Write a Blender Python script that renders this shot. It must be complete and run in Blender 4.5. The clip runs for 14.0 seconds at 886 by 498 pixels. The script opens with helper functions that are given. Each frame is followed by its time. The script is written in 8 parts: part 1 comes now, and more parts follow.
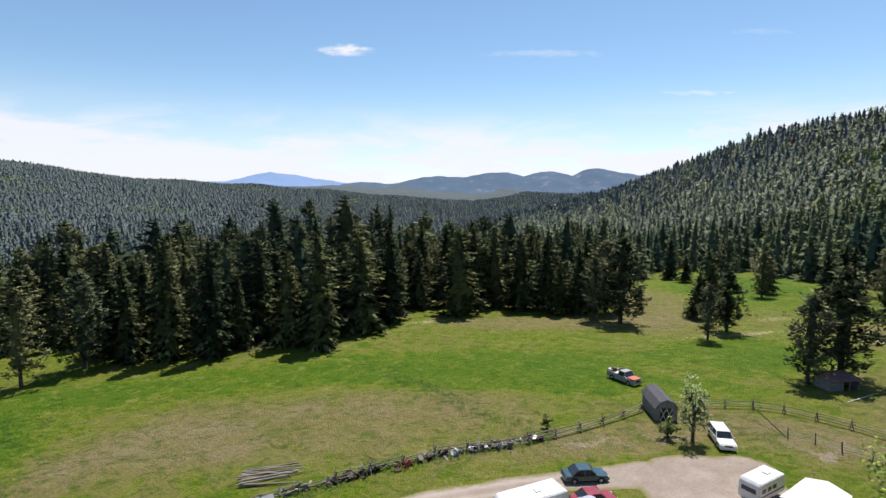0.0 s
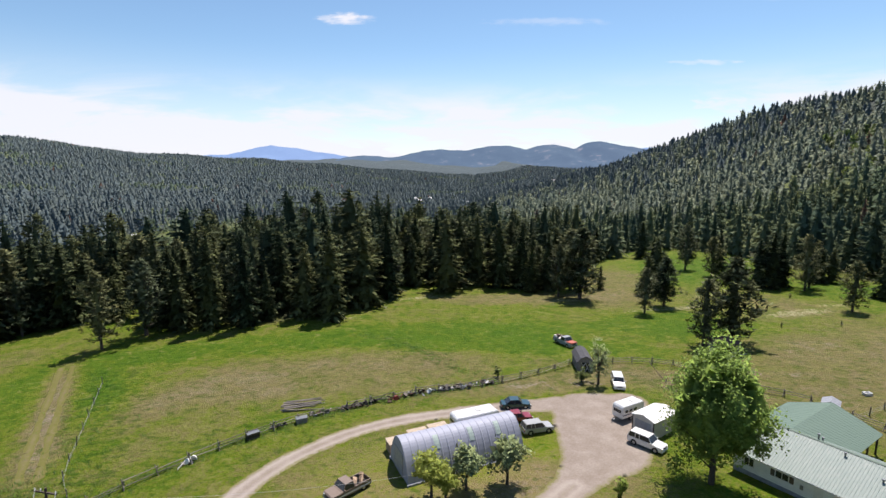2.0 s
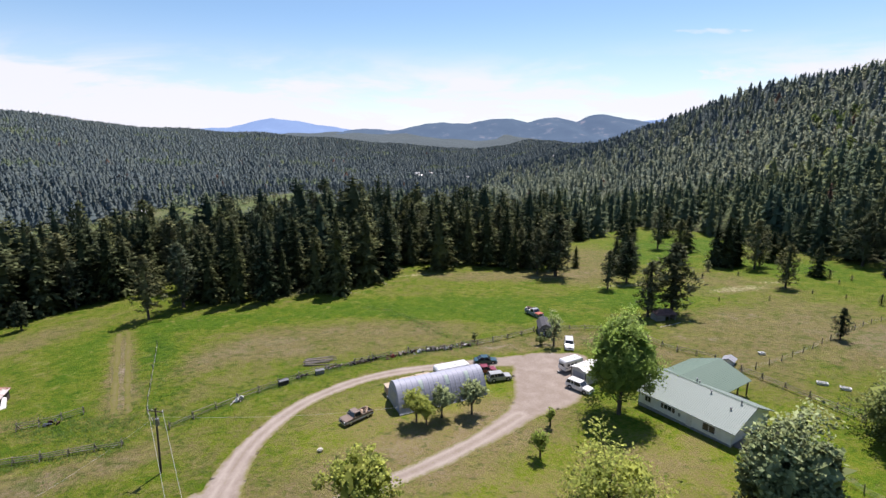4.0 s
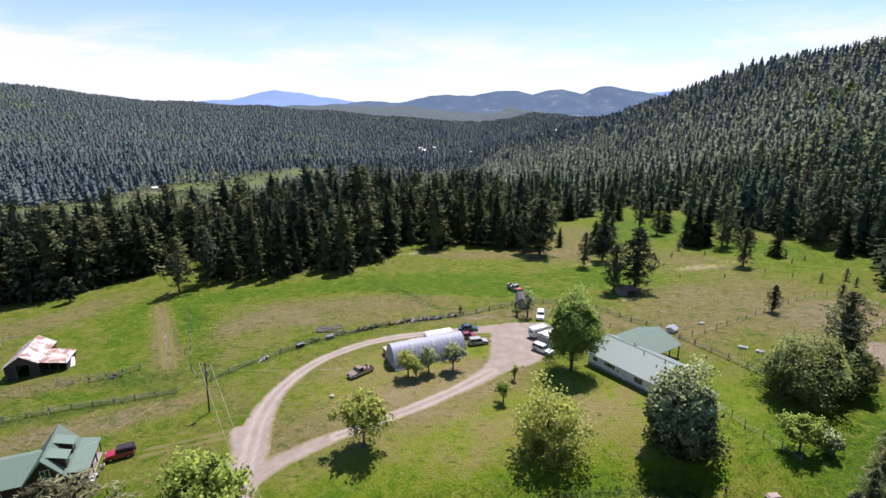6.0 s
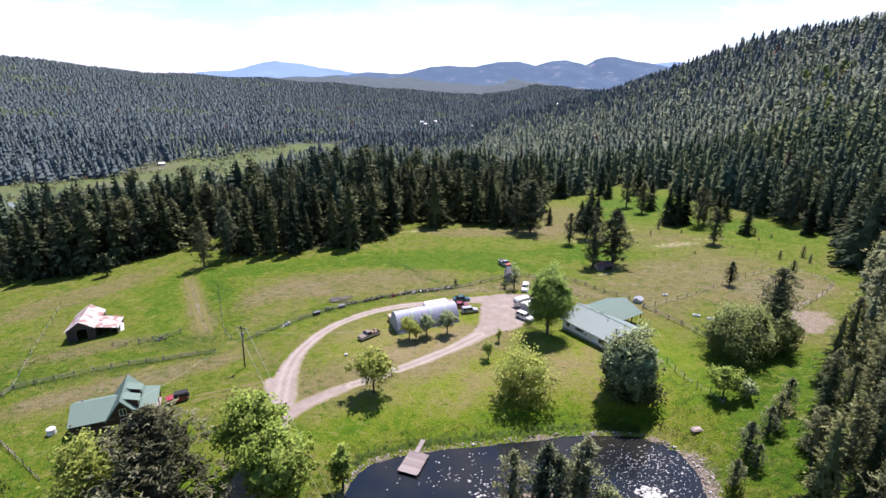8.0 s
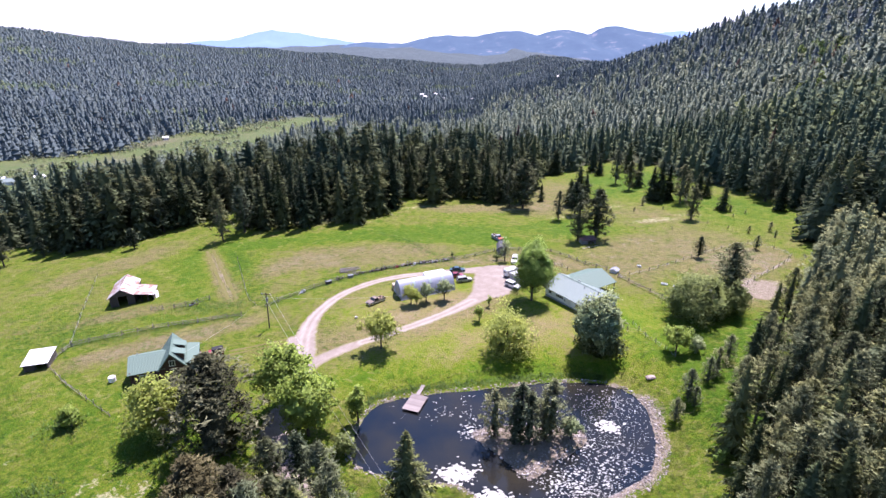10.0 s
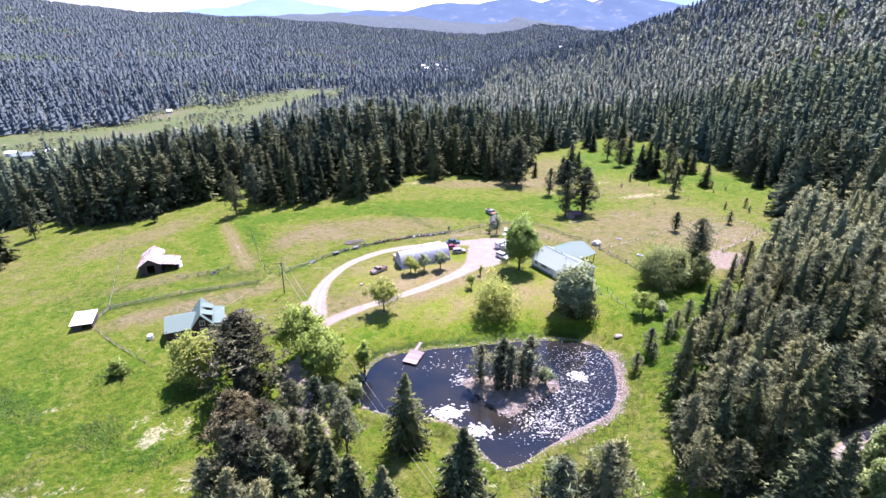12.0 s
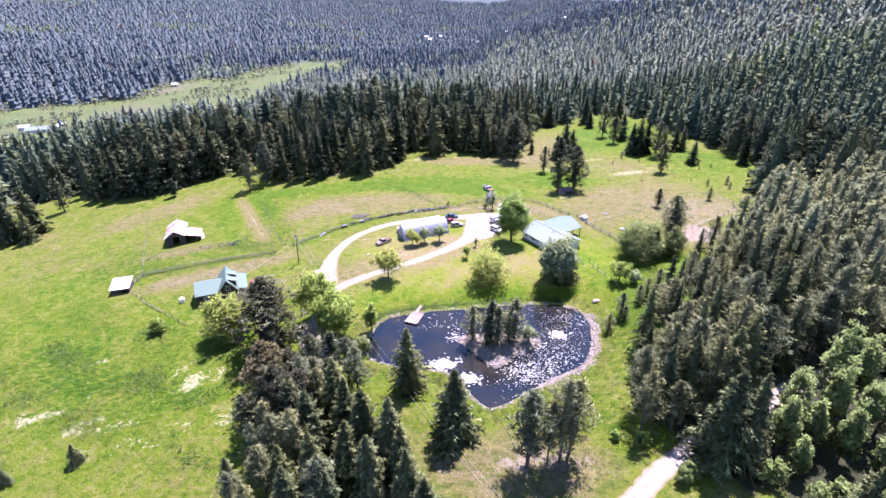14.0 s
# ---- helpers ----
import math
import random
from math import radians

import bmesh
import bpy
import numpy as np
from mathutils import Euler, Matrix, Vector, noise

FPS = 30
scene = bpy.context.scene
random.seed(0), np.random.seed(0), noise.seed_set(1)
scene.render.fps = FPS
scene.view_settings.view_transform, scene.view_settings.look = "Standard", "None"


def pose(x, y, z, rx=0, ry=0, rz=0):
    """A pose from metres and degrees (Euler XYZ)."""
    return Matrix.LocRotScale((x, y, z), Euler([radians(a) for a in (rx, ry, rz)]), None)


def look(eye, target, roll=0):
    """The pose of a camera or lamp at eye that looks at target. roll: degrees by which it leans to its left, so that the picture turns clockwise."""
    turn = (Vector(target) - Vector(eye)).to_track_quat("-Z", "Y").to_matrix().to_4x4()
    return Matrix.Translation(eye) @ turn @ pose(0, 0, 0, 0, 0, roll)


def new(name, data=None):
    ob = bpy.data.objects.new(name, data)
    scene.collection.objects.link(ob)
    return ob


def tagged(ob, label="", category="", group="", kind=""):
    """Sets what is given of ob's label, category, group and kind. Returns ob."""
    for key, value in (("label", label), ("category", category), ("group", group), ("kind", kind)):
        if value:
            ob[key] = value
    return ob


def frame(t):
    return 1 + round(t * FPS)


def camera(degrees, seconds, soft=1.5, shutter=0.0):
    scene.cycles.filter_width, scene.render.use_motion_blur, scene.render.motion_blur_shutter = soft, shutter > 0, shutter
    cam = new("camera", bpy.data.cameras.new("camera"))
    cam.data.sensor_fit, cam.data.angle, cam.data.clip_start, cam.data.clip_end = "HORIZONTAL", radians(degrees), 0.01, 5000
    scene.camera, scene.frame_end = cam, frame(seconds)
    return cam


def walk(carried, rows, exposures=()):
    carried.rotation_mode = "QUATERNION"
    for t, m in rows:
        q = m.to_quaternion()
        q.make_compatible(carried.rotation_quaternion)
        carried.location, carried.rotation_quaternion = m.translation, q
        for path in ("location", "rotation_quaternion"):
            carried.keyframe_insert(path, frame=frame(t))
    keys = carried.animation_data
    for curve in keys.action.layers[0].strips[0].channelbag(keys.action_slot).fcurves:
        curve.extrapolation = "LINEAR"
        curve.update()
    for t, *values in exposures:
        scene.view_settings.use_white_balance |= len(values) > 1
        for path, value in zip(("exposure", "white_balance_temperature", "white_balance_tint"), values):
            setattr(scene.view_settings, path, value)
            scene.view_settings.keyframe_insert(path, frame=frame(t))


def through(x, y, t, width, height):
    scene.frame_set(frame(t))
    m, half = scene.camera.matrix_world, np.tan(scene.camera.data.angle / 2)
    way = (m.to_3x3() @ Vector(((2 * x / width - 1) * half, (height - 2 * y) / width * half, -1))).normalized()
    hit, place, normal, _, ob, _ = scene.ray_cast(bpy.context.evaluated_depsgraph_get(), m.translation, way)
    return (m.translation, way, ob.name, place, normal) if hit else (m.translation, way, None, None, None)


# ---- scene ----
cam = camera(81.7, 14.0)
METRES, EYE, TILT, LEAN, TURN = 132.0, 32.23, -6.3, 0.0, 0.0
ROWS = [
    (0.0, 0.0, 0.0, 0.0, 0.0, 0.0, -0.0),
    (0.5, 0.0073, -0.0469, 0.0081, 0.04, -0.77, 0.01),
    (1.0, 0.0151, -0.0936, 0.0162, 0.1, -1.47, 0.01),
    (1.5, 0.023, -0.1429, 0.0259, 0.14, -2.27, 0.03),
    (2.0, 0.0302, -0.1879, 0.035, 0.23, -3.03, 0.04),
    (2.5, 0.0361, -0.2345, 0.0444, 0.28, -3.78, 0.05),
    (3.0, 0.0418, -0.2752, 0.0529, 0.33, -4.53, 0.04),
    (5.5, 0.0767, -0.4559, 0.0987, 0.81, -8.29, -0.0),
    (6.0, 0.0829, -0.4897, 0.1086, 0.96, -9.04, -0.01),
    (6.5, 0.0874, -0.5218, 0.1181, 1.03, -9.75, -0.01),
    (7.0, 0.0909, -0.5561, 0.128, 1.12, -10.56, -0.01),
    (7.5, 0.0933, -0.5876, 0.137, 1.14, -11.31, -0.03),
    (8.0, 0.0955, -0.6184, 0.146, 1.16, -12.07, -0.02),
    (10.5, 0.1063, -0.766, 0.1885, 1.23, -15.89, -0.06),
    (11.0, 0.1097, -0.7924, 0.1969, 1.3, -16.65, -0.07),
    (11.5, 0.1142, -0.8207, 0.2063, 1.38, -17.5, -0.05),
    (12.0, 0.1186, -0.847, 0.2154, 1.42, -18.27, -0.05),
    (12.5, 0.1231, -0.8754, 0.2252, 1.48, -19.06, -0.05),
    (13.0, 0.1269, -0.9016, 0.2346, 1.55, -19.83, -0.06),
    (13.5, 0.1304, -0.9297, 0.2445, 1.66, -20.59, -0.07),
    (14.0, 0.133, -0.9557, 0.254, 1.85, -21.31, -0.08),
]
EXPOSURES = [(0.0, 0.63, 6600, 14), (4.0, 0.65, 6500, 20), (8.0, 0.99, 6150, 27), (11.0, 1.51, 5820, 38), (14.0, 1.82, 5700, 43)]
walk(cam, [(t, pose(0, 0, EYE, TILT, LEAN, TURN) @ pose(METRES * x, METRES * y, METRES * z, 90 + pitch, roll, yaw)) for t, x, y, z, yaw, pitch, roll in ROWS], EXPOSURES)

# ---- sky and sun ----
SUN_ELEV, SUN_AZ = 64.0, 24.0          # degrees; azimuth from +y towards +x
world = bpy.data.worlds.new("sky")
scene.world = world
world.use_nodes = True
wn, wl = world.node_tree.nodes, world.node_tree.links
wn.clear()
w_out = wn.new("ShaderNodeOutputWorld")
w_bg = wn.new("ShaderNodeBackground")
w_bg.inputs["Strength"].default_value = 0.083
w_sky = wn.new("ShaderNodeTexSky")
w_sky.sky_type = "NISHITA"
w_sky.sun_disc = False
w_sky.sun_elevation = radians(SUN_ELEV)
w_sky.sun_rotation = radians(SUN_AZ)
w_sky.altitude = 900
w_sky.air_density = 1.0
w_sky.dust_density = 0.2
w_sky.ozone_density = 2.0
w_co = wn.new("ShaderNodeTexCoord")
w_sep = wn.new("ShaderNodeSeparateXYZ")
wl.new(w_co.outputs["Generated"], w_sep.inputs[0])


def wmath(op, a, b=None, c=None):
    n = wn.new("ShaderNodeMath")
    n.operation = op
    for i, v in enumerate((a, b, c)):
        if v is None:
            continue
        if isinstance(v, (int, float)):
            n.inputs[i].default_value = v
        else:
            wl.new(v, n.inputs[i])
    return n.outputs[0]


def wrange(v, a, b, c, d):
    n = wn.new("ShaderNodeMapRange")
    n.interpolation_type = "SMOOTHSTEP"
    wl.new(v, n.inputs[0])
    for i, k in enumerate((a, b, c, d)):
        n.inputs[i + 1].default_value = k
    return n.outputs[0]


# thin high cloud in soft patches low over the horizon
w_fwd = wmath("MAXIMUM", wmath("ABSOLUTE", w_sep.outputs[1]), 0.25)
w_su, w_sv = wmath("DIVIDE", w_sep.outputs[0], w_fwd), wmath("DIVIDE", w_sep.outputs[2], w_fwd)
w_cmb = wn.new("ShaderNodeCombineXYZ")
wl.new(wmath("MULTIPLY", w_su, 2.3), w_cmb.inputs[0])
wl.new(wmath("MULTIPLY", w_sv, 11.0), w_cmb.inputs[1])
w_noise = wn.new("ShaderNodeTexNoise")
w_noise.inputs["Scale"].default_value = 1.15
w_noise.inputs["Detail"].default_value = 6.0
w_noise.inputs["Roughness"].default_value = 0.6
w_noise.inputs["Distortion"].default_value = 0.35
wl.new(w_cmb.outputs[0], w_noise.inputs["Vector"])
w_streak = wrange(w_noise.outputs[0], 0.40, 0.60, 0.0, 1.0)
w_band = wrange(w_sep.outputs[2], 0.07, 0.17, 0.9, 0.0)
w_low = wrange(w_sep.outputs[2], 0.0, 0.22, 0.5, 0.0)
w_cl = wmath("MINIMUM", wmath("ADD", wmath("MULTIPLY", w_streak, w_band), w_low), 0.92)
# a few small clouds of their own: place and half-size as slopes of the line of sight
w_wisp = wn.new("ShaderNodeTexNoise")
w_wc = wn.new("ShaderNodeCombineXYZ")
wl.new(wmath("MULTIPLY", w_su, 14.0), w_wc.inputs[0])
wl.new(wmath("MULTIPLY", w_sv, 46.0), w_wc.inputs[1])
wl.new(w_wc.outputs[0], w_wisp.inputs["Vector"])
w_wisp.inputs["Scale"].default_value = 2.6
w_wisp.inputs["Detail"].default_value = 5.0
for u0, v0, su, sv, dense in ((-0.183, 0.266, 0.062, 0.013, 1.0), (0.193, 0.260, 0.13, 0.009, 0.26), (0.49, 0.188, 0.085, 0.0065, 0.5), (0.52, 0.114, 0.09, 0.019, 0.75), (-0.68, 0.103, 0.04, 0.006, 0.6), (0.6, 0.30, 0.07, 0.007, 0.14)):
    e2 = wmath("ADD", wmath("POWER", wmath("ABSOLUTE", wmath("DIVIDE", wmath("SUBTRACT", w_su, u0), su)), 2.0), wmath("POWER", wmath("ABSOLUTE", wmath("DIVIDE", wmath("SUBTRACT", w_sv, v0), sv)), 2.0))
    k = wmath("SUBTRACT", wmath("ADD", -0.25, wmath("MULTIPLY", w_wisp.outputs[0], 2.2)), e2)
    w_cl = wmath("MAXIMUM", w_cl, wmath("MULTIPLY", wrange(k, -0.1, 1.1, 0.0, 1.0), dense))
w_mix = wn.new("ShaderNodeMixRGB")
wl.new(w_cl, w_mix.inputs[0])
w_tone = wn.new("ShaderNodeMixRGB")
w_tone.blend_type = "MULTIPLY"
w_tone.inputs[0].default_value = 1.0
w_tone.inputs[2].default_value = (0.98, 1.12, 1.10, 1)
wl.new(w_sky.outputs[0], w_tone.inputs[1])
wl.new(w_tone.outputs[0], w_mix.inputs[1])
w_mix.inputs[2].default_value = (7.0, 7.3, 7.8, 1)
wl.new(w_mix.outputs[0], w_bg.inputs[0])
wl.new(w_bg.outputs[0], w_out.inputs[0])

sun = new("sun", bpy.data.lights.new("sun", "SUN"))
sun.data.energy = 5.0
sun.data.angle = radians(0.53)
sun.data.color = (1.0, 0.95, 0.87)
ce, se = math.cos(radians(SUN_ELEV)), math.sin(radians(SUN_ELEV))
SUN_DIR = Vector((math.sin(radians(SUN_AZ)) * ce, math.cos(radians(SUN_AZ)) * ce, se))
sun.matrix_world = look(SUN_DIR * 300, (0, 0, 0))

# ---- materials ----
class Nodes:
    """A short way to write node materials."""

    def __init__(self, name):
        self.m = bpy.data.materials.new(name)
        self.m.use_nodes = True
        self.t = self.m.node_tree
        self.p = self.t.nodes["Principled BSDF"]
        self.out = self.t.nodes["Material Output"]
        self.co = None

    def put(self, value, socket):
        if isinstance(value, bpy.types.NodeSocket):
            self.t.links.new(value, socket)
        elif isinstance(value, tuple) and len(value) == 3 and socket.type == "RGBA":
            socket.default_value = (*value, 1)
        else:
            socket.default_value = value

    def coord(self, scale=1.0, kind="Object"):
        if kind == "Geometry":
            src = self.t.nodes.new("ShaderNodeNewGeometry").outputs["Position"]
        else:
            src = self.t.nodes.new("ShaderNodeTexCoord").outputs[kind]
        m = self.t.nodes.new("ShaderNodeMapping")
        self.t.links.new(src, m.inputs[0])
        m.inputs["Scale"].default_value = scale if isinstance(scale, tuple) else (scale,) * 3
        return m.outputs[0]

    def noise(self, scale, detail=4.0, rough=0.55, kind="Geometry", stretch=1.0, distort=0.0):
        n = self.t.nodes.new("ShaderNodeTexNoise")
        self.t.links.new(self.coord(stretch, kind), n.inputs["Vector"])
        n.inputs["Scale"].default_value = scale
        n.inputs["Detail"].default_value = detail
        n.inputs["Roughness"].default_value = rough
        n.inputs["Distortion"].default_value = distort
        return n.outputs[0]

    def ramp(self, v, stops):
        n = self.t.nodes.new("ShaderNodeValToRGB")
        self.put(v, n.inputs[0])
        el = n.color_ramp.elements
        while len(el) < len(stops):
            el.new(0.5)
        for e, (pos, col) in zip(el, stops):
            e.position = pos
            e.color = (*col, 1)
        return n.outputs[0]

    def span(self, v, a, b, c=0.0, d=1.0):
        n = self.t.nodes.new("ShaderNodeMapRange")
        self.put(v, n.inputs[0])
        for i, k in enumerate((a, b, c, d)):
            n.inputs[i + 1].default_value = k
        return n.outputs[0]

    def mix(self, f, a, b, mode="MIX"):
        n = self.t.nodes.new("ShaderNodeMixRGB")
        n.blend_type = mode
        self.put(f, n.inputs[0])
        self.put(a, n.inputs[1])
        self.put(b, n.inputs[2])
        return n.outputs[0]

    def math(self, op, a, b=0.0):
        n = self.t.nodes.new("ShaderNodeMath")
        n.operation = op
        self.put(a, n.inputs[0])
        self.put(b, n.inputs[1])
        return n.outputs[0]

    def attr(self, name):
        n = self.t.nodes.new("ShaderNodeAttribute")
        n.attribute_name = name
        return n.outputs["Fac"]

    def rnd_object(self):
        return self.t.nodes.new("ShaderNodeObjectInfo").outputs["Random"]

    def rnd_island(self):
        return self.t.nodes.new("ShaderNodeNewGeometry").outputs["Random Per Island"]

    def bump(self, h, dist=0.05, strength=1.0):
        n = self.t.nodes.new("ShaderNodeBump")
        n.inputs["Strength"].default_value = strength
        n.inputs["Distance"].default_value = dist
        self.put(h, n.inputs["Height"])
        self.t.links.new(n.outputs[0], self.p.inputs["Normal"])

    def done(self, color, rough=0.8, metal=0.0, spec=0.3):
        self.put(color, self.p.inputs["Base Color"])
        self.put(rough, self.p.inputs["Roughness"])
        self.put(metal, self.p.inputs["Metallic"])
        self.p.inputs["Specular IOR Level"].default_value = spec
        return self.m

    def leafy(self, color, through, amount=0.35, rough=0.6, soft=True, spec=0.1):
        """A leaf: gloss and diffuse in front, light shining through from behind."""
        self.done(color, rough, 0.0, spec)
        tr = self.t.nodes.new("ShaderNodeBsdfTranslucent")
        # leaves of a spray lean every way: light the spray as the soft body that it is
        at = self.t.nodes.new("ShaderNodeAttribute")
        at.attribute_name = "soft"
        vt = self.t.nodes.new("ShaderNodeVectorTransform")
        vt.vector_type, vt.convert_from, vt.convert_to = "NORMAL", "OBJECT", "WORLD"
        self.t.links.new(at.outputs["Vector"], vt.inputs[0])
        if soft:
            self.t.links.new(vt.outputs[0], self.p.inputs["Normal"])
        self.put(through, tr.inputs[0])
        mx = self.t.nodes.new("ShaderNodeMixShader")
        mx.inputs[0].default_value = amount
        self.t.links.new(self.p.outputs[0], mx.inputs[1])
        self.t.links.new(tr.outputs[0], mx.inputs[2])
        self.t.links.new(mx.outputs[0], self.out.inputs[0])
        return self.m


def plain(name, color, rough=0.6, metal=0.0, vary=0.25, scale=3.0, spec=0.3):
    """A painted or worn surface: its colour, broken by stains and fine grain."""
    n = Nodes(name)
    s = n.noise(scale, 5, 0.6, "Object")
    dark = tuple(c * (1 - vary) for c in color)
    lite = tuple(min(1.0, c * (1 + vary * 0.5)) for c in color)
    c = n.ramp(s, [(0.3, dark), (0.7, lite)])
    f = n.noise(scale * 14, 3, 0.6, "Object")
    n.bump(f, 0.01, 0.3)
    return n.done(c, n.span(s, 0.3, 0.7, min(1, rough + 0.1), max(0.02, rough - 0.1)), metal, spec)


def conifer_mat(name, deep, light, warm, object_tint=True, vary=1.0, through=0.06):
    n = Nodes(name)
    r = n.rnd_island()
    # shade inside the crown, put into the colour: sprays darken toward the stem
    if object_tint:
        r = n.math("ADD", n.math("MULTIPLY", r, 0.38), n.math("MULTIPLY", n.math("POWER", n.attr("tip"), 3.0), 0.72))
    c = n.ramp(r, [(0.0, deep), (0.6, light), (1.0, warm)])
    t = n.rnd_object() if object_tint else n.attr("tint")
    c = n.mix(n.span(t, 0, 1, 0.0, 0.55), c, warm)
    # here and there a tree that has died and turned rusty
    if not object_tint:
        c = n.mix(n.span(n.math("FRACT", n.math("MULTIPLY", t, 91.7)), 0.994, 0.995), c, (0.104, 0.067, 0.052))
    c = n.mix(1.0, c, n.ramp(n.math("FRACT", n.math("MULTIPLY", t, 7.31)), [(0.0, tuple(1 + vary * k for k in (-0.34, -0.24, -0.16))), (0.5, (1.0, 1.0, 1.0)), (1.0, tuple(1 + vary * k for k in (0.2, 0.15, -0.02)))]), "MULTIPLY")
    return n.leafy(c, n.mix(1.0, c, (2.0, 2.0, 1.6), "MULTIPLY"), through, 0.7, spec=0.03)


def broadleaf_mat(name, deep, light, amount=0.34):
    n = Nodes(name)
    r = n.rnd_island()
    c = n.ramp(r, [(0.0, deep), (1.0, light)])
    return n.leafy(c, n.mix(0.5, c, tuple(min(0.85, k * 2.2) for k in light)), amount, 0.55)


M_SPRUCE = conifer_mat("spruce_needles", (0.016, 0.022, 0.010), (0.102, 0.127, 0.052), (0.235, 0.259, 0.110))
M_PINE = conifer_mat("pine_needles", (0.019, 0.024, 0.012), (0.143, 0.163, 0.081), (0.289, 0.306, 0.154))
# edge pines and spruces: darker copies, the backlit shade put into their colour
M_SHADEPINE = conifer_mat("shaded_pine_needles", (0.015, 0.02, 0.011), (0.095, 0.112, 0.06), (0.2, 0.218, 0.122))
M_SHADESPRUCE = conifer_mat("shaded_spruce_needles", (0.015, 0.020, 0.010), (0.068, 0.090, 0.041), (0.158, 0.177, 0.087))
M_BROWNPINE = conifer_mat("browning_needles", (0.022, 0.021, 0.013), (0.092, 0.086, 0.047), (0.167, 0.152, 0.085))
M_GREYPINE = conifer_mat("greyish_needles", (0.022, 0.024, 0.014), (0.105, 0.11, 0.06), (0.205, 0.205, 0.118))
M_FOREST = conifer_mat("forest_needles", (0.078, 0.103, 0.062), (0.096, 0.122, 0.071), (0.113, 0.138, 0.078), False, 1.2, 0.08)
# hill and far woods: paler, bluer needles, with haze put into the colour
M_HAZYHILL = conifer_mat("hazy_hill_needles", (0.114, 0.141, 0.109), (0.138, 0.163, 0.123), (0.159, 0.183, 0.130), False, 0.65, 0.08)
M_HAZYFOREST = conifer_mat("hazy_forest_needles", (0.082, 0.107, 0.112), (0.094, 0.119, 0.123), (0.107, 0.134, 0.130), False, 0.65, 0.12)
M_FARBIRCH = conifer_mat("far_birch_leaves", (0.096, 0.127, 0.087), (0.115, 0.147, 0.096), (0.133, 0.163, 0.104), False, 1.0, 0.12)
M_SHRUBS = conifer_mat("valley_shrub_leaves", (0.118, 0.152, 0.089), (0.163, 0.192, 0.118), (0.207, 0.229, 0.141), False)
M_BIRCH = conifer_mat("birch_leaves", (0.118, 0.178, 0.052), (0.163, 0.229, 0.067), (0.222, 0.266, 0.089), False)
# forest needles darkened for the backlit wood round the pastures, shade in the colour
M_SHADEWOOD = conifer_mat("shaded_wood_needles", (0.053, 0.071, 0.038), (0.078, 0.097, 0.052), (0.111, 0.129, 0.066), False, 1.4)
M_WOOD = conifer_mat("pine_wood_needles", (0.141, 0.160, 0.084), (0.195, 0.216, 0.110), (0.246, 0.262, 0.133), False)
M_MAPLE = broadleaf_mat("maple_leaves", (0.111, 0.178, 0.03), (0.311, 0.392, 0.081), 0.28)
M_POPLAR = broadleaf_mat("poplar_leaves", (0.103, 0.172, 0.033), (0.255, 0.356, 0.086), 0.32)
M_SILVER = broadleaf_mat("pale_leaves", (0.126, 0.167, 0.067), (0.311, 0.37, 0.178), 0.08)
M_LARCH = broadleaf_mat("larch_needles", (0.107, 0.152, 0.044), (0.270, 0.338, 0.115), 0.3)
M_WILLOW = broadleaf_mat("willow_leaves", (0.084, 0.113, 0.032), (0.232, 0.278, 0.091), 0.2)
M_LIME = broadleaf_mat("lime_leaves", (0.148, 0.2, 0.033), (0.37, 0.414, 0.104), 0.4)


def bark():
    n = Nodes("bark")
    s = n.noise(2.5, 6, 0.65, "Object", (6, 6, 1))
    n.bump(s, 0.04, 0.8)
    return n.done(n.ramp(s, [(0.3, (0.037, 0.03, 0.024)), (0.7, (0.118, 0.092, 0.074))]), 0.9)


M_BARK = bark()


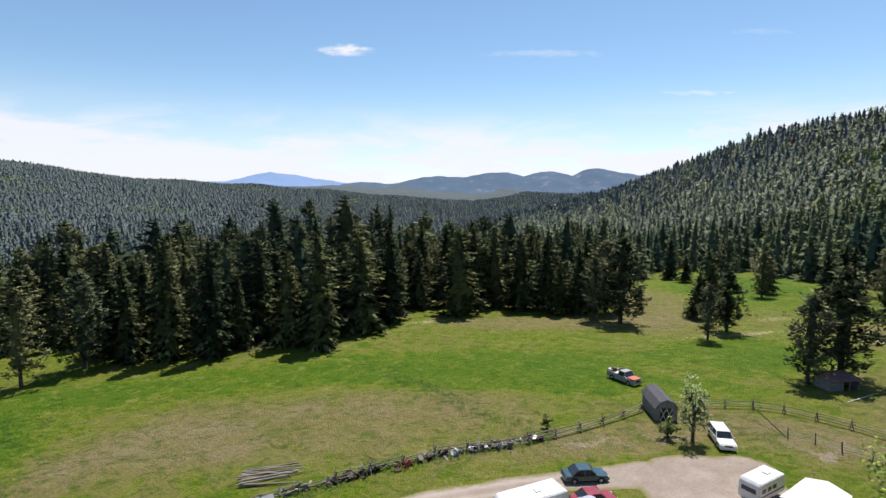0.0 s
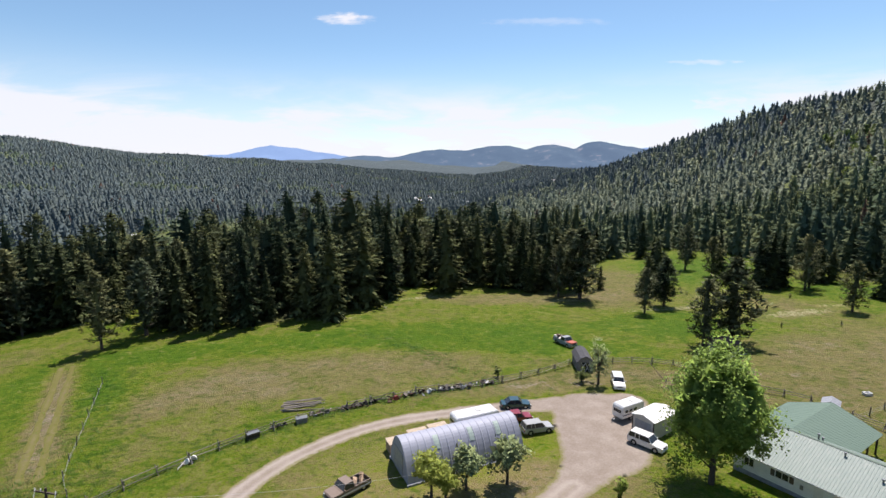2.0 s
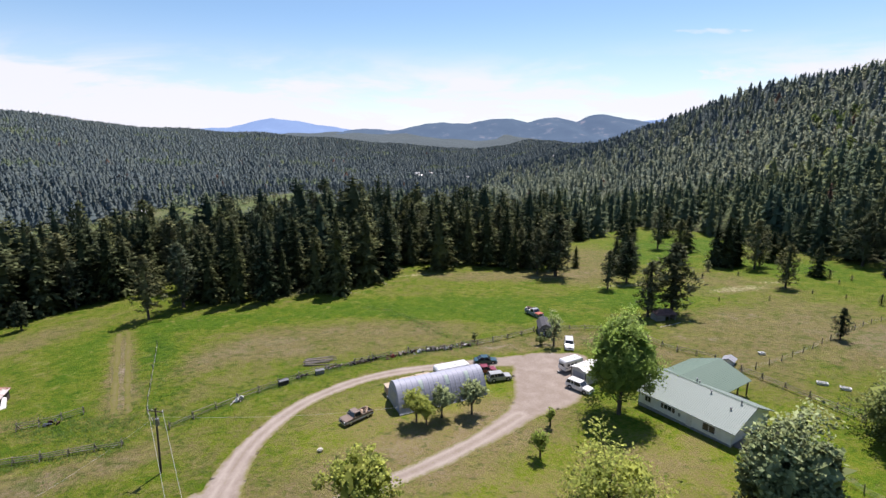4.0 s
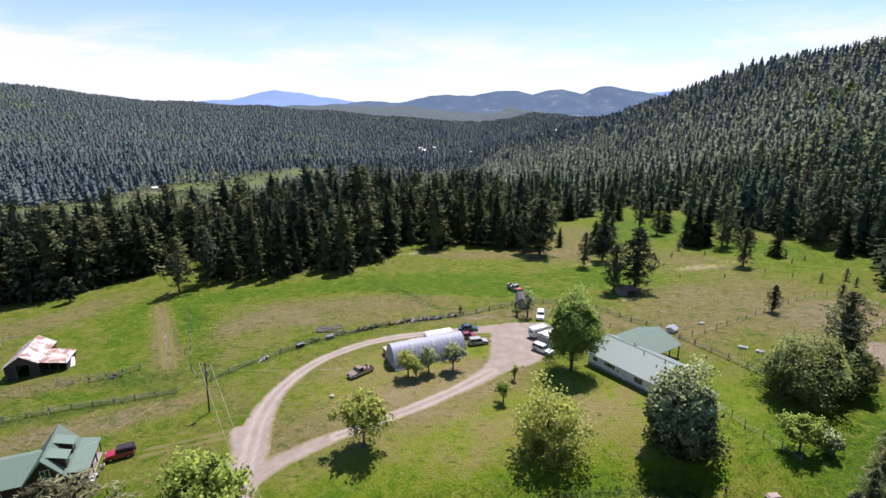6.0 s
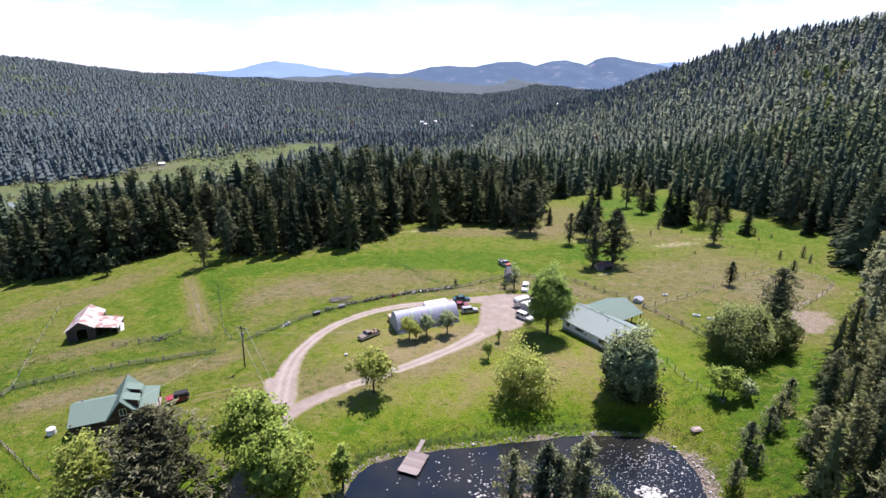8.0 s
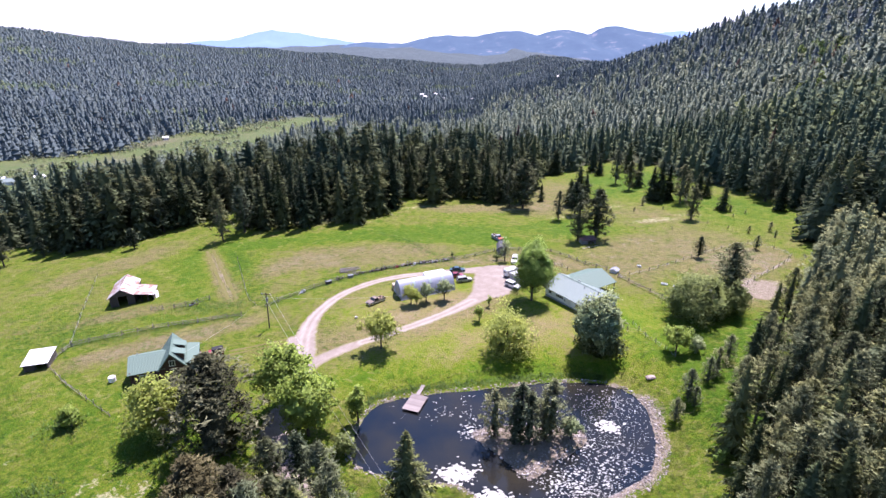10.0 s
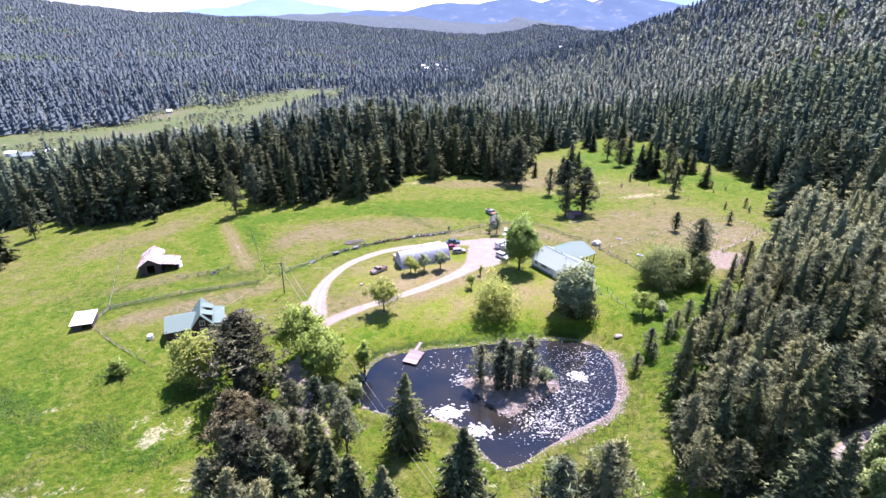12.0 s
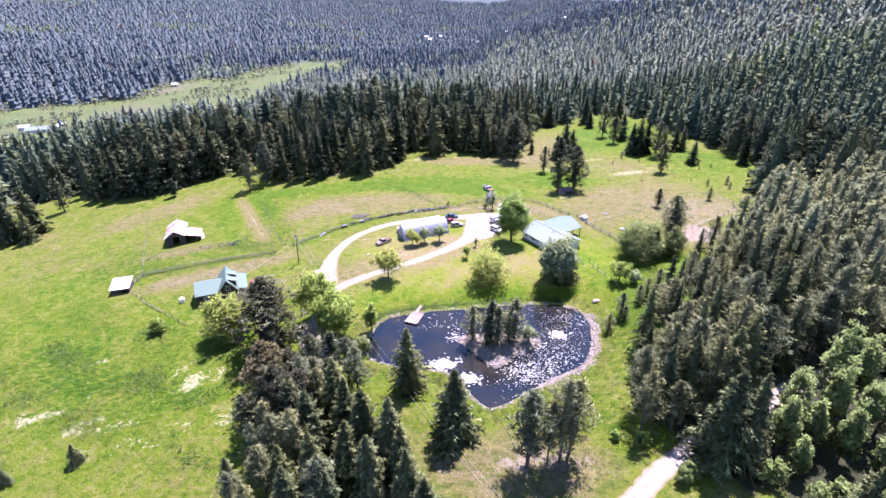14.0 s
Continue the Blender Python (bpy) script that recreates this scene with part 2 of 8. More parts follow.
def ground_mat():
    n = Nodes("meadow")
    dry, bare = n.attr("dry"), n.attr("bare")
    big = n.noise(0.035, 5, 0.6)
    mid = n.noise(0.22, 5, 0.62, distort=0.6)
    fine = n.noise(2.2, 5, 0.7)
    grain = n.noise(9.0, 3, 0.7)
    d = n.math("ADD", dry, n.span(big, 0.3, 0.7, -0.16, 0.16))
    d = n.math("ADD", d, n.span(mid, 0.3, 0.7, -0.22, 0.22))
    d = n.math("ADD", d, n.span(fine, 0.3, 0.7, -0.3, 0.3))
    c = n.ramp(d, [(0.0, (0.077, 0.143, 0.006)), (0.24, (0.144, 0.178, 0.012)), (0.5, (0.176, 0.164, 0.049)),
                   (0.75, (0.2, 0.157, 0.074)), (1.0, (0.24, 0.189, 0.122))])
    straw = n.math("ADD", n.noise(0.55, 6, 0.78, distort=1.4), n.span(dry, 0.1, 0.6, -0.06, 0.07))
    c = n.mix(n.span(straw, 0.54, 0.68, 0.0, 0.5), c, (0.215, 0.198, 0.078))
    wild = n.math("SUBTRACT", 1.0, n.math("MULTIPLY", n.attr("mown"), 0.8))
    c = n.mix(n.math("MULTIPLY", n.span(grain, 0.35, 0.65, 0.0, 0.85), wild), c, n.mix(1.0, c, (0.45, 0.5, 0.4), "MULTIPLY"))
    tuft = n.noise(1.3, 5, 0.8, distort=1.6)
    c = n.mix(n.math("MULTIPLY", n.span(tuft, 0.5, 0.64, 0.0, 0.7), wild), c, n.mix(1.0, c, (0.48, 0.62, 0.42), "MULTIPLY"))
    tussock = n.noise(0.4, 5, 0.6, stretch=(0.85, 1.1, 1.0), distort=1.2)
    c = n.mix(n.math("MULTIPLY", n.span(tussock, 0.52, 0.6, 0.0, 0.7), wild), c, n.mix(1.0, c, (0.5, 0.76, 0.3), "MULTIPLY"))
    c = n.mix(n.span(tussock, 0.42, 0.34, 0.0, 0.5), c, (0.2, 0.185, 0.063))
    speck = n.noise(3.4, 4, 0.85, distort=0.8)
    c = n.mix(n.math("MULTIPLY", n.span(speck, 0.56, 0.66, 0.0, 0.75), wild), c, n.mix(1.0, c, (0.35, 0.42, 0.32), "MULTIPLY"))
    c = n.mix(n.span(speck, 0.42, 0.30, 0.0, 0.75), c, n.mix(1.0, c, (1.55, 1.42, 1.5), "MULTIPLY"))
    b = n.math("ADD", bare, n.span(mid, 0.3, 0.7, -0.3, 0.3))
    b = n.math("ADD", b, n.span(fine, 0.3, 0.7, -0.25, 0.25))
    soil = n.ramp(n.noise(1.2, 6, 0.7), [(0.3, (0.155, 0.126, 0.089)), (0.7, (0.281, 0.237, 0.178))])
    c = n.mix(n.span(b, 0.42, 0.62), c, soil)
    # bleached straw lying in patches, and rank dark growth
    st = n.math("ADD", n.attr("straw"), n.span(n.noise(0.9, 5, 0.7, distort=1.0), 0.3, 0.7, -0.5, 0.5))
    c = n.mix(n.span(st, 0.42, 0.66, 0.0, 0.9), c, n.ramp(n.noise(3.0, 4, 0.7), [(0.3, (0.229, 0.215, 0.096)), (0.65, (0.37, 0.34, 0.215))]))
    rk = n.math("ADD", n.math("MULTIPLY", n.attr("rank"), 0.8), n.span(n.noise(0.8, 3, 0.5, stretch=(0.8, 1.3, 1.0)), 0.3, 0.7, -0.75, 0.75))
    c = n.mix(n.span(rk, 0.3, 0.75, 0.0, 0.8), c, n.mix(1.0, c, (0.42, 0.62, 0.36), "MULTIPLY"))
    # needle litter under the woods
    wood = n.math("ADD", n.attr("wood"), n.span(mid, 0.3, 0.7, -0.25, 0.25))
    litter = n.ramp(fine, [(0.3, (0.026, 0.033, 0.015)), (0.7, (0.056, 0.059, 0.03))])
    c = n.mix(n.span(wood, 0.4, 0.7), c, litter)
    # far-off slopes, wooded to the skyline; the air's blue is mixed into their colour
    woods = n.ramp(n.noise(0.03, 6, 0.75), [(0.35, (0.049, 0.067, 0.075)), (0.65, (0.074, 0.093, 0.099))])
    c = n.mix(n.attr("haze"), c, woods)
    h = n.math("ADD", n.math("MULTIPLY", fine, 0.7), n.math("MULTIPLY", grain, 0.3))
    h = n.math("ADD", h, n.math("MULTIPLY", n.math("MULTIPLY", n.attr("rank"), n.noise(0.8, 3, 0.5, stretch=(0.8, 1.3, 1.0))), 1.6))
    n.bump(h, 0.6, 0.9)
    return n.done(c, 0.92, 0.0, 0.12)


M_GROUND = ground_mat()


def gravel_mat():
    n = Nodes("gravel")
    a, b, c3 = n.noise(0.35, 5, 0.65), n.noise(3.5, 5, 0.7), n.noise(22, 3, 0.7)
    c = n.ramp(n.math("ADD", n.math("MULTIPLY", a, 0.55), n.math("MULTIPLY", b, 0.45)),
               [(0.32, (0.174, 0.138, 0.111)), (0.5, (0.24, 0.201, 0.17)), (0.7, (0.326, 0.285, 0.252))])
    c = n.mix(n.span(c3, 0.35, 0.7, 0.0, 0.25), c, (0.126, 0.107, 0.089))
    # wheels keep two bands bare and pale
    c = n.mix(n.math("MULTIPLY", n.attr("rut"), 0.6), c, (0.348, 0.307, 0.274))
    edge = n.math("ADD", n.attr("edge"), n.span(b, 0.3, 0.7, -0.3, 0.3))
    c = n.mix(n.span(edge, 0.35, 0.85, 0.0, 0.9), c, (0.137, 0.132, 0.037))
    n.bump(n.math("ADD", b, c3), 0.05, 0.6)
    return n.done(c, 0.95, 0.0, 0.15)


M_GRAVEL = gravel_mat()


def water_mat():
    n = Nodes("pond_water")
    n.bump(n.math("ADD", n.noise(1.6, 3, 0.5), n.math("MULTIPLY", n.noise(7.0, 2, 0.5), 0.3)), 0.03, 0.25)
    c = n.ramp(n.noise(0.09, 3, 0.5), [(0.35, (0.006, 0.009, 0.014)), (0.7, (0.022, 0.02, 0.014))])
    m = n.done(c, 0.07, 0.0, 0.5)
    return m


M_WATER = water_mat()


def stone_mat():
    n = Nodes("shore_stone")
    c = n.ramp(n.rnd_island(), [(0.0, (0.155, 0.13, 0.111)), (0.6, (0.296, 0.259, 0.233)), (1.0, (0.459, 0.425, 0.396))])
    n.bump(n.noise(8, 4, 0.6), 0.03, 0.6)
    return n.done(c, 0.88)


M_STONE = stone_mat()


def pieces_mat(name, a, b, rough=0.8, metal=0.0, grain=(1, 1, 14)):
    """Wood or sheet pieces that differ from one another."""
    n = Nodes(name)
    s = n.noise(3.0, 5, 0.65, "Object", grain)
    c = n.ramp(n.math("ADD", n.math("MULTIPLY", n.rnd_object(), 0.5), n.math("MULTIPLY", s, 0.5)), [(0.2, a), (0.8, b)])
    n.bump(s, 0.015, 0.6)
    return n.done(c, rough, metal)


M_LOG = pieces_mat("weathered_log", (0.111, 0.096, 0.08), (0.266, 0.237, 0.204))
M_DOCK = pieces_mat("grey_plank", (0.163, 0.133, 0.122), (0.274, 0.237, 0.218), grain=(14, 1, 14))
M_BARNWOOD = pieces_mat("barn_board", (0.037, 0.031, 0.027), (0.111, 0.092, 0.078), grain=(14, 14, 1))
M_CABINLOG = pieces_mat("cabin_log", (0.037, 0.019, 0.015), (0.081, 0.041, 0.03), grain=(1, 14, 14))


def roof_metal(name, color, rust=None, metal=0.35, rough=0.42):
    n = Nodes(name)
    s = n.noise(0.5, 5, 0.65, "Object")
    f = n.noise(4.0, 5, 0.65, "Object", (1, 0.2, 1))
    c = n.mix(n.span(f, 0.3, 0.7, 0.0, 0.35), color, tuple(k * 0.72 for k in color))
    if rust:
        c = n.mix(n.span(n.math("ADD", s, n.math("MULTIPLY", n.math("SUBTRACT", f, 0.5), 0.5)), 0.46, 0.56), c, rust)
    return n.done(c, n.span(f, 0.3, 0.7, rough + 0.1, rough - 0.08), metal, 0.25)


M_GREENROOF = roof_metal("green_roof_sheet", (0.118, 0.174, 0.139), None, 0.0, 0.62)
M_GREYGREEN = roof_metal("grey_green_roof_sheet", (0.2, 0.248, 0.228), None, 0.0, 0.55)
M_QUONSET = roof_metal("galvanised_sheet", (0.311, 0.326, 0.392), None, 0.1, 0.62)
M_RUSTROOF = roof_metal("rusty_white_sheet", (0.459, 0.437, 0.422), (0.244, 0.133, 0.1), 0.05, 0.6)
M_WHITEROOF = roof_metal("white_roof_sheet", (0.666, 0.657, 0.639), None, 0.1, 0.5)
M_SIDING = plain("white_siding", (0.72, 0.72, 0.711), 0.6, 0, 0.12, 1.0)
M_SKIRT = plain("grey_skirting", (0.252, 0.266, 0.296), 0.7, 0, 0.3, 2.0)
M_CREAM = plain("cream_panel", (0.459, 0.433, 0.392), 0.6, 0, 0.12, 1.5)
M_SKYLIGHT = plain("skylight_sheet", (0.34, 0.414, 0.385), 0.5, 0, 0.2, 3.0)
M_TRIMWHITE = plain("white_trim", (0.648, 0.639, 0.621), 0.5, 0, 0.1, 4.0)
M_TRIMBROWN = plain("brown_trim", (0.089, 0.067, 0.052), 0.6, 0, 0.2, 4.0)
M_ROLLER = plain("grey_roller_door", (0.266, 0.277, 0.303), 0.5, 0.1, 0.12, 2.0)
M_DARKINSIDE = plain("dark_boards", (0.037, 0.033, 0.03), 0.9, 0, 0.4, 2.0)
M_SHEDGREY = plain("grey_shed_boards", (0.222, 0.211, 0.204), 0.8, 0, 0.35, 2.5)
M_SHINGLE = plain("dark_shingles", (0.07, 0.07, 0.078), 0.85, 0, 0.3, 2.5)
M_REDROOF = plain("faded_red_roof", (0.192, 0.111, 0.096), 0.8, 0, 0.35, 1.5)
M_TYRE = plain("tyre_rubber", (0.016, 0.016, 0.017), 0.85, 0, 0.3, 9)
M_RIM = plain("wheel_rim", (0.45, 0.45, 0.46), 0.35, 0.8, 0.2, 9)
M_CHROME = plain("chrome", (0.6, 0.6, 0.61), 0.2, 0.95, 0.1, 6)
M_LAMPRED = plain("tail_lamp", (0.259, 0.015, 0.011), 0.25, 0, 0.1, 9)
M_LAMPCLEAR = plain("head_lamp", (0.7, 0.7, 0.68), 0.15, 0.2, 0.1, 9)
M_BLACKTOP = plain("black_soft_top", (0.022, 0.021, 0.025), 0.75, 0, 0.2, 4)
M_PLASTIC = plain("white_plastic", (0.675, 0.675, 0.666), 0.4, 0, 0.08, 4)
M_STEELGREY = plain("grey_steel", (0.222, 0.229, 0.244), 0.45, 0.6, 0.2, 4)
M_WIRE = plain("aluminium_wire", (0.5, 0.5, 0.48), 0.4, 0.6, 0.1, 1)
M_HAY = plain("stacked_tan_wood", (0.37, 0.266, 0.185), 0.9, 0, 0.35, 5)
M_STRAWBOARD = plain("bleached_boards", (0.407, 0.333, 0.252), 0.85, 0, 0.35, 3)
M_TARP = plain("white_cover", (0.533, 0.503, 0.459), 0.6, 0, 0.15, 2)
M_JUNK = plain("rusted_iron", (0.089, 0.056, 0.041), 0.8, 0.3, 0.5, 6)
M_ALGAE = plain("pale_pond_scum", (0.37, 0.363, 0.333), 0.8, 0, 0.3, 3)
M_FIRERING = plain("fire_ring_stone", (0.311, 0.252, 0.222), 0.9, 0, 0.35, 5)


def glass_mat():
    n = Nodes("window_glass")
    m = n.done((0.022, 0.026, 0.032), 0.06, 0.0, 0.6)
    return m


M_GLASS = glass_mat()


def paint(name, color, rough=0.28, coat=0.6):
    n = Nodes(name)
    d = n.noise(1.8, 5, 0.65, "Object")
    c = n.mix(n.span(d, 0.4, 0.75, 0.0, 0.25), color, (0.237, 0.207, 0.163))
    n.p.inputs["Coat Weight"].default_value = coat
    n.p.inputs["Coat Roughness"].default_value = 0.08
    return n.done(c, rough, 0.1, 0.5)


P_WHITE = paint("white_paint", (0.675, 0.675, 0.666))
P_SILVER = paint("silver_paint", (0.348, 0.348, 0.344), 0.3)
P_RED = paint("red_paint", (0.222, 0.016, 0.026))
P_JEEP = paint("bright_red_paint", (0.311, 0.009, 0.026))
P_TEAL = paint("dark_teal_paint", (0.013, 0.056, 0.078))
P_TAN = paint("faded_tan_paint", (0.163, 0.118, 0.092), 0.5, 0.1)
P_BLUEGREY = paint("faded_blue_paint", (0.222, 0.244, 0.281), 0.5, 0.1)
P_ORANGE = paint("faded_orange_paint", (0.37, 0.074, 0.044), 0.5, 0.1)


def grass_mat():
    n = Nodes("tall_grass")
    c = n.ramp(n.rnd_island(), [(0.0, (0.064, 0.104, 0.012)), (0.7, (0.098, 0.144, 0.017)), (1.0, (0.173, 0.161, 0.058))])
    return n.leafy(c, c, 0.3, 0.6)


M_GRASS = grass_mat()
M_WEED = broadleaf_mat("dark_weeds", (0.048, 0.1, 0.018), (0.118, 0.185, 0.041))


def ridge_mat(name, base, clear, haze_glow):
    """Far hills: woods and clearings; the air's blue is put into colour and emission."""
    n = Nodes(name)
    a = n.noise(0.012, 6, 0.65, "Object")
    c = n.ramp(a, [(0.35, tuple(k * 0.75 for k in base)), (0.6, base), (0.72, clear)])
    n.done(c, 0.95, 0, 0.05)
    n.p.inputs["Emission Color"].default_value = (*haze_glow, 1)
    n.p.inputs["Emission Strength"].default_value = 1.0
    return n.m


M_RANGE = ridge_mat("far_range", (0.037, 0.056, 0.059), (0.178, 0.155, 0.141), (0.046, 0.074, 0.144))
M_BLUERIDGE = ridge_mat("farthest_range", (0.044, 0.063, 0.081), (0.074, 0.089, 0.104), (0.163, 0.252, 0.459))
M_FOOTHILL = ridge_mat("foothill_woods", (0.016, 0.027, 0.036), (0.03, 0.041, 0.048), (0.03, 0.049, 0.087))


def soil_mat():
    n = Nodes("worn_soil")
    b = n.noise(1.6, 5, 0.7)
    c = n.ramp(b, [(0.3, (0.115, 0.095, 0.049)), (0.55, (0.173, 0.141, 0.084)), (0.7, (0.243, 0.208, 0.147))])
    edge = n.math("ADD", n.attr("edge"), n.span(b, 0.3, 0.7, -0.5, 0.5))
    c = n.mix(n.span(edge, 0.2, 0.8), c, (0.11, 0.107, 0.029))
    n.bump(b, 0.06, 0.6)
    return n.done(c, 0.95, 0, 0.1)


M_SOIL = soil_mat()

# ---- the lie of the land ----
def sp(v, k):
    return k * np.logaddexp(0, np.asarray(v, float) / k)


def sig(v):
    return 1 / (1 + np.exp(-np.clip(np.asarray(v, float), -40, 40)))


def spline(pts, steps, closed=True):
    """A smooth line through some turning points."""
    p, out, n = [np.array(q, float) for q in pts], [], len(pts)
    for i in range(n if closed else n - 1):
        a, b, c, d = (p[(i + k) % n] if closed else p[min(max(i + k, 0), n - 1)] for k in (-1, 0, 1, 2))
        for s in np.linspace(0, 1, steps, endpoint=False):
            out.append(0.5 * (2 * b + (c - a) * s + (2 * a - 5 * b + 4 * c - d) * s * s + (3 * b - a - 3 * c + d) * s ** 3))
    if not closed:
        out.append(p[-1])
    return np.array(out)


def seg_dist(x, y, line, closed):
    """How far points lie from a line, and the number of its stretch that is nearest."""
    best = np.full(np.shape(x), 1e9)
    ends = np.roll(line, -1, axis=0) if closed else line[1:]
    for a, b in zip(line, ends):
        ab = b - a
        s = np.clip(((x - a[0]) * ab[0] + (y - a[1]) * ab[1]) / (ab @ ab + 1e-9), 0, 1)
        best = np.minimum(best, np.hypot(x - a[0] - s * ab[0], y - a[1] - s * ab[1]))
    return best


def inside(x, y, line):
    hit = np.zeros(np.shape(x), bool)
    for a, b in zip(line, np.roll(line, -1, axis=0)):
        cross = (a[1] > y) != (b[1] > y)
        hit ^= cross & (x < (b[0] - a[0]) * (y - a[1]) / (b[1] - a[1] + 1e-12) + a[0])
    return hit


def signed(x, y, line):
    """Metres outside (plus) or inside (minus) of a closed line; exact near it alone."""
    x, y = np.asarray(x, float), np.asarray(y, float)
    lo, hi = line.min(axis=0) - 25, line.max(axis=0) + 25
    near = (x > lo[0]) & (x < hi[0]) & (y > lo[1]) & (y < hi[1])
    d = np.full(x.shape, 25.0)
    if near.any():
        xs, ys = x[near], y[near]
        k = seg_dist(xs, ys, line, True)
        d[near] = np.where(inside(xs, ys, line), -k, k)
    return d


POND = spline([(-3.8, -26), (-4.4, -17), (-1, -10), (9, -6.6), (22, -4.4), (37, -2), (48, -3.4), (52.5, -11), (48.5, -26), (38, -33.5), (26, -42), (20.8, -38.6), (15.4, -31.2), (6, -30.2)], 6)
ISLE = spline([(17.6, -19.2), (20.5, -16.6), (31, -16.2), (38.6, -18.4), (35.5, -22.6), (31.6, -24.6), (28.4, -28.2), (25.6, -28.6), (22.6, -24.4)], 5)
# the open land; woods stand outside of it
OPEN = np.array([(-420, -60), (-290, 40), (-215, 88), (-172, 96), (-152, 94), (-134, 86), (-124, 86), (-112, 95), (-99, 107), (-93, 118), (-84, 128), (-76, 108), (-69, 94), (-53, 96), (-38, 98),
                 (-25, 102), (-18, 118), (-8, 135), (-4, 156), (2, 140), (8, 132), (18, 152), (27, 135), (46, 139), (53, 158), (62, 198), (81, 224), (98, 242), (124, 262),
                 (140, 240), (146, 180), (153, 155), (158, 131), (150, 103), (132, 62), (121, 44), (104, 26), (89, 14), (75, -3), (66, -14), (59.5, -24), (55, -33), (51.5, -43), (52, -55), (66, -67), (74, -82), (76, -200), (-420, -200)], float)


ROAD_IN_PTS = [(8, -125), (19, -100), (29, -85.5), (38, -74), (48.5, -63.5), (57, -56.5), (65.5, -50.6), (75, -45.5), (90, -37), (110, -29)]
rng = np.random.default_rng(11)


def land(x, y):
    x, y = np.asarray(x, float), np.asarray(y, float)
    z = 2.2 + 0.02 * np.clip(x, -900, 150) - 0.036 * sp(-x - 16, 9)
    z = z - 0.04 * np.minimum(sp(y - 45, 12), 220) * sig((x + 20) / 15)
    z = z - 0.05 * np.minimum(sp(-y - 13, 9), 90) * sig(-(x + 5) / 13)
    # behind the pastures the land falls to the valley floor
    start = 125 + 75 * np.exp(-((x + 25) / 75) ** 2)
    z = z - sp(y - start, 22) * (0.015 + 0.21 * sig((5 - x) / 42))
    z = z - 0.10 * sp(-x - 150, 30)
    floor = -48 + 1.5 * np.sin(x / 130) * np.cos(y / 170)
    z = floor + sp(z - floor, 5)
    # the wooded hill on the sunny side
    foot = 112 + 40 * sig((y - 30) / 30)
    top_x = 530 - 0.32 * np.clip(y - 560, 0, 520)
    top = 134 - 0.055 * np.clip(y - 560, 0, 200) - 0.22 * np.clip(y - 760, 0, 360) + 0.10 * np.clip(120 - y, 0, 500)
    v = (x - foot) / (top_x - foot)
    lump = 5 * np.sin(x / 47 + 1) * np.sin(y / 61) + 3 * np.sin(x / 23 + y / 31)
    z = z + (np.maximum(top, 6) + lump * np.clip(v, 0, 1)) * np.clip(v, 0, 1) ** 1.55 * (1 - 0.25 * np.clip(v - 1, 0, 3))
    # the long hill beyond the valley
    w = (x + 500) * -0.827 + (y - 445) * 0.563
    l = (x + 500) * 0.563 + (y - 445) * 0.827
    crest = 176 - 0.135 * np.clip(l - 420, 0, 520) - 0.035 * np.clip(l - 940, 0, 900) + 0.03 * np.clip(300 - l, 0, 1500)
    k = np.clip(w / 1350, 0, 1)
    z = z + np.maximum(crest, 30) * (k * k * (3 - 2 * k) * 0.45 + 0.55 * k) + 9 * k * np.sin(l / 130 + w / 210) + 5 * k * np.sin(l / 57 - w / 83)
    # the valley's head
    far = np.clip((y - 1500) / 1700, 0, 2)
    z = z + far * (30 * sig((150 - x) / 260) + 8) * sig((x + 1500) / 300)
    return z


def ground(x, y):
    """Height of the ground: the land with the pond's basin and islet in it."""
    x, y = np.asarray(x, float), np.asarray(y, float)
    z = land(x, y)
    d = signed(x, y, POND)
    t = np.clip(d / 13, 0, 1)
    bank = 0.25 + (z - 0.25) * (t * t * (3 - 2 * t))
    z = np.where(d < 13, bank, z)
    z = np.where(d < 0, 0.25 + np.maximum(d * 0.45, -1.6), z)
    e = signed(x, y, ISLE)
    return np.where(e < 3, np.maximum(z, np.where(e < 0, np.minimum(0.10 - e * 0.2, 0.6), 0.10 - e * 0.5)), z)


def gz(x, y):
    return float(ground(np.array([x]), np.array([y]))[0])


def soup_mesh(name, verts, faces_n, material, attrs=None):
    """A mesh of loose faces, faces_n corners each, from an array of corners."""
    me = bpy.data.meshes.new(name)
    v = np.ascontiguousarray(verts, dtype=np.float32).reshape(-1, 3)
    n = len(v)
    me.vertices.add(n)
    me.vertices.foreach_set("co", v.ravel())
    me.loops.add(n)
    me.loops.foreach_set("vertex_index", np.arange(n, dtype=np.int32))
    me.polygons.add(n // faces_n)
    me.polygons.foreach_set("loop_start", np.arange(0, n, faces_n, dtype=np.int32))
    for key, values in (attrs or {}).items():
        if np.ndim(values) > 1:
            a = me.attributes.new(key, "FLOAT_VECTOR", "POINT")
            a.data.foreach_set("vector", np.ascontiguousarray(values, dtype=np.float32).ravel())
        else:
            a = me.attributes.new(key, "FLOAT", "POINT")
            a.data.foreach_set("value", np.ascontiguousarray(values, dtype=np.float32))
    me.update(calc_edges=True)
    me.materials.append(material)
    return me


def soft_normals(v, up=0.75, out=0.5, jitter=0.35, centre=None):
    """Outward and upward directions for the sprays round a stem, or round given centres."""
    r = np.random.default_rng(5)
    m = v.mean(axis=1)
    if centre is None:
        d = m * (1, 1, 0)
    else:
        d = m - centre
    d = d / (np.linalg.norm(d, axis=1)[:, None] + 1e-6) * out + np.array([0, 0, 1.0]) * np.broadcast_to(up, len(m))[:, None] + r.normal(size=m.shape) * jitter
    d /= np.linalg.norm(d, axis=1)[:, None]
    return np.repeat(d, v.shape[1], axis=0)


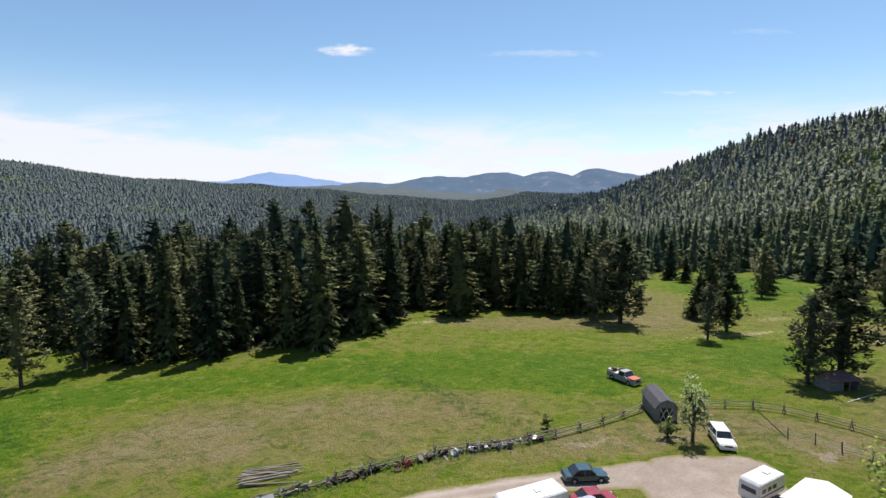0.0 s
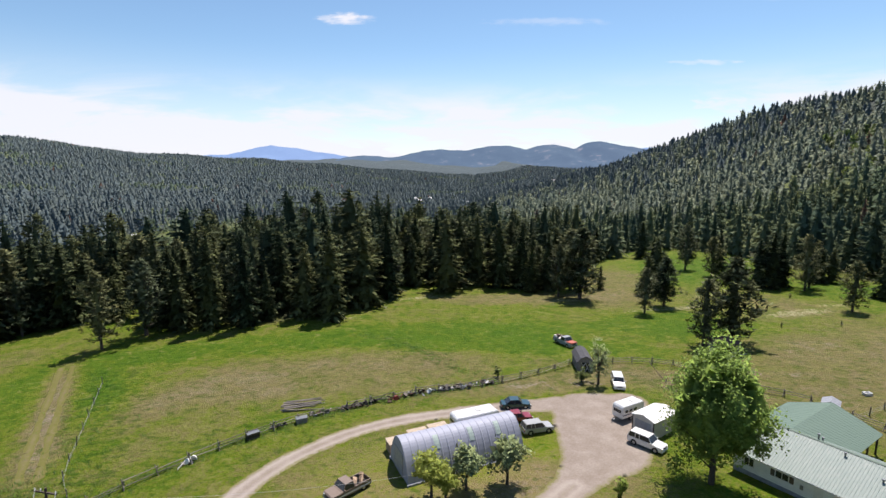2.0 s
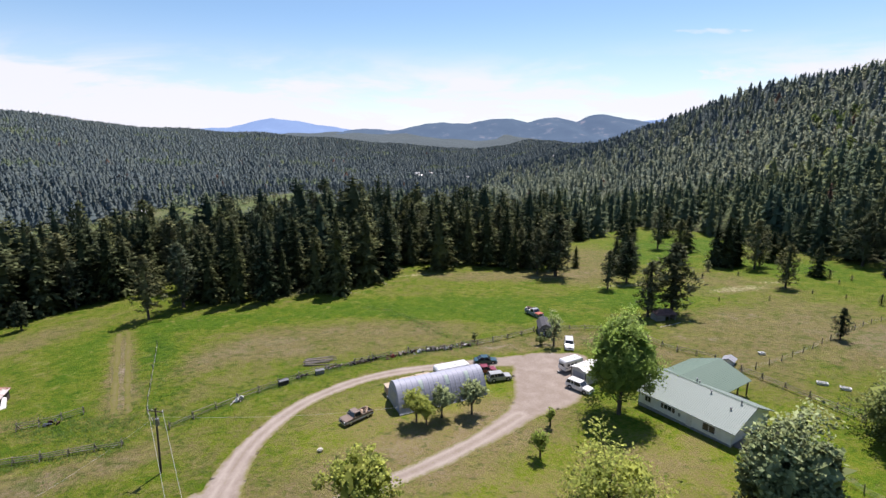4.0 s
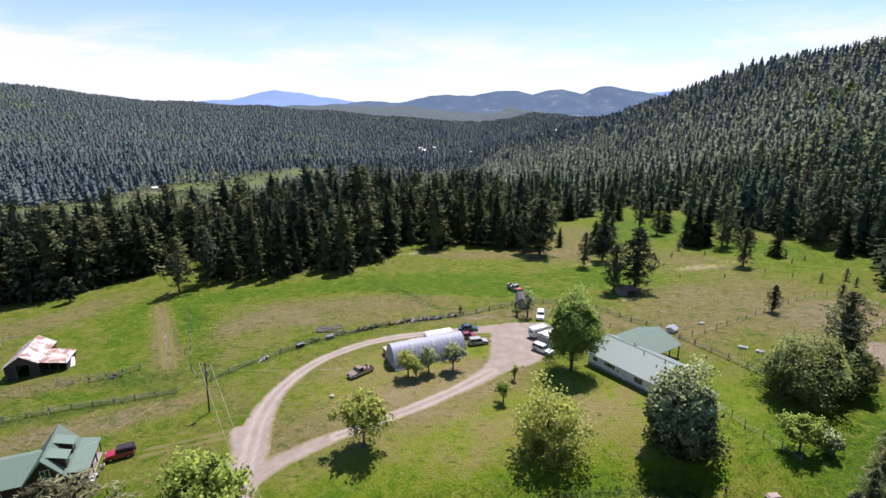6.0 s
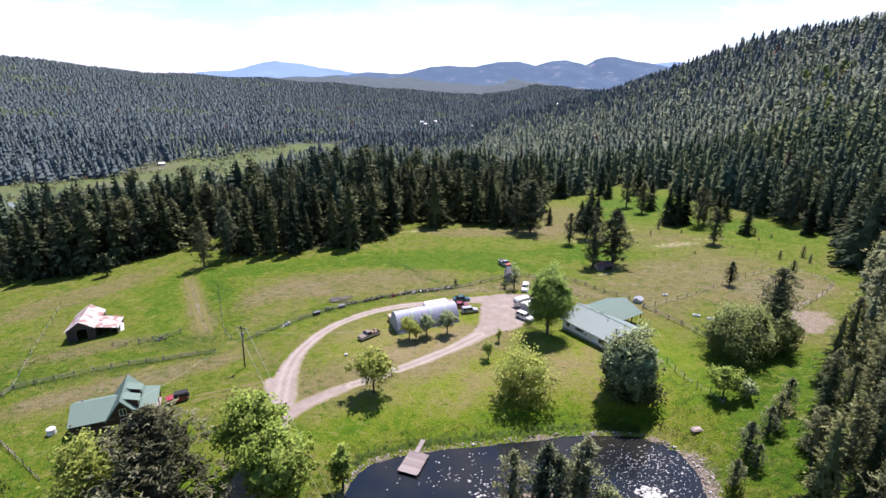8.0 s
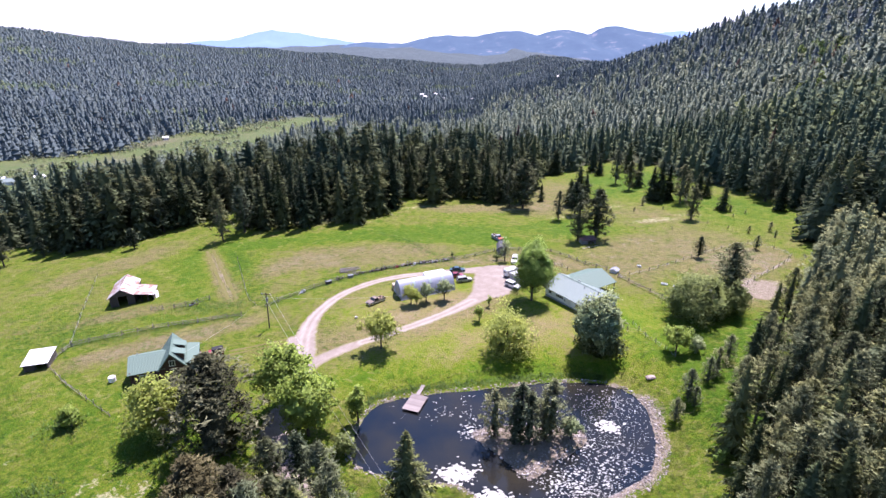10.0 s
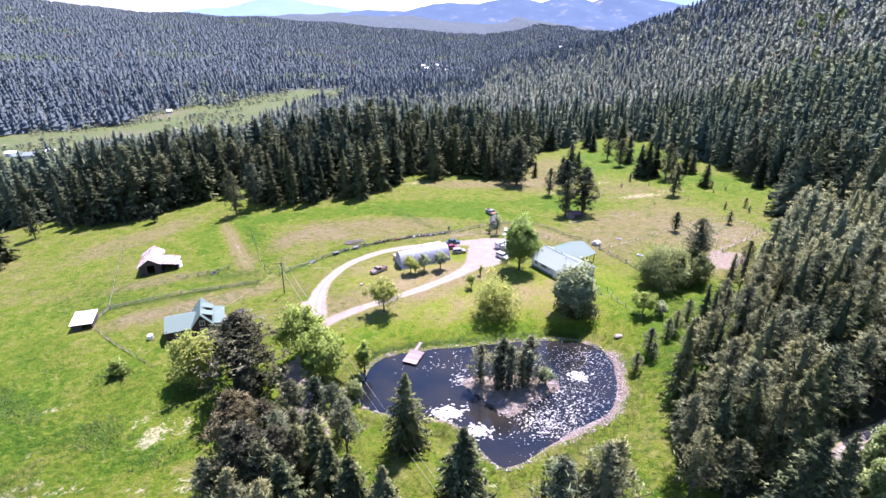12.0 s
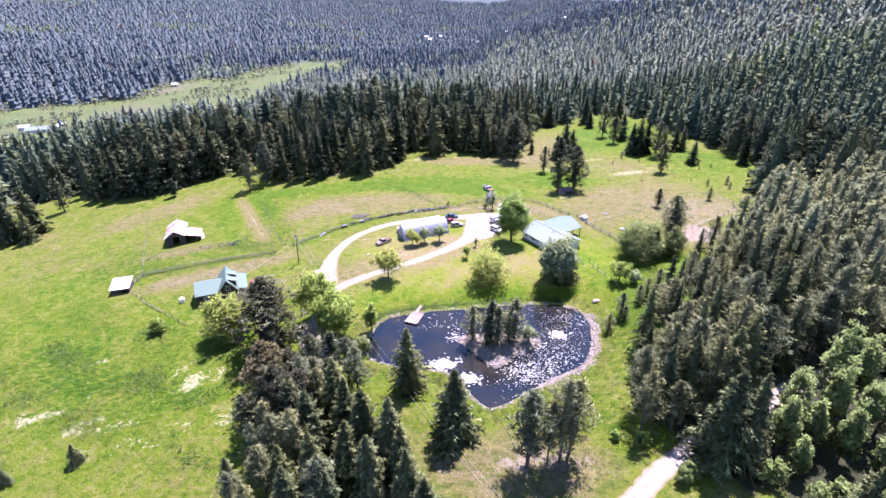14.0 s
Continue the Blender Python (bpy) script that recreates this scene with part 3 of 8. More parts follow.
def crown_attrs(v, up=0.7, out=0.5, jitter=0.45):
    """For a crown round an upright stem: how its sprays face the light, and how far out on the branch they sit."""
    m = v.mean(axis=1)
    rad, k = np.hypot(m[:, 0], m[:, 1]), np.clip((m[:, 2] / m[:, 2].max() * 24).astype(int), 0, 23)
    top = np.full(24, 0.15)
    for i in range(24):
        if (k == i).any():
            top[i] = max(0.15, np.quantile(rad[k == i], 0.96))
    # normals turn upward with height: tops take more sun, low sprays less
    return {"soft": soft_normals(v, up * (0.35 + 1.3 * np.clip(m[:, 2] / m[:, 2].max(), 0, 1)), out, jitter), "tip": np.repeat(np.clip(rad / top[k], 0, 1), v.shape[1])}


def grid_mesh(name, xs, ys, zs, material, keep=None, attrs=None):
    """A sheet over a grid of x and y, of which the cells in keep are made."""
    me = bpy.data.meshes.new(name)
    nx, ny = len(xs[0]), len(xs)
    co = np.stack([xs, ys, zs], axis=-1).reshape(-1, 3).astype(np.float32)
    i = (np.arange(ny - 1)[:, None] * nx + np.arange(nx - 1)[None, :])
    quad = np.stack([i, i + 1, i + nx + 1, i + nx], axis=-1).reshape(-1, 4)
    if keep is not None:
        quad = quad[keep.ravel()]
    used = np.unique(quad)
    back = np.full(len(co), -1)
    back[used] = np.arange(len(used))
    quad = back[quad]
    me.vertices.add(len(used))
    me.vertices.foreach_set("co", co[used].ravel())
    me.loops.add(quad.size)
    me.loops.foreach_set("vertex_index", quad.ravel().astype(np.int32))
    me.polygons.add(len(quad))
    me.polygons.foreach_set("loop_start", np.arange(0, quad.size, 4, dtype=np.int32))
    me.polygons.foreach_set("use_smooth", np.ones(len(quad), bool))
    for key, values in (attrs or {}).items():
        a = me.attributes.new(key, "FLOAT", "POINT")
        a.data.foreach_set("value", np.ascontiguousarray(values.ravel()[used], dtype=np.float32))
    me.update(calc_edges=True)
    me.materials.append(material)
    return me


def axis(lo, fine_lo, fine_hi, hi, step, growth=1.09):
    """Grid lines: even in the middle, wider and wider apart outside."""
    mid = list(np.arange(fine_lo, fine_hi + step, step))
    left, right, s = [], [], step
    a, b = mid[0], mid[-1]
    while a > lo:
        s *= growth
        a -= s
        left.append(a)
    s = step
    while b < hi:
        s *= growth
        b += s
        right.append(b)
    return np.array(left[::-1] + mid + right)


def blob(x, y, cx, cy, rx, ry, turn=0.0):
    """1 in the middle of an oval, 0.5 on its rim, 0 outside."""
    c, s = math.cos(radians(turn)), math.sin(radians(turn))
    u, v = (x - cx) * c + (y - cy) * s, -(x - cx) * s + (y - cy) * c
    return sig((1 - np.hypot(u / rx, v / ry)) * 6)


def dryness(x, y):
    d = np.full(np.shape(x), 0.30)
    for cx, cy, rx, ry, turn, amp in ((-18, 66, 33, 9.5, 12, 0.34), (-45, 52, 14, 5, 60, 0.2), (86, 66, 32, 20, 25, 0.34), (108, 58, 15, 10, 20, 0.12), (98, 36, 12, 6, 35, 0.3), (108, 58, 17, 8, 34, 0.25), (-61.5, 55, 2.0, 24, 31, 0.62), (-55, 58, 3.5, 22, 31, -0.25), (-68, 50, 4, 22, 31, -0.2),
                                      (24, 128, 26, 7, 5, 0.3), (55, 128, 12, 14, 0, 0.25), (95, 112, 26, 14, 0, 0.15), (66, 165, 14, 28, -20, 0.25), (-58, 13, 24, 3.5, 24, 0.38), (-76, 29, 12, 3, 22, 0.42),
                                      (3, 20, 26, 8, 32, 0.34), (28, 13, 20, 6, 25, 0.2), (-5, 36, 16, 9, 30, 0.12), (44, 60, 15, 5, -35, 0.3), (18, 60, 18, 4, 8, 0.3), (-36, 43, 10, 5, 45, 0.16),
                                      (30, 94, 40, 5, -4, -0.36), (-40, 84, 30, 6, 8, -0.36), (10, 84, 34, 6, -10, -0.34), (58, 96, 14, 14, 0, -0.15), (70, -4, 10, 16, -30, -0.3), (90, 14, 12, 8, 0, -0.25), (25, -1, 36, 4, 6, -0.22), (62, 14, 8, 14, 20, -0.12),
                                      (-70, 60, 14, 16, 0, -0.1), (-50, -30, 34, 22, 0, -0.12), (-95, -10, 26, 30, 0, -0.1), (130, 125, 22, 22, 0, -0.18), (110, 190, 24, 40, -20, -0.25),
                                      (28, -58, 17, 8, -6, 0.36), (44, -44, 5, 10, 0, -0.1), (-104, 66, 8, 26, -35, 0.3), (-375, 560, 30, 12, 60, 0.5), (-330, 430, 50, 25, -40, 0.15)):
        d = d + 1.35 * amp * blob(x, y, cx, cy, rx, ry, turn)
    return d


def bareness(x, y):
    b = 0.85 * sig(-signed(np.ravel(x), np.ravel(y), ISLE).reshape(np.shape(x)) * 3)
    for cx, cy, rx, ry, turn, amp in ((-61.5, 55, 1.5, 22, 31, 0.45), (99, 36, 9.5, 5.5, 35, 0.85), (79, 78, 10, 3.5, 5, 0.3), (61, 65, 8, 3, -30, 0.3), (18, -58, 10, 3, -10, 0.3), (34, -58, 8, 4, 0, 0.42), (68, 112, 3, 8, 20, 0.3), (38, 120, 7, 2.5, 0, 0.3), (23, 60, 11, 2.2, 5, 0.42), (44.5, 55.3, 1.0, 4.5, -55, 0.5), (42, 57, 2.2, 2.0, 0, 0.25), (-12, 130, 5, 2, 30, 0.3), (90, 103, 14, 4, 15, 0.22)):
        b = b + amp * blob(x, y, cx, cy, rx, ry, turn)
    # the mown square in the old garden
    u, v = (x - 106) * 0.83 + (y - 55) * 0.56, -(x - 106) * 0.56 + (y - 55) * 0.83
    b = b + 0.34 * sig((17.5 - np.abs(u)) * 2) * sig((7.0 - np.abs(v - 2)) * 2) * (0.7 + 0.3 * np.sin(v * 2.6)) + 0.6 * sig((15 - np.abs(u)) * 2) * np.exp(-((v + 6.2) / 0.7) ** 2)
    # the gravelly bank on the pond's sunny side
    d = signed(np.ravel(x), np.ravel(y), POND).reshape(np.shape(x))
    b = b + 0.9 * sig((1.0 - d + 2.2 * sig(y + 14) + 0.5 * np.sin(x / 1.7 + y / 2.3)) * 2.5) * sig((x - 36) / 1.5) * sig((y + 37) / 1.5) * sig((x - y - 62) / 3) + 0.5 * sig((0.5 - d) * 5)
    return b


def strawness(x, y):
    """Where last year's grass lies bleached."""
    b = np.zeros(np.shape(x))
    for cx, cy, rx, ry, turn, amp in ((-46.5, -31, 1.2, 2.6, -20, 0.6), (-41.9, -33.8, 2.4, 3.2, -25, 0.6), (-42, -36.6, 2.2, 1.6, 20, 0.55), (-36.6, -32.3, 1.6, 3.2, -10, 0.6), (-67.7, -27, 3.2, 1.1, 35, 0.55), (-63.2, -38.7, 1.8, 1.0, 20, 0.5), (-69.5, -43.8, 3.4, 1.2, 8, 0.66),
                                      (-74.5, -45, 2.6, 2.4, 0, 0.6), (-59.3, -48.5, 3.2, 1.4, 10, 0.5), (-51.7, -47, 3.6, 1.5, 20, 0.5), (-57.3, -45.4, 2.4, 1.2, 0, 0.5), (-30.2, -45.9, 2.6, 2, 0, 0.45), (-38, -47.4, 3.4, 1.4, -10, 0.45), (-62, -47.5, 2.4, 1.2, 30, 0.5), (-53.5, -31.6, 1, 1.4, 0, 0.45), (-46, -52, 7, 2, 5, 0.36),
                                      (66, 112, 16, 2.2, 12, 0.5), (96, 105, 12, 3.2, 15, 0.55), (112, 112, 7, 2, 0, 0.45), (84, 128, 7, 2.2, 10, 0.5), (-4, 128, 9, 2, 25, 0.5), (-24, 104, 7, 1.6, 10, 0.5), (40, 124, 9, 2.4, 0, 0.5)):
        b = b + amp * blob(x, y, cx, cy, rx, ry, turn)
    return b


def rankness(x, y):
    """Where the growth is coarse and dark."""
    b = np.zeros(np.shape(x))
    for cx, cy, rx, ry, turn, amp in ((-77, -23, 9, 3.4, 8, 0.5), (-68, -33, 12, 4, 0, 0.5), (-60, -35.6, 10, 3, 0, 0.52), (-50, -35, 9, 3.6, 0, 0.5), (-84, -30, 9, 6, 0, 0.45), (-43.5, -39.5, 6, 3, 0, 0.45), (-56, -42, 20, 6, 0, 0.28), (-62, -26, 22, 7, 5, 0.2), (-84, 20, 16, 9, 0, 0.4), (-52, 56, 5, 22, 31, 0.5), (-50, 32, 12, 4, 10, 0.5), (0, 76, 3, 13, 40, 0.5), (66, -12, 8, 16, -30, 0.4), (80, 8, 9, 8, 0, 0.4), (50, -42, 5, 10, 0, 0.35), (-30, 44, 8, 2.5, 40, 0.4), (4, 59, 14, 2, 15, 0.35)):
        b = b + amp * blob(x, y, cx, cy, rx, ry, turn)
    return b


# the long clearing on the valley floor
VALLEY = np.array([(-560, 470), (-491, 435), (-471, 463), (-417, 477), (-381, 508), (-393, 584), (-372, 648), (-323, 641), (-313, 730), (-258, 828), (-174, 862), (-160, 690), (-207, 622),
                   (-228, 505), (-205, 440), (-285, 408), (-335, 368), (-358, 318), (-400, 300), (-460, 320), (-560, 420)], float)


def far_fields(x, y):
    d = signed(np.ravel(x), np.ravel(y), VALLEY).reshape(np.shape(x))
    return np.clip(0.5 - d / 14, 0, 1) + blob(x, y, 70, 1215, 150, 20)


gx, gy = np.meshgrid(axis(-4300, -130, 150, 4300, 1.8, 1.08), axis(-900, -90, 215, 4700, 1.8, 1.08))
flatx, flaty = gx.ravel(), gy.ravel()
gzz = ground(flatx, flaty).reshape(gx.shape)
wood = np.clip(0.15 + signed(flatx, flaty, OPEN).reshape(gx.shape) / 14, 0, 1)
wood[(gy > 400) | (gx > 330) | (gx < -330)] = 1
meadow_far = far_fields(gx, gy)
wood = np.clip(wood - 1.6 * meadow_far, 0, 1)


def sheet_height(x, y):
    """Height of the ground sheet itself between its grid lines."""
    i = np.clip(np.searchsorted(gx[0], x) - 1, 0, gx.shape[1] - 2)
    j = np.clip(np.searchsorted(gy[:, 0], y) - 1, 0, gx.shape[0] - 2)
    u, v = (x - gx[0][i]) / (gx[0][i + 1] - gx[0][i]), (y - gy[:, 0][j]) / (gy[:, 0][j + 1] - gy[:, 0][j])
    return (gzz[j, i] * (1 - u) + gzz[j, i + 1] * u) * (1 - v) + (gzz[j + 1, i] * (1 - u) + gzz[j + 1, i + 1] * u) * v


# valley fields take a share of the painted haze too
ground_ob = new("ground", grid_mesh("ground", gx, gy, gzz, M_GROUND, None, {"dry": np.clip(dryness(gx, gy) - 0.02 * np.clip(meadow_far, 0, 1), 0, 1), "bare": bareness(gx, gy), "mown": np.clip(blob(gx, gy, 28, 10, 38, 15, 22) + blob(gx, gy, 50, 8, 14, 18, 0) + blob(gx, gy, 4, 32, 22, 12, 30), 0, 1), "straw": strawness(gx, gy), "rank": rankness(gx, gy), "wood": wood, "haze": np.clip(np.minimum((np.hypot(gx, gy) - 500) / 500, 1) * (1 - np.clip(meadow_far, 0, 1)), 0.34 * np.clip(meadow_far, 0, 1) * (gy < 1000), 1)}))
tagged(ground_ob, "green and straw-coloured meadow running into wooded hills", "ground", kind="structure")

# ---- far ranges ----
def far_range(name, label, depth, back, profile, material, seed):
    """A mountain range with spurs and gullies; profile: (x over depth, height over depth)."""
    px, pz = np.array(profile).T
    xs = np.linspace(px[0], px[-1], 150) * depth
    vs = np.linspace(0, 1, 26)
    X, V = np.meshgrid(xs, vs)
    crest = np.interp(X / depth, px, pz) * depth + EYE
    crest = crest + 2.2 * np.sin(X / 41 + seed) + 1.4 * np.sin(X / 17 + 2 * seed)
    spur = 0.5 + 0.5 * np.sin(X / 170 + 1.2 * np.sin(V * 5 + X / 260) + seed)
    Z = -60 + (crest + 60) * (V ** (0.75 + 0.6 * spur)) + 10 * np.sin(X / 53 + V * 9) * V * (1 - V)
    Y = depth + (V - 1) * back + 0 * X
    ob = new(name, grid_mesh(name, X, Y, Z, material))
    tagged(ob, label, "mountains", kind="structure")


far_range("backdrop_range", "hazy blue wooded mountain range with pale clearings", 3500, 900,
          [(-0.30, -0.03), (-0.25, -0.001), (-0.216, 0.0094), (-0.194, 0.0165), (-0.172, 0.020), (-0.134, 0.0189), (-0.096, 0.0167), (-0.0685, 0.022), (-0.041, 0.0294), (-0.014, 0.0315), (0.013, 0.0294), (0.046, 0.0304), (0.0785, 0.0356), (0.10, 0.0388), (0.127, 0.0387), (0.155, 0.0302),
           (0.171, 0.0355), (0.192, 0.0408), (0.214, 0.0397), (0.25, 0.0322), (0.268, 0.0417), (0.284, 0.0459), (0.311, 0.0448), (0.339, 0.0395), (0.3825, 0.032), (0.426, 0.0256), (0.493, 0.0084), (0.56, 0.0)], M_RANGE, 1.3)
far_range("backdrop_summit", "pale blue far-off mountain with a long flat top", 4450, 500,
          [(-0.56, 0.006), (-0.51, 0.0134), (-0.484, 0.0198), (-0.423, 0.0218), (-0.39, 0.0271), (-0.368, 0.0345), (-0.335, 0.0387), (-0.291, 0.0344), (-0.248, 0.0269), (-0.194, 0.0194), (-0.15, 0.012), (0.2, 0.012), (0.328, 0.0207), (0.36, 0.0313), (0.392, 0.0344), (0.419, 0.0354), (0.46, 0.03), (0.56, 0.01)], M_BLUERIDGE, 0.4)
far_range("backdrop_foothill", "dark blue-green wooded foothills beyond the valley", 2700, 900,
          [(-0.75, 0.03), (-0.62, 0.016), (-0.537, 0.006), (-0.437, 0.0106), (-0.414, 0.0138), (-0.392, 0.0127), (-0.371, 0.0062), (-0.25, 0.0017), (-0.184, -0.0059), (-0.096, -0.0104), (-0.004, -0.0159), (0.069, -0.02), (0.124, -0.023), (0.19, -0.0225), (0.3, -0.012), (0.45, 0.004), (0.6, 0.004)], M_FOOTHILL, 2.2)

# ---- drive, pond and shore ----
DRIVE = [([(-9, -36), (-14, -27), (-18, -16), (-18.5, -5), (-20.5, 5), (-22.4, 15), (-22.2, 24), (-19.2, 33), (-13.8, 40.3), (-6, 46), (3, 49), (13, 51), (22, 52)], [2.1, 2.1, 2.1, 2.4, 3.2, 2.6, 1.9, 1.7, 1.65, 1.65, 1.7, 2.0, 2.8]),
         ([(-19, -1), (-15, 4.2), (-7.6, 9.8), (2, 16), (11, 22.8), (19, 30.5), (24, 38)], [2.5, 2.0, 1.6, 1.6, 1.8, 2.5, 5.0]),
         ([(25, 38), (26.5, 45), (27.5, 49)], [5.8, 7.0, 7.2]), ([(24, 50), (33, 52.5)], [4.2, 3.2]), ([(-25, 12), (-22, 9)], [1.6, 3.2]), ([(-19.5, -15), (-18, -22), (-15, -28)], [2.4, 3.2, 2.2])]
LANE = [(ROAD_IN_PTS, [1.95] * len(ROAD_IN_PTS))]


def lane_sd(x, y, lanes):
    """Metres outside (plus) or inside (minus) of a bundle of lanes of changing width."""
    best = np.full(np.shape(x), 1e3)
    for pts, rad in lanes:
        line = spline(pts, 4, False)
        r = np.interp(np.linspace(0, len(pts) - 1, len(line)), range(len(pts)), rad)
        for a, b, ra, rb in zip(line[:-1], line[1:], r[:-1], r[1:]):
            ab = b - a
            s = np.clip(((x - a[0]) * ab[0] + (y - a[1]) * ab[1]) / (ab @ ab + 1e-9), 0, 1)
            d = np.hypot(x - a[0] - s * ab[0], y - a[1] - s * ab[1]) - (ra + (rb - ra) * s)
            best = np.minimum(best, d)
    return best


def ragged(x, y):
    return 0.12 * np.sin(x * 0.7 + 0.8 * np.sin(y * 0.6)) + 0.06 * np.sin(y * 2.3 + x * 0.9) + 0.04 * np.sin(x * 4.1 - y * 3.7)


def lay_road(name, lanes, label, box, step=0.5, material=None, rut=True):
    X, Y = np.meshgrid(np.arange(box[0], box[1], step), np.arange(box[2], box[3], step))
    D = lane_sd(X, Y, lanes) + ragged(X, Y)
    # draw the rim's corners onto the edge line
    gyy, gxx = np.gradient(D, step)
    n = np.hypot(gxx, gyy) + 1e-6
    rim = np.abs(D) < step * 0.75
    X2, Y2 = np.where(rim, X - gxx / n * D, X), np.where(rim, Y - gyy / n * D, Y)
    full = (D < step * 0.75)
    keep = full[:-1, :-1] & full[1:, :-1] & full[:-1, 1:] & full[1:, 1:]
    Z = ground(X2.ravel(), Y2.ravel()).reshape(X.shape) + 0.05 - 0.03 * (D > -0.4)
    edge, ruts = np.clip(1 + D / 1.1, 0, 1), 0 * X
    for pts, rad in lanes[:2] if rut else ():                    # grassy strip between the wheel ruts
        mid = seg_dist(X, Y, spline(pts[2:-1], 4, False), False)
        edge = np.maximum(edge, 0.4 * np.exp(-(mid / 0.4) ** 2))
        ruts = np.maximum(ruts, np.exp(-((mid - 0.85) / 0.36) ** 2))
    ob = new(name, grid_mesh(name, X2, Y2, Z, material or M_GRAVEL, keep, {"edge": edge, "rut": ruts}))
    tagged(ob, label, "road", kind="structure")


lay_road("road", DRIVE, "pale gravel drive looping round the arched shed", (-32, 42, -42, 62))
lay_road("road_forest", LANE, "pale dirt road running into the trees", (2, 116, -128, -20))

lay_road("field_track", [([(-75.0, 75.5), (-62, 54), (-50, 34.5)], [0.5, 0.55, 0.6]), ([(-73.2, 76.5), (-60.2, 55), (-48.2, 35.6)], [0.45, 0.5, 0.6])], "worn wheel ruts of a field track through grass", (-80, -44, 30, 80), 0.3, M_SOIL, False)
lay_road("yard_track", [([(-38.5, 7.6), (-31, 10.2), (-25.5, 12.2)], [0.4, 0.45, 0.6]), ([(-38.2, 5.9), (-30.6, 8.6), (-24.5, 10.6)], [0.4, 0.45, 0.6])], "faint wheel ruts leading to the cabin", (-42, -22, 3, 15), 0.3, M_SOIL, False)

wx, wy = np.meshgrid(np.arange(-8, 57, 0.8), np.arange(-45, 2, 0.8))
wd = signed(wx.ravel(), wy.ravel(), POND).reshape(wx.shape)
kp = wd < 1.2
water = new("water", grid_mesh("water", wx, wy, 0 * wx, M_WATER, kp[:-1, :-1] & kp[1:, :-1] & kp[:-1, 1:] & kp[1:, 1:]))
tagged(water, "still dark pond water", "pond", kind="structure")

ICO = np.array([(0, 0, 1), (0.894, 0, 0.447), (0.276, 0.851, 0.447), (-0.724, 0.526, 0.447), (-0.724, -0.526, 0.447), (0.276, -0.851, 0.447),
                (0.724, 0.526, -0.447), (-0.276, 0.851, -0.447), (-0.894, 0, -0.447), (-0.276, -0.851, -0.447), (0.724, -0.526, -0.447), (0, 0, -1)])
ICO_F = np.array([(0, i, i % 5 + 1) for i in range(1, 6)] + [(i, i + 5, i % 5 + 1) for i in range(1, 6)] + [(i % 5 + 1, i + 5, (i % 5) + 6) for i in range(1, 6)] + [(11, (i % 5) + 6, i + 5) for i in range(1, 6)])


def stones(name, x, y, size, label, flat=0.6, mat=None):
    n = len(x)
    v = ICO[None] * rng.uniform(0.72, 1.2, (n, 12, 1)) * size[:, None, None]
    v[..., 2] *= flat
    a = rng.uniform(0, 6.28, n)
    c, s = np.cos(a)[:, None], np.sin(a)[:, None]
    v = np.stack([v[..., 0] * c - v[..., 1] * s * 0.8 + x[:, None], v[..., 0] * s + v[..., 1] * c * 0.8 + y[:, None], v[..., 2] + ground(x, y)[:, None] + size[:, None] * 0.15], axis=-1)
    me = bpy.data.meshes.new(name)
    f = (ICO_F[None] + (np.arange(n) * 12)[:, None, None]).reshape(-1, 3).astype(np.int32)
    me.vertices.add(n * 12)
    me.vertices.foreach_set("co", v.astype(np.float32).ravel())
    me.loops.add(f.size)
    me.loops.foreach_set("vertex_index", f.ravel())
    me.polygons.add(len(f))
    me.polygons.foreach_set("loop_start", np.arange(0, f.size, 3, dtype=np.int32))
    me.update(calc_edges=True)
    me.materials.append(mat or M_STONE)
    tagged(new(name, me), label, "stones", kind="stuff")


def along(line, n, lo, hi):
    """Random places beside a closed line, from lo to hi metres outside of it."""
    i = rng.integers(0, len(line), n)
    a, b = line[i], line[(i + 1) % len(line)]
    p = a + (b - a) * rng.random(n)[:, None]
    t = b - a
    nrm = np.stack([t[:, 1], -t[:, 0]], axis=1) / (np.linalg.norm(t, axis=1)[:, None] + 1e-9)
    q = p + nrm * rng.uniform(lo, hi, n)[:, None]
    out = signed((p + nrm * 0.3)[:, 0], (p + nrm * 0.3)[:, 1], line) > 0
    return np.where(out[:, None], q, 2 * p - q)


sh = along(POND, 1100, -0.5, 0.6)
east = along(POND, 3600, -0.4, 1.9)
east = east[(east[:, 0] > 36) & (east[:, 1] > -37) & (east[:, 0] - east[:, 1] > 60)]
ring = np.concatenate([sh, east, along(ISLE, 900, -2.2, 0.7)])
stones("shore_stones", ring[:, 0], ring[:, 1], rng.uniform(0.06, 0.2, len(ring)) * np.where(rng.random(len(ring)) < 0.06, 1.9, 1), "grey and pinkish stones round the pond")

# pale scum drifting on the water
def scum(n, cx, cy, rx, ry, lo, hi, turn=0.0):
    u = rng.normal(size=(n, 2)) * (rx * 0.5, ry * 0.5)
    c, s = math.cos(radians(turn)), math.sin(radians(turn))
    x, y = cx + u[:, 0] * c - u[:, 1] * s, cy + u[:, 0] * s + u[:, 1] * c
    ok = (signed(x, y, POND) < -0.2) & (signed(x, y, ISLE) > 0.1)
    return x[ok], y[ok], rng.uniform(lo, hi, ok.sum()) ** 1.0


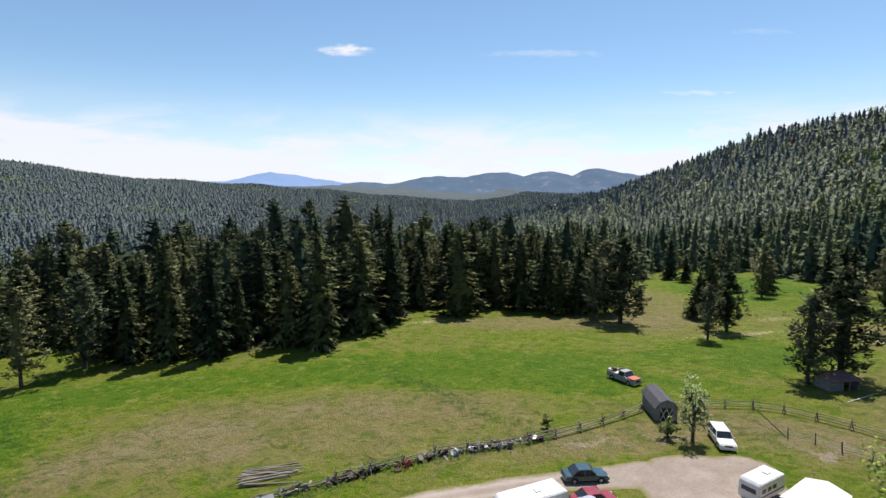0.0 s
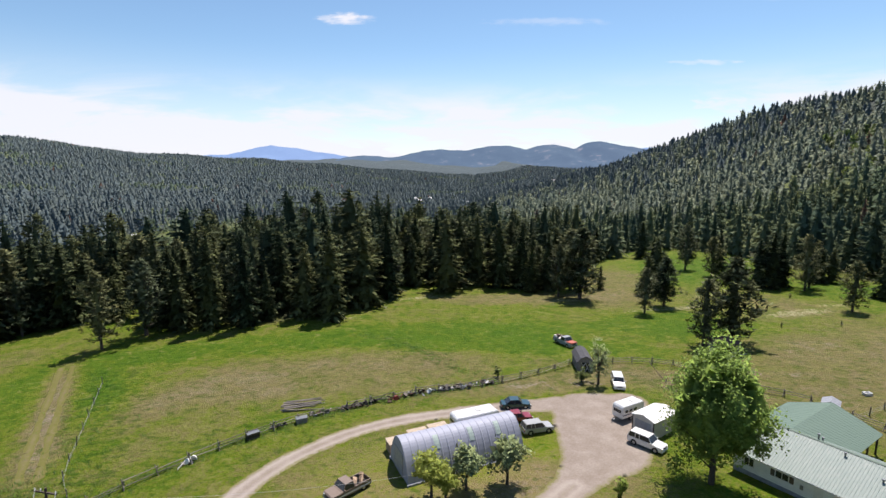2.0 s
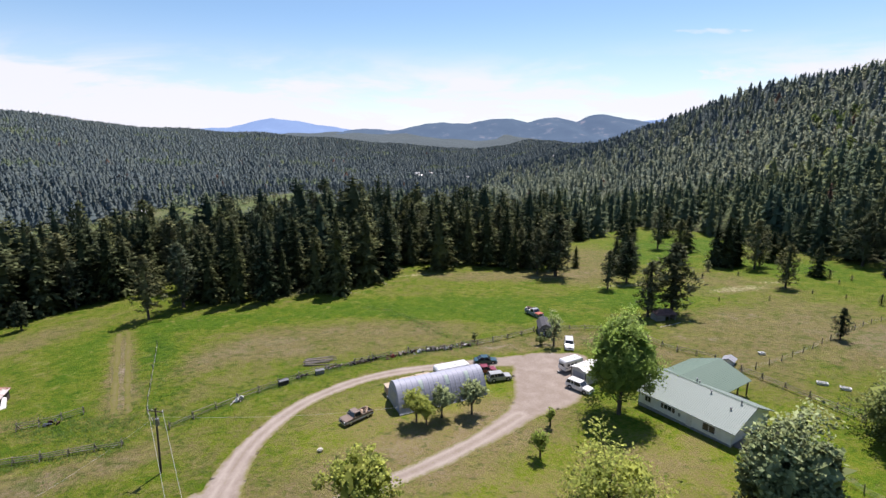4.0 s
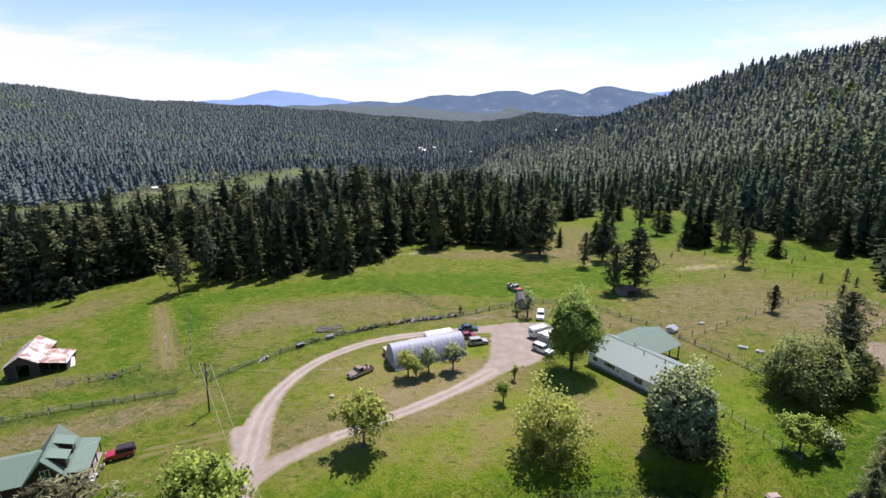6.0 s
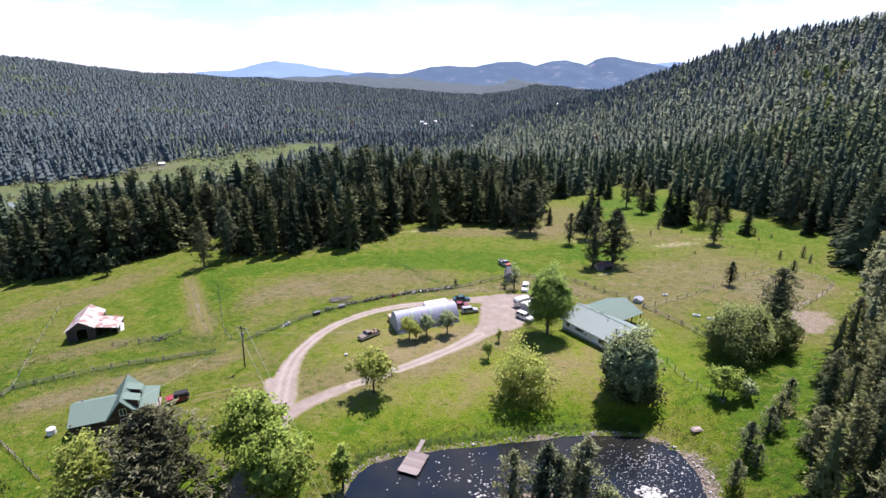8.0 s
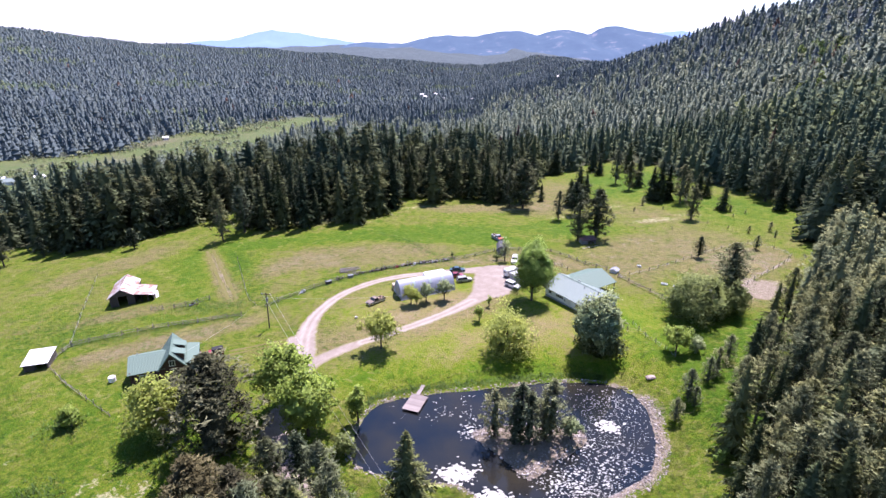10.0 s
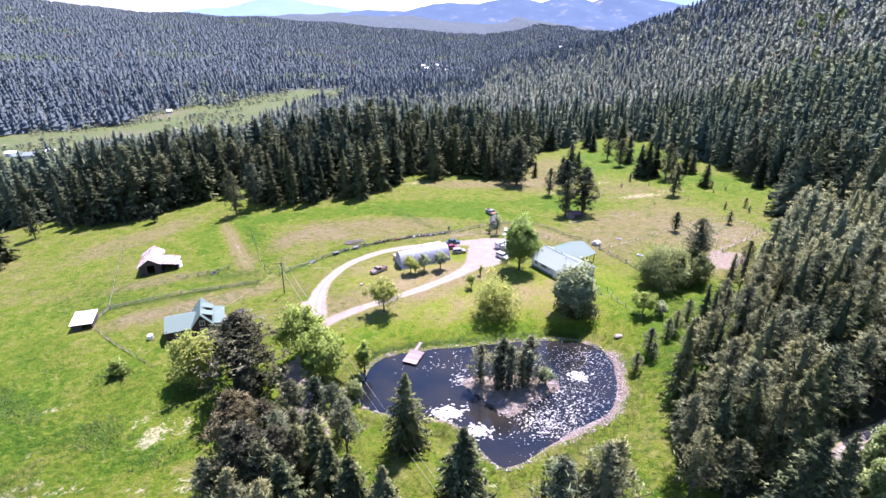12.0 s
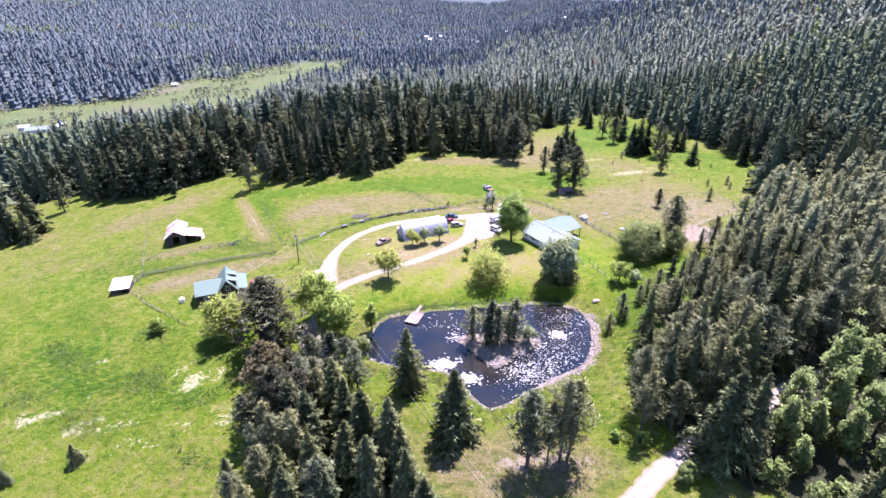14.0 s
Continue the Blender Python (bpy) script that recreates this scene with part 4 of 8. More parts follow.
SC = [scum(1250, 43, -18, 11, 17, 0.03, 0.12, 10), scum(650, 36, -31, 10, 6, 0.03, 0.13, 25), scum(260, 33, -30, 5, 4, 0.05, 0.24), scum(120, 16, -11, 18, 6, 0.04, 0.16), scum(250, 14.4, -27.9, 3.2, 2.3, 0.1, 0.40), scum(190, 20.2, -32.9, 2.5, 1.8, 0.1, 0.42), scum(110, 43, -16, 2.2, 1.8, 0.1, 0.4),
      scum(60, 25, -13.5, 16, 3, 0.05, 0.18), scum(160, 47, -9, 5, 4, 0.04, 0.17), scum(90, 17, -17.5, 2.4, 3, 0.06, 0.24), scum(150, 39, -25, 7, 6, 0.06, 0.25)]
sx, sy, ss = (np.concatenate([q[i] for q in SC]) for i in range(3))
ang = np.linspace(0, 2 * np.pi, 7)[:-1]
rad = ss[:, None] * rng.uniform(0.45, 1.15, (len(sx), 6))
tw = rng.uniform(0, 6.28, len(sx))[:, None]
px, py = np.cos(ang + tw) * rad * 1.4, np.sin(ang + tw) * rad * 0.8
rot = rng.uniform(-0.6, 0.6, len(sx))[:, None]
hexa = np.stack([sx[:, None] + px * np.cos(rot) - py * np.sin(rot), sy[:, None] + px * np.sin(rot) + py * np.cos(rot), np.full(px.shape, 0.012) + rng.uniform(0, 0.012, (len(sx), 1))], axis=-1)
low = hexa.copy()
low[..., 2] = -0.03
sidesq = np.stack([low, np.roll(low, -1, axis=1), np.roll(hexa, -1, axis=1), hexa], axis=2).reshape(-1, 4, 3)
tops = np.concatenate([hexa[:, [0, 1, 2, 3]], hexa[:, [0, 3, 4, 5]]])
tagged(new("pond_scum", soup_mesh("pond_scum", np.concatenate([tops, sidesq]), 4, M_ALGAE)), "whitish flecks and rafts floating on the pond", "pond scum", kind="stuff")

# ---- trees ----


def core_tris(r, H, R, low=0.06, tiers=5, sides=6, share=0.5, power=0.8):
    """Ragged skirts for a conifer's inner twigs and needles, added to block light."""
    out = []
    for k in range(tiers):
        f = k / tiers
        lo, rad = H * (low + (0.9 - low) * f), R * share * (1 - f) ** power + 0.05
        a = np.linspace(0, 2 * np.pi, sides, endpoint=False) + r.uniform(0, 6)
        q = rad * r.uniform(0.6, 1.2, sides)
        ring = np.stack([np.cos(a) * q, np.sin(a) * q, lo + r.uniform(-0.3, 0.3, sides) * H / tiers * 0.5], axis=1)
        tip = np.array([0, 0, min(H * 0.97, lo + H * (1.7 / tiers) * (0.9 - low))])
        out.append(np.stack([ring, np.roll(ring, -1, axis=0), np.broadcast_to(tip, ring.shape)], axis=1))
    return np.concatenate(out)


def spruce_tris(r, H, R, whorls, nb, steps, skirt=0.04, power=0.85, wide=1.0, core=True, reach=0.55, ragged=1.0):
    """A spruce: drooping branches in whorls up the stem, each set with slim side sprays, round a dark inside."""
    f = np.repeat((np.arange(whorls) + 0.5) / whorls, nb)
    f = np.clip(f + r.uniform(-0.4, 0.4, f.shape) / whorls, 0, 0.99)
    az = r.uniform(0, 2 * np.pi, f.shape)
    ph = r.uniform(0, 6.28, 3)
    lump = 1 + 0.15 * np.sin(2 * az + ph[0] + 3 * f) + 0.12 * np.sin(3 * az + ph[1] - 9 * f) + 0.09 * np.sin(23 * f + ph[2])
    L = R * lump * (1 - f) ** power * (0.85 + ragged * r.uniform(-0.3, 0.3, f.shape)) * np.where(f < 0.1, 0.8, 1) + 0.14
    slope = -0.34 + 0.7 * f + r.uniform(-0.16, 0.16, f.shape)
    sag = 0.22 * (1 - f) * r.uniform(0.4, 1.4, f.shape)
    out_way = np.stack([np.cos(az), np.sin(az), 0 * az], axis=1)
    side = np.stack([-np.sin(az), np.cos(az), 0 * az], axis=1)
    stem_z = H * (skirt + (0.97 - skirt) * f)
    out = []

    def at(s):
        p = out_way * (L * s)[:, None]
        p[:, 2] = stem_z + L * (slope * s - sag * s * s)
        return p

    def spray(p, way, l, w):
        n = np.cross(way, np.array([0, 0, 1.0]))
        n /= np.linalg.norm(n, axis=1)[:, None] + 1e-6
        tip = p + way * l[:, None]
        tip[:, 2] += r.uniform(-0.42, 0.02, l.shape) * l
        a, b = p + n * (w * 0.5)[:, None], p - n * (w * 0.5)[:, None]
        a[:, 2] += r.uniform(-0.5, 0.5, l.shape) * w
        b[:, 2] += r.uniform(-0.5, 0.5, l.shape) * w
        out.append(np.stack([a, b, tip], axis=1))

    ones = np.ones(f.shape)
    rise = out_way.copy()
    rise[:, 2] = slope - sag
    spray(at(0.55 * ones), rise, L * 0.5 + 0.1, ((0.16 if steps < 2 else 0.08) * L + 0.09) * wide)
    for s0 in np.linspace(0.26, 0.92, steps):
        for way_side in (1, -1):
            s = np.clip(s0 + r.uniform(-0.07, 0.07, f.shape), 0.1, 0.97)
            way = rise * r.uniform(0.45, 0.9, f.shape)[:, None] + side * way_side * r.uniform(0.5, 0.95, f.shape)[:, None]
            spray(at(s), way, (L * (1.12 - s) * reach + 0.2) * r.uniform(0.7, 1.25, f.shape), (L * 0.10 + 0.13) * wide)
    t = np.array([[[0.16, 0, H * 0.93], [-0.1, 0.13, H * 0.93], [0, 0, H]], [[-0.1, -0.13, H * 0.93], [0.1, 0.1, H * 0.93], [0, 0, H]]])
    return np.concatenate(out + [t] + ([core_tris(r, H, R, skirt + 0.03, power=power)] if core else []))


def cone_tris(r, H, R, tiers=3, sides=6):
    """A far-off conifer: ragged skirts one above another."""
    out = []
    for k in range(tiers):
        lo, rad = H * (0.08 + 0.86 * k / tiers), R * (1 - k / tiers) ** 0.65
        hi = H if k == tiers - 1 else min(H, lo + rad * 1.15 + H * 0.05)
        a = np.linspace(0, 2 * np.pi, sides, endpoint=False) + r.uniform(0, 6)
        q = rad * r.uniform(0.65, 1.2, sides)
        ring = np.stack([np.cos(a) * q, np.sin(a) * q, lo + r.uniform(-0.35, 0.35, sides) * H / tiers * 0.6], axis=1)
        tip = np.array([0, 0, hi])
        out.append(np.stack([ring, np.roll(ring, -1, axis=0), np.broadcast_to(tip, ring.shape)], axis=1))
    return np.concatenate(out)


def pine_tris(r, H, R, clumps, per, bare=0.25, size=0.62, slim=0.2, core=0.34):
    """A long-needled pine: tufts at the ends of scattered limbs."""
    f = r.uniform(0, 1, clumps) ** 0.85
    z = H * (bare + (1 - bare) * f)
    env = R * (np.sin(np.pi * np.clip(0.18 + 0.80 * f, 0, 1)) ** 0.8) * np.where(f > 0.9, 0.7, 1)
    az = r.uniform(0, 2 * np.pi, clumps)
    ph = r.uniform(0, 6.28, 3)
    rad = env * r.uniform(0.2, 1.0, clumps) ** 0.6 * (1 + 0.3 * np.sin(2 * az + 7 * f + ph[0]) + 0.24 * np.sin(3 * az - 13 * f + ph[1]) + 0.16 * np.sin(29 * f + ph[2]))
    c = np.stack([np.cos(az) * rad, np.sin(az) * rad, z + rad * 0.1], axis=1)
    c = np.repeat(c, per, axis=0)
    n = len(c)
    v = r.normal(size=(n, 3))
    v[:, 2] = np.abs(v[:, 2]) * 0.9 - 0.25
    v /= np.linalg.norm(v, axis=1)[:, None]
    u = np.cross(v, r.normal(size=(n, 3)))
    u /= np.linalg.norm(u, axis=1)[:, None]
    l = size * r.uniform(0.6, 1.3, n)
    p = c + r.normal(size=(n, 3)) * size * 0.35
    tufts_ = np.stack([p + u * (l * slim)[:, None], p - u * (l * slim)[:, None], p + v * l[:, None]], axis=1)
    return np.concatenate([tufts_, core_tris(r, H, R, bare + 0.12, 5, 5, core, 0.5)]) if core else tufts_


def leaf_tris(r, H, W, lobes, per, size, low=0.22, depth=1.0, taper=0.45, heart=3.0):
    """A broad crown: leaf sprays gathered round many limb ends, with gaps between."""
    n = lobes
    v = r.normal(size=(n, 3))
    v /= np.linalg.norm(v, axis=1)[:, None]
    k = r.uniform(0.25, 1, n) ** 0.5
    turn, ph = np.arctan2(v[:, 1], v[:, 0]), r.uniform(0, 6.28, 4)
    k = k * (1 + 0.16 * np.sin(2 * turn + ph[0] + 2 * v[:, 2]) + 0.15 * np.sin(3 * turn + ph[1] - 3 * v[:, 2]) + 0.1 * np.sin(5 * turn + ph[2]) * np.cos(4 * v[:, 2] + ph[3]))
    h = (H * (1 - low)) / 2
    c = np.stack([v[:, 0] * W * 0.5 * k * 0.8, v[:, 1] * W * 0.5 * k * 0.8 * depth, H * low + h + v[:, 2] * h * k * 0.86], axis=1)
    c[:, :2] *= (1.12 - taper * np.clip((c[:, 2] - H * low) / (2 * h), 0, 1.1) ** 1.6)[:, None]
    rad = W * r.uniform(0.05, 0.15, n)
    cc = np.repeat(c, per, axis=0)
    rr = np.repeat(rad, per)
    m = len(cc)
    d = r.normal(size=(m, 3))
    d /= np.linalg.norm(d, axis=1)[:, None]
    p = cc + d * (rr * r.uniform(0.45, 1.15, m))[:, None]
    u = r.normal(size=(m, 3)) + d * 0.4
    u[:, 2] *= 0.6
    u /= np.linalg.norm(u, axis=1)[:, None]
    w = np.cross(u, r.normal(size=(m, 3)))
    w /= np.linalg.norm(w, axis=1)[:, None]
    l = size * r.uniform(0.6, 1.35, m)
    a = p - u * (l * 0.5)[:, None]
    b = p + u * (l * 0.5)[:, None]
    s = w * (l * 0.33)[:, None]
    # oversized leaves deep inside, added to block light and darken the shadow
    k = max(20, int(lobes * heart))
    e = r.normal(size=(k, 3))
    e *= (r.uniform(0.1, 0.62, k) / np.linalg.norm(e, axis=1))[:, None]
    o = np.stack([e[:, 0] * W * 0.5, e[:, 1] * W * 0.5 * depth, H * low + h + e[:, 2] * h], axis=1)
    g1, g2 = r.normal(size=(k, 3)), r.normal(size=(k, 3))
    g1 *= (W * 0.105 / np.linalg.norm(g1, axis=1))[:, None]
    g2 *= (W * 0.085 / np.linalg.norm(g2, axis=1))[:, None]
    return np.concatenate([np.stack([a, p - s, b, p + s], axis=1), np.stack([o - g1, o - g2, o + g1, o + g2], axis=1)]), c, np.concatenate([cc, np.full((k, 3), 0.0) + np.array([0, 0, H * low + h])])


def tube_faces(path, radii, sides=6):
    """Corners of the quads of a tapered, bent round stem."""
    path = np.array(path, float)
    rings = []
    for i, (p, q) in enumerate(zip(path, radii)):
        d = path[min(i + 1, len(path) - 1)] - path[max(i - 1, 0)]
        d = d / (np.linalg.norm(d) + 1e-9)
        a = np.cross(d, [0.3, 0.9, 0.1])
        a /= np.linalg.norm(a)
        b = np.cross(d, a)
        t = np.linspace(0, 2 * np.pi, sides, endpoint=False)
        rings.append(p + q * (np.cos(t)[:, None] * a + np.sin(t)[:, None] * b))
    out = []
    for r0, r1 in zip(rings[:-1], rings[1:]):
        out.append(np.stack([r0, np.roll(r0, -1, axis=0), np.roll(r1, -1, axis=0), r1], axis=1))
    return np.concatenate(out)


def tree_thing(name, crown_me, trunk_me, label, category="tree", group=""):
    e = new(name)
    tagged(e, label, category, group)
    for part_name, me in (("trunk", trunk_me), ("crown", crown_me)):
        o = new(part_name, me)
        o.parent = e
    return e


def stem(name, H, r0, lean=0.0, limbs=None):
    q = [tube_faces([(0, 0, -0.6), (lean * 0.2, 0, H * 0.35), (lean, lean * 0.4, H * 0.95)], [r0 * 1.15, r0 * 0.75, r0 * 0.12])]
    for tip in (limbs if limbs is not None else []):
        z = min(tip[2] * 0.62, H * 0.7)
        s = (0, 0, max(z * 0.75, H * 0.12))
        q.append(tube_faces([s, (tip[0] * 0.45, tip[1] * 0.45, (s[2] + tip[2]) * 0.5), tuple(tip)], [r0 * 0.42, r0 * 0.25, 0.03], 4))
    return soup_mesh(name, np.concatenate(q), 4, M_BARK)


# kinds, each built once
SPRUCES, FRONT_SPRUCES, EDGE_SPRUCES, PINES, EDGE_PINES = [], [], [], [], []
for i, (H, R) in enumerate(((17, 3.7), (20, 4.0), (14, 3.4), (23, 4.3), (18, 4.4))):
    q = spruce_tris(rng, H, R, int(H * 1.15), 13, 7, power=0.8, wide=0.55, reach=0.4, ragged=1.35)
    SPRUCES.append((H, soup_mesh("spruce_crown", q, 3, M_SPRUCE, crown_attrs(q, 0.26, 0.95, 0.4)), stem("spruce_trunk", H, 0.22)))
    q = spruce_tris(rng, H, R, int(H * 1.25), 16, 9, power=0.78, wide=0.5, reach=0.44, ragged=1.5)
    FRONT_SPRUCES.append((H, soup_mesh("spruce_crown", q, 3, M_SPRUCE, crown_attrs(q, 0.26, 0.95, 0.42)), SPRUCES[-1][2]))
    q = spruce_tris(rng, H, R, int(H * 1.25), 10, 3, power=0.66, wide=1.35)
    EDGE_SPRUCES.append((H, soup_mesh("spruce_crown", q, 3, M_SHADESPRUCE, crown_attrs(q, 0.22, 0.95, 0.4)), SPRUCES[-1][2]))
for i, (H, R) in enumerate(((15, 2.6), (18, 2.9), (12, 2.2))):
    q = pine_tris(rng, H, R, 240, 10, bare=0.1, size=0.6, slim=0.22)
    EDGE_PINES.append((H, soup_mesh("pine_crown", q, 3, M_SHADEPINE, crown_attrs(q, 0.2, 0.95, 0.4)), stem("pine_trunk", H, 0.24, 0.25, q[rng.integers(0, 2000, 14), 0])))
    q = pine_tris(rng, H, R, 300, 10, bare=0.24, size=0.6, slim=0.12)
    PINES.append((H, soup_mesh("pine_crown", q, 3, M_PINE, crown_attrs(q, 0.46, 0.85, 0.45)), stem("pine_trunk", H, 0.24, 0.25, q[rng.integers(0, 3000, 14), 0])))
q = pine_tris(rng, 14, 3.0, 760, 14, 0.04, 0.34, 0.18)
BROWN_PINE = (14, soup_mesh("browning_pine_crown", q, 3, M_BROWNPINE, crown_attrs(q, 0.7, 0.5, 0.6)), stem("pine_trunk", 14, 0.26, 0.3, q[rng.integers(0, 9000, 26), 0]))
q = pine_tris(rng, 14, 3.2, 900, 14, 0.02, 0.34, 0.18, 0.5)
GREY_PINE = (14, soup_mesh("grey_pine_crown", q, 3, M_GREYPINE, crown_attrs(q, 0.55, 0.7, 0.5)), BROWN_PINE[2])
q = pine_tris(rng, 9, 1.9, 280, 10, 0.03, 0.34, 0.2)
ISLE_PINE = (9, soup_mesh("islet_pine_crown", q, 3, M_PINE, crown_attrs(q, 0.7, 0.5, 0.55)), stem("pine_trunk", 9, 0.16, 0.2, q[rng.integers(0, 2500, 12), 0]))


def set_tree(kind, x, y, h, label, name="conifer", group="", fat=1.0, category="tree"):
    H, crown, trunk = kind
    e = tree_thing(name, crown, trunk, label, category, group)
    s = h / H
    e.matrix_basis = Matrix.LocRotScale((x, y, gz(x, y)), Euler((0, 0, rng.uniform(0, 6.28))), (s * fat, s * fat, s))
    return e


taken = []


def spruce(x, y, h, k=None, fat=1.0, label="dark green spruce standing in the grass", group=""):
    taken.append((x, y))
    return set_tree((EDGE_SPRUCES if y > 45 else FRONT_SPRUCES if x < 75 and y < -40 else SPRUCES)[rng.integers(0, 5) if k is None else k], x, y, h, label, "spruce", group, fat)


def pine(x, y, h, k=None, fat=1.0, label="grey-green pine with an open crown and bare lower stem", group=""):
    taken.append((x, y))
    return set_tree((EDGE_PINES if y > 45 else PINES)[rng.integers(0, 3) if k is None else k], x, y, h, label, "pine", group, fat)


# trees that stand apart on the pastures
for x, y, h, kind in ((56.7, 107, 12, "p"), (65.2, 115, 13.5, "p"), (58.2, 79.0, 14, "p"), (65.2, 81.4, 18, "p"), (109.5, 104.7, 13.2, "p"), (128.8, 118.3, 11.3, "s"), (116.4, 132.4, 17.3, "p"), (121.0, 137, 13, "p"),
                      (106.4, 140.1, 16.4, "s"), (109, 137.5, 19, "s"), (114, 140.5, 17.4, "s"), (103.9, 164.3, 14.6, "p"), (110.9, 172.5, 16, "s"), (102.4, 182.3, 18.2, "p"), (71.4, 136, 17.8, "s"), (76.4, 142.8, 13, "s"), (66.5, 131, 13, "s"),
                      (55.3, 141.5, 8.5, "s"), (44.6, 126.3, 21, "p"), (39, 130, 16, "p"), (77.4, 222, 17, "s"), (101.5, 227, 18.7, "s"), (101.3, 211.8, 12, "s"), (121.6, 221, 18, "s"), (93, 60.8, 7, "p"), (130.3, 144.9, 12, "s"), (133.9, 144.6, 12, "s"),
                      (-73.8, 86.5, 17.5, "p"), (-87, 112, 13, "s"), (85, 27, 17, "p"), (87.5, 30, 13, "p"), (155, 133, 19, "p"), (152, 117, 15, "s"),
                      (-152, 76, 14.5, "p"), (-142, 83, 8, "p"), (-156, 63, 8, "p"), (-160, 55, 12, "p"), (-186, 108, 11, "p"), (-107, 84, 8, "p")):
    (pine if kind == "p" else spruce)(x, y, h, label="lone dark pine on the open pasture" if kind == "p" else "lone dark spruce on the open pasture", group="pasture conifers", fat=1.35)
# young ones
for x, y, h in ((122.1, 85.3, 3.0), (115, 67.5, 5.0), (130.6, 86.8, 3.9), (128.9, 80.5, 2.8), (130.5, 115.4, 2.9), (99.1, 130.6, 4.1), (118, 92, 1.3), (97, 92, 1.3), (83, 92, 1.2), (92, 120, 2.0), (113, 98, 1.2), (135, 112, 1.8), (128, 108, 1.5), (105, 122, 1.6),
                (60.0, -10.2, 6.8), (60.2, -12.6, 4.5), (55.7, -15.1, 5.3), (65.6, -5.9, 5.4), (68.2, -3.9, 6.4), (73, 1.2, 6.2)):
    taken.append((x, y))
    set_tree(ISLE_PINE, x, y, h, "young bushy pine growing in the grass", "pine", "young conifers", 1.2)
# foreground group below the pond
spruce(7.3, -38.5, 17, 4, 1.15, "broad dark spruce at the edge of the pond")
spruce(17.3, -51.6, 17, 4, 1.25, "broad dark spruce on the bank")
for x, y, h in ((-5.6, -48, 17), (1.6, -58, 19), (6.2, -59, 18), (-2.5, -53, 17), (-21, -63.5, 10), (-6.5, -63, 15), (3.5, -65, 16), (10, -67, 15), (-9, -55, 16), (-0.5, -62, 16), (8.5, -62.5, 15), (-9.5, -68, 13), (-2, -70, 14), (13, -70, 12), (-12, -63, 12)):
    spruce(x, y, h, fat=1.2, label="bluish green spruce in a clump", group="clump of conifers")
for x, y, h in ((-20, -45, 18.5), (-16, -50, 17), (-15.5, -43, 15), (-12, -49, 15), (-22.5, -40, 13)):
    taken.append((x, y))
    set_tree(BROWN_PINE, x, y, h, "half-dead greyish brown pine with thin needles", "pine", "clump of conifers", 1.22)
taken.append((-30, -24))
set_tree(GREY_PINE, -27, -24, 19.5, "tall dense greyish pine beside the cabin", "pine", "", 1.7)
for x, y, h in ((-12.5, -46, 15), (-15.6, -63, 11), (-13, -52, 15), (-4, -67, 13), (-14.5, -58, 13), (-9, -48, 14), (-18.5, -58, 11), (-17, -55, 13), (-11, -58, 14), (-22, -52, 12), (-8, -43, 12), (-19, -48, 15), (-12, -40, 10), (-10, -33, 11), (-6, -36, 12), (-14, -35, 12), (-3, -41, 13), (-20, -66, 9), (-16, -69, 10)):
    pine(x, y, h, fat=1.15, label="yellowish green pine in a clump", group="clump of conifers")
for x, y, h, w in ((30.3, -58.5, 17, 1.1), (34.0, -57.4, 14, 0.95), (36.2, -57.2, 18.5, 1.15), (38.2, -55.4, 17, 1.1)):
    pine(x, y, h, fat=w, label="thin pine with a bare lower stem", group="pines by the pond")
for x, y, h, w in ((21.4, -19.6, 10.0, 1.1), (25.8, -20.6, 12.0, 1.1), (27.4, -21.4, 11.0, 1.0), (31.6, -19.2, 12.0, 1.15), (30.2, -20.6, 9.5, 0.9), (24.8, -21.6, 8.5, 0.9)):
    taken.append((x, y))
    set_tree(ISLE_PINE, x, y, h, "slender bushy pine on the pond's islet", "pine", "pines on the islet", w)
for x, y, h in ((-146, 52, 19), (-151, 57, 16), (-155, 50, 20), (-150, 46, 17), (-160, 45, 18), (-143, 45, 13)):
    spruce(x, y, h, fat=1.3, label="broad dark spruce at the meadow's corner", group="pasture conifers")
spruce(-55, -55.7, 5, 2, 1.4, "small bushy conifer in the field")
spruce(-66, -60, 4, 2, 1.4, "small bushy conifer in the field")

# broad-leaved trees
def broad(name, x, y, h, w, mat, lobes, per, size, label, low=0.2, lean=0.2, depth=1.0, whole=0.45, taper=0.45, heart=3.0, up=0.4):
    q, c, cc = leaf_tris(rng, h, w, lobes, per, size, low, depth, taper, heart)
    taken.append((x, y))
    e = tree_thing(name, soup_mesh(name + "_crown", q, 4, mat, {"soft": soft_normals(q, up, 0.85, 0.3, (1 - whole) * cc + whole * np.array([0, 0, h * 0.5]))}), stem(name + "_trunk", h * 0.8, 0.10 + h * 0.013, lean, c[:14]), label)
    e.matrix_basis = pose(x, y, gz(x, y))
    return e


broad("poplar", 35.0, 30.5, 17.8, 13.4, M_POPLAR, 210, 115, 0.34, "tall green leafy tree beside the white house", 0.1, taper=0.72)
broad("silver_tree", 46.3, 6.6, 15.2, 15.5, M_SILVER, 76, 200, 0.5, "dense pale-leaved tree on the lawn by the pond", -0.12, whole=0.85, taper=0.66)
broad("lawn_tree", 26.0, 7.0, 11.4, 14.6, M_LIME, 150, 44, 0.44, "round yellow-green tree on the lawn", -0.35, taper=0.3, heart=0.25, up=1.1)
broad("drive_tree", -2.8, 7, 9.6, 10.2, M_LIME, 76, 50, 0.46, "small light green tree beside the drive", 0.34)
broad("maple", -18.0, -13, 14.5, 12.5, M_MAPLE, 120, 84, 0.52, "large bright green maple over the drive", 0.12)
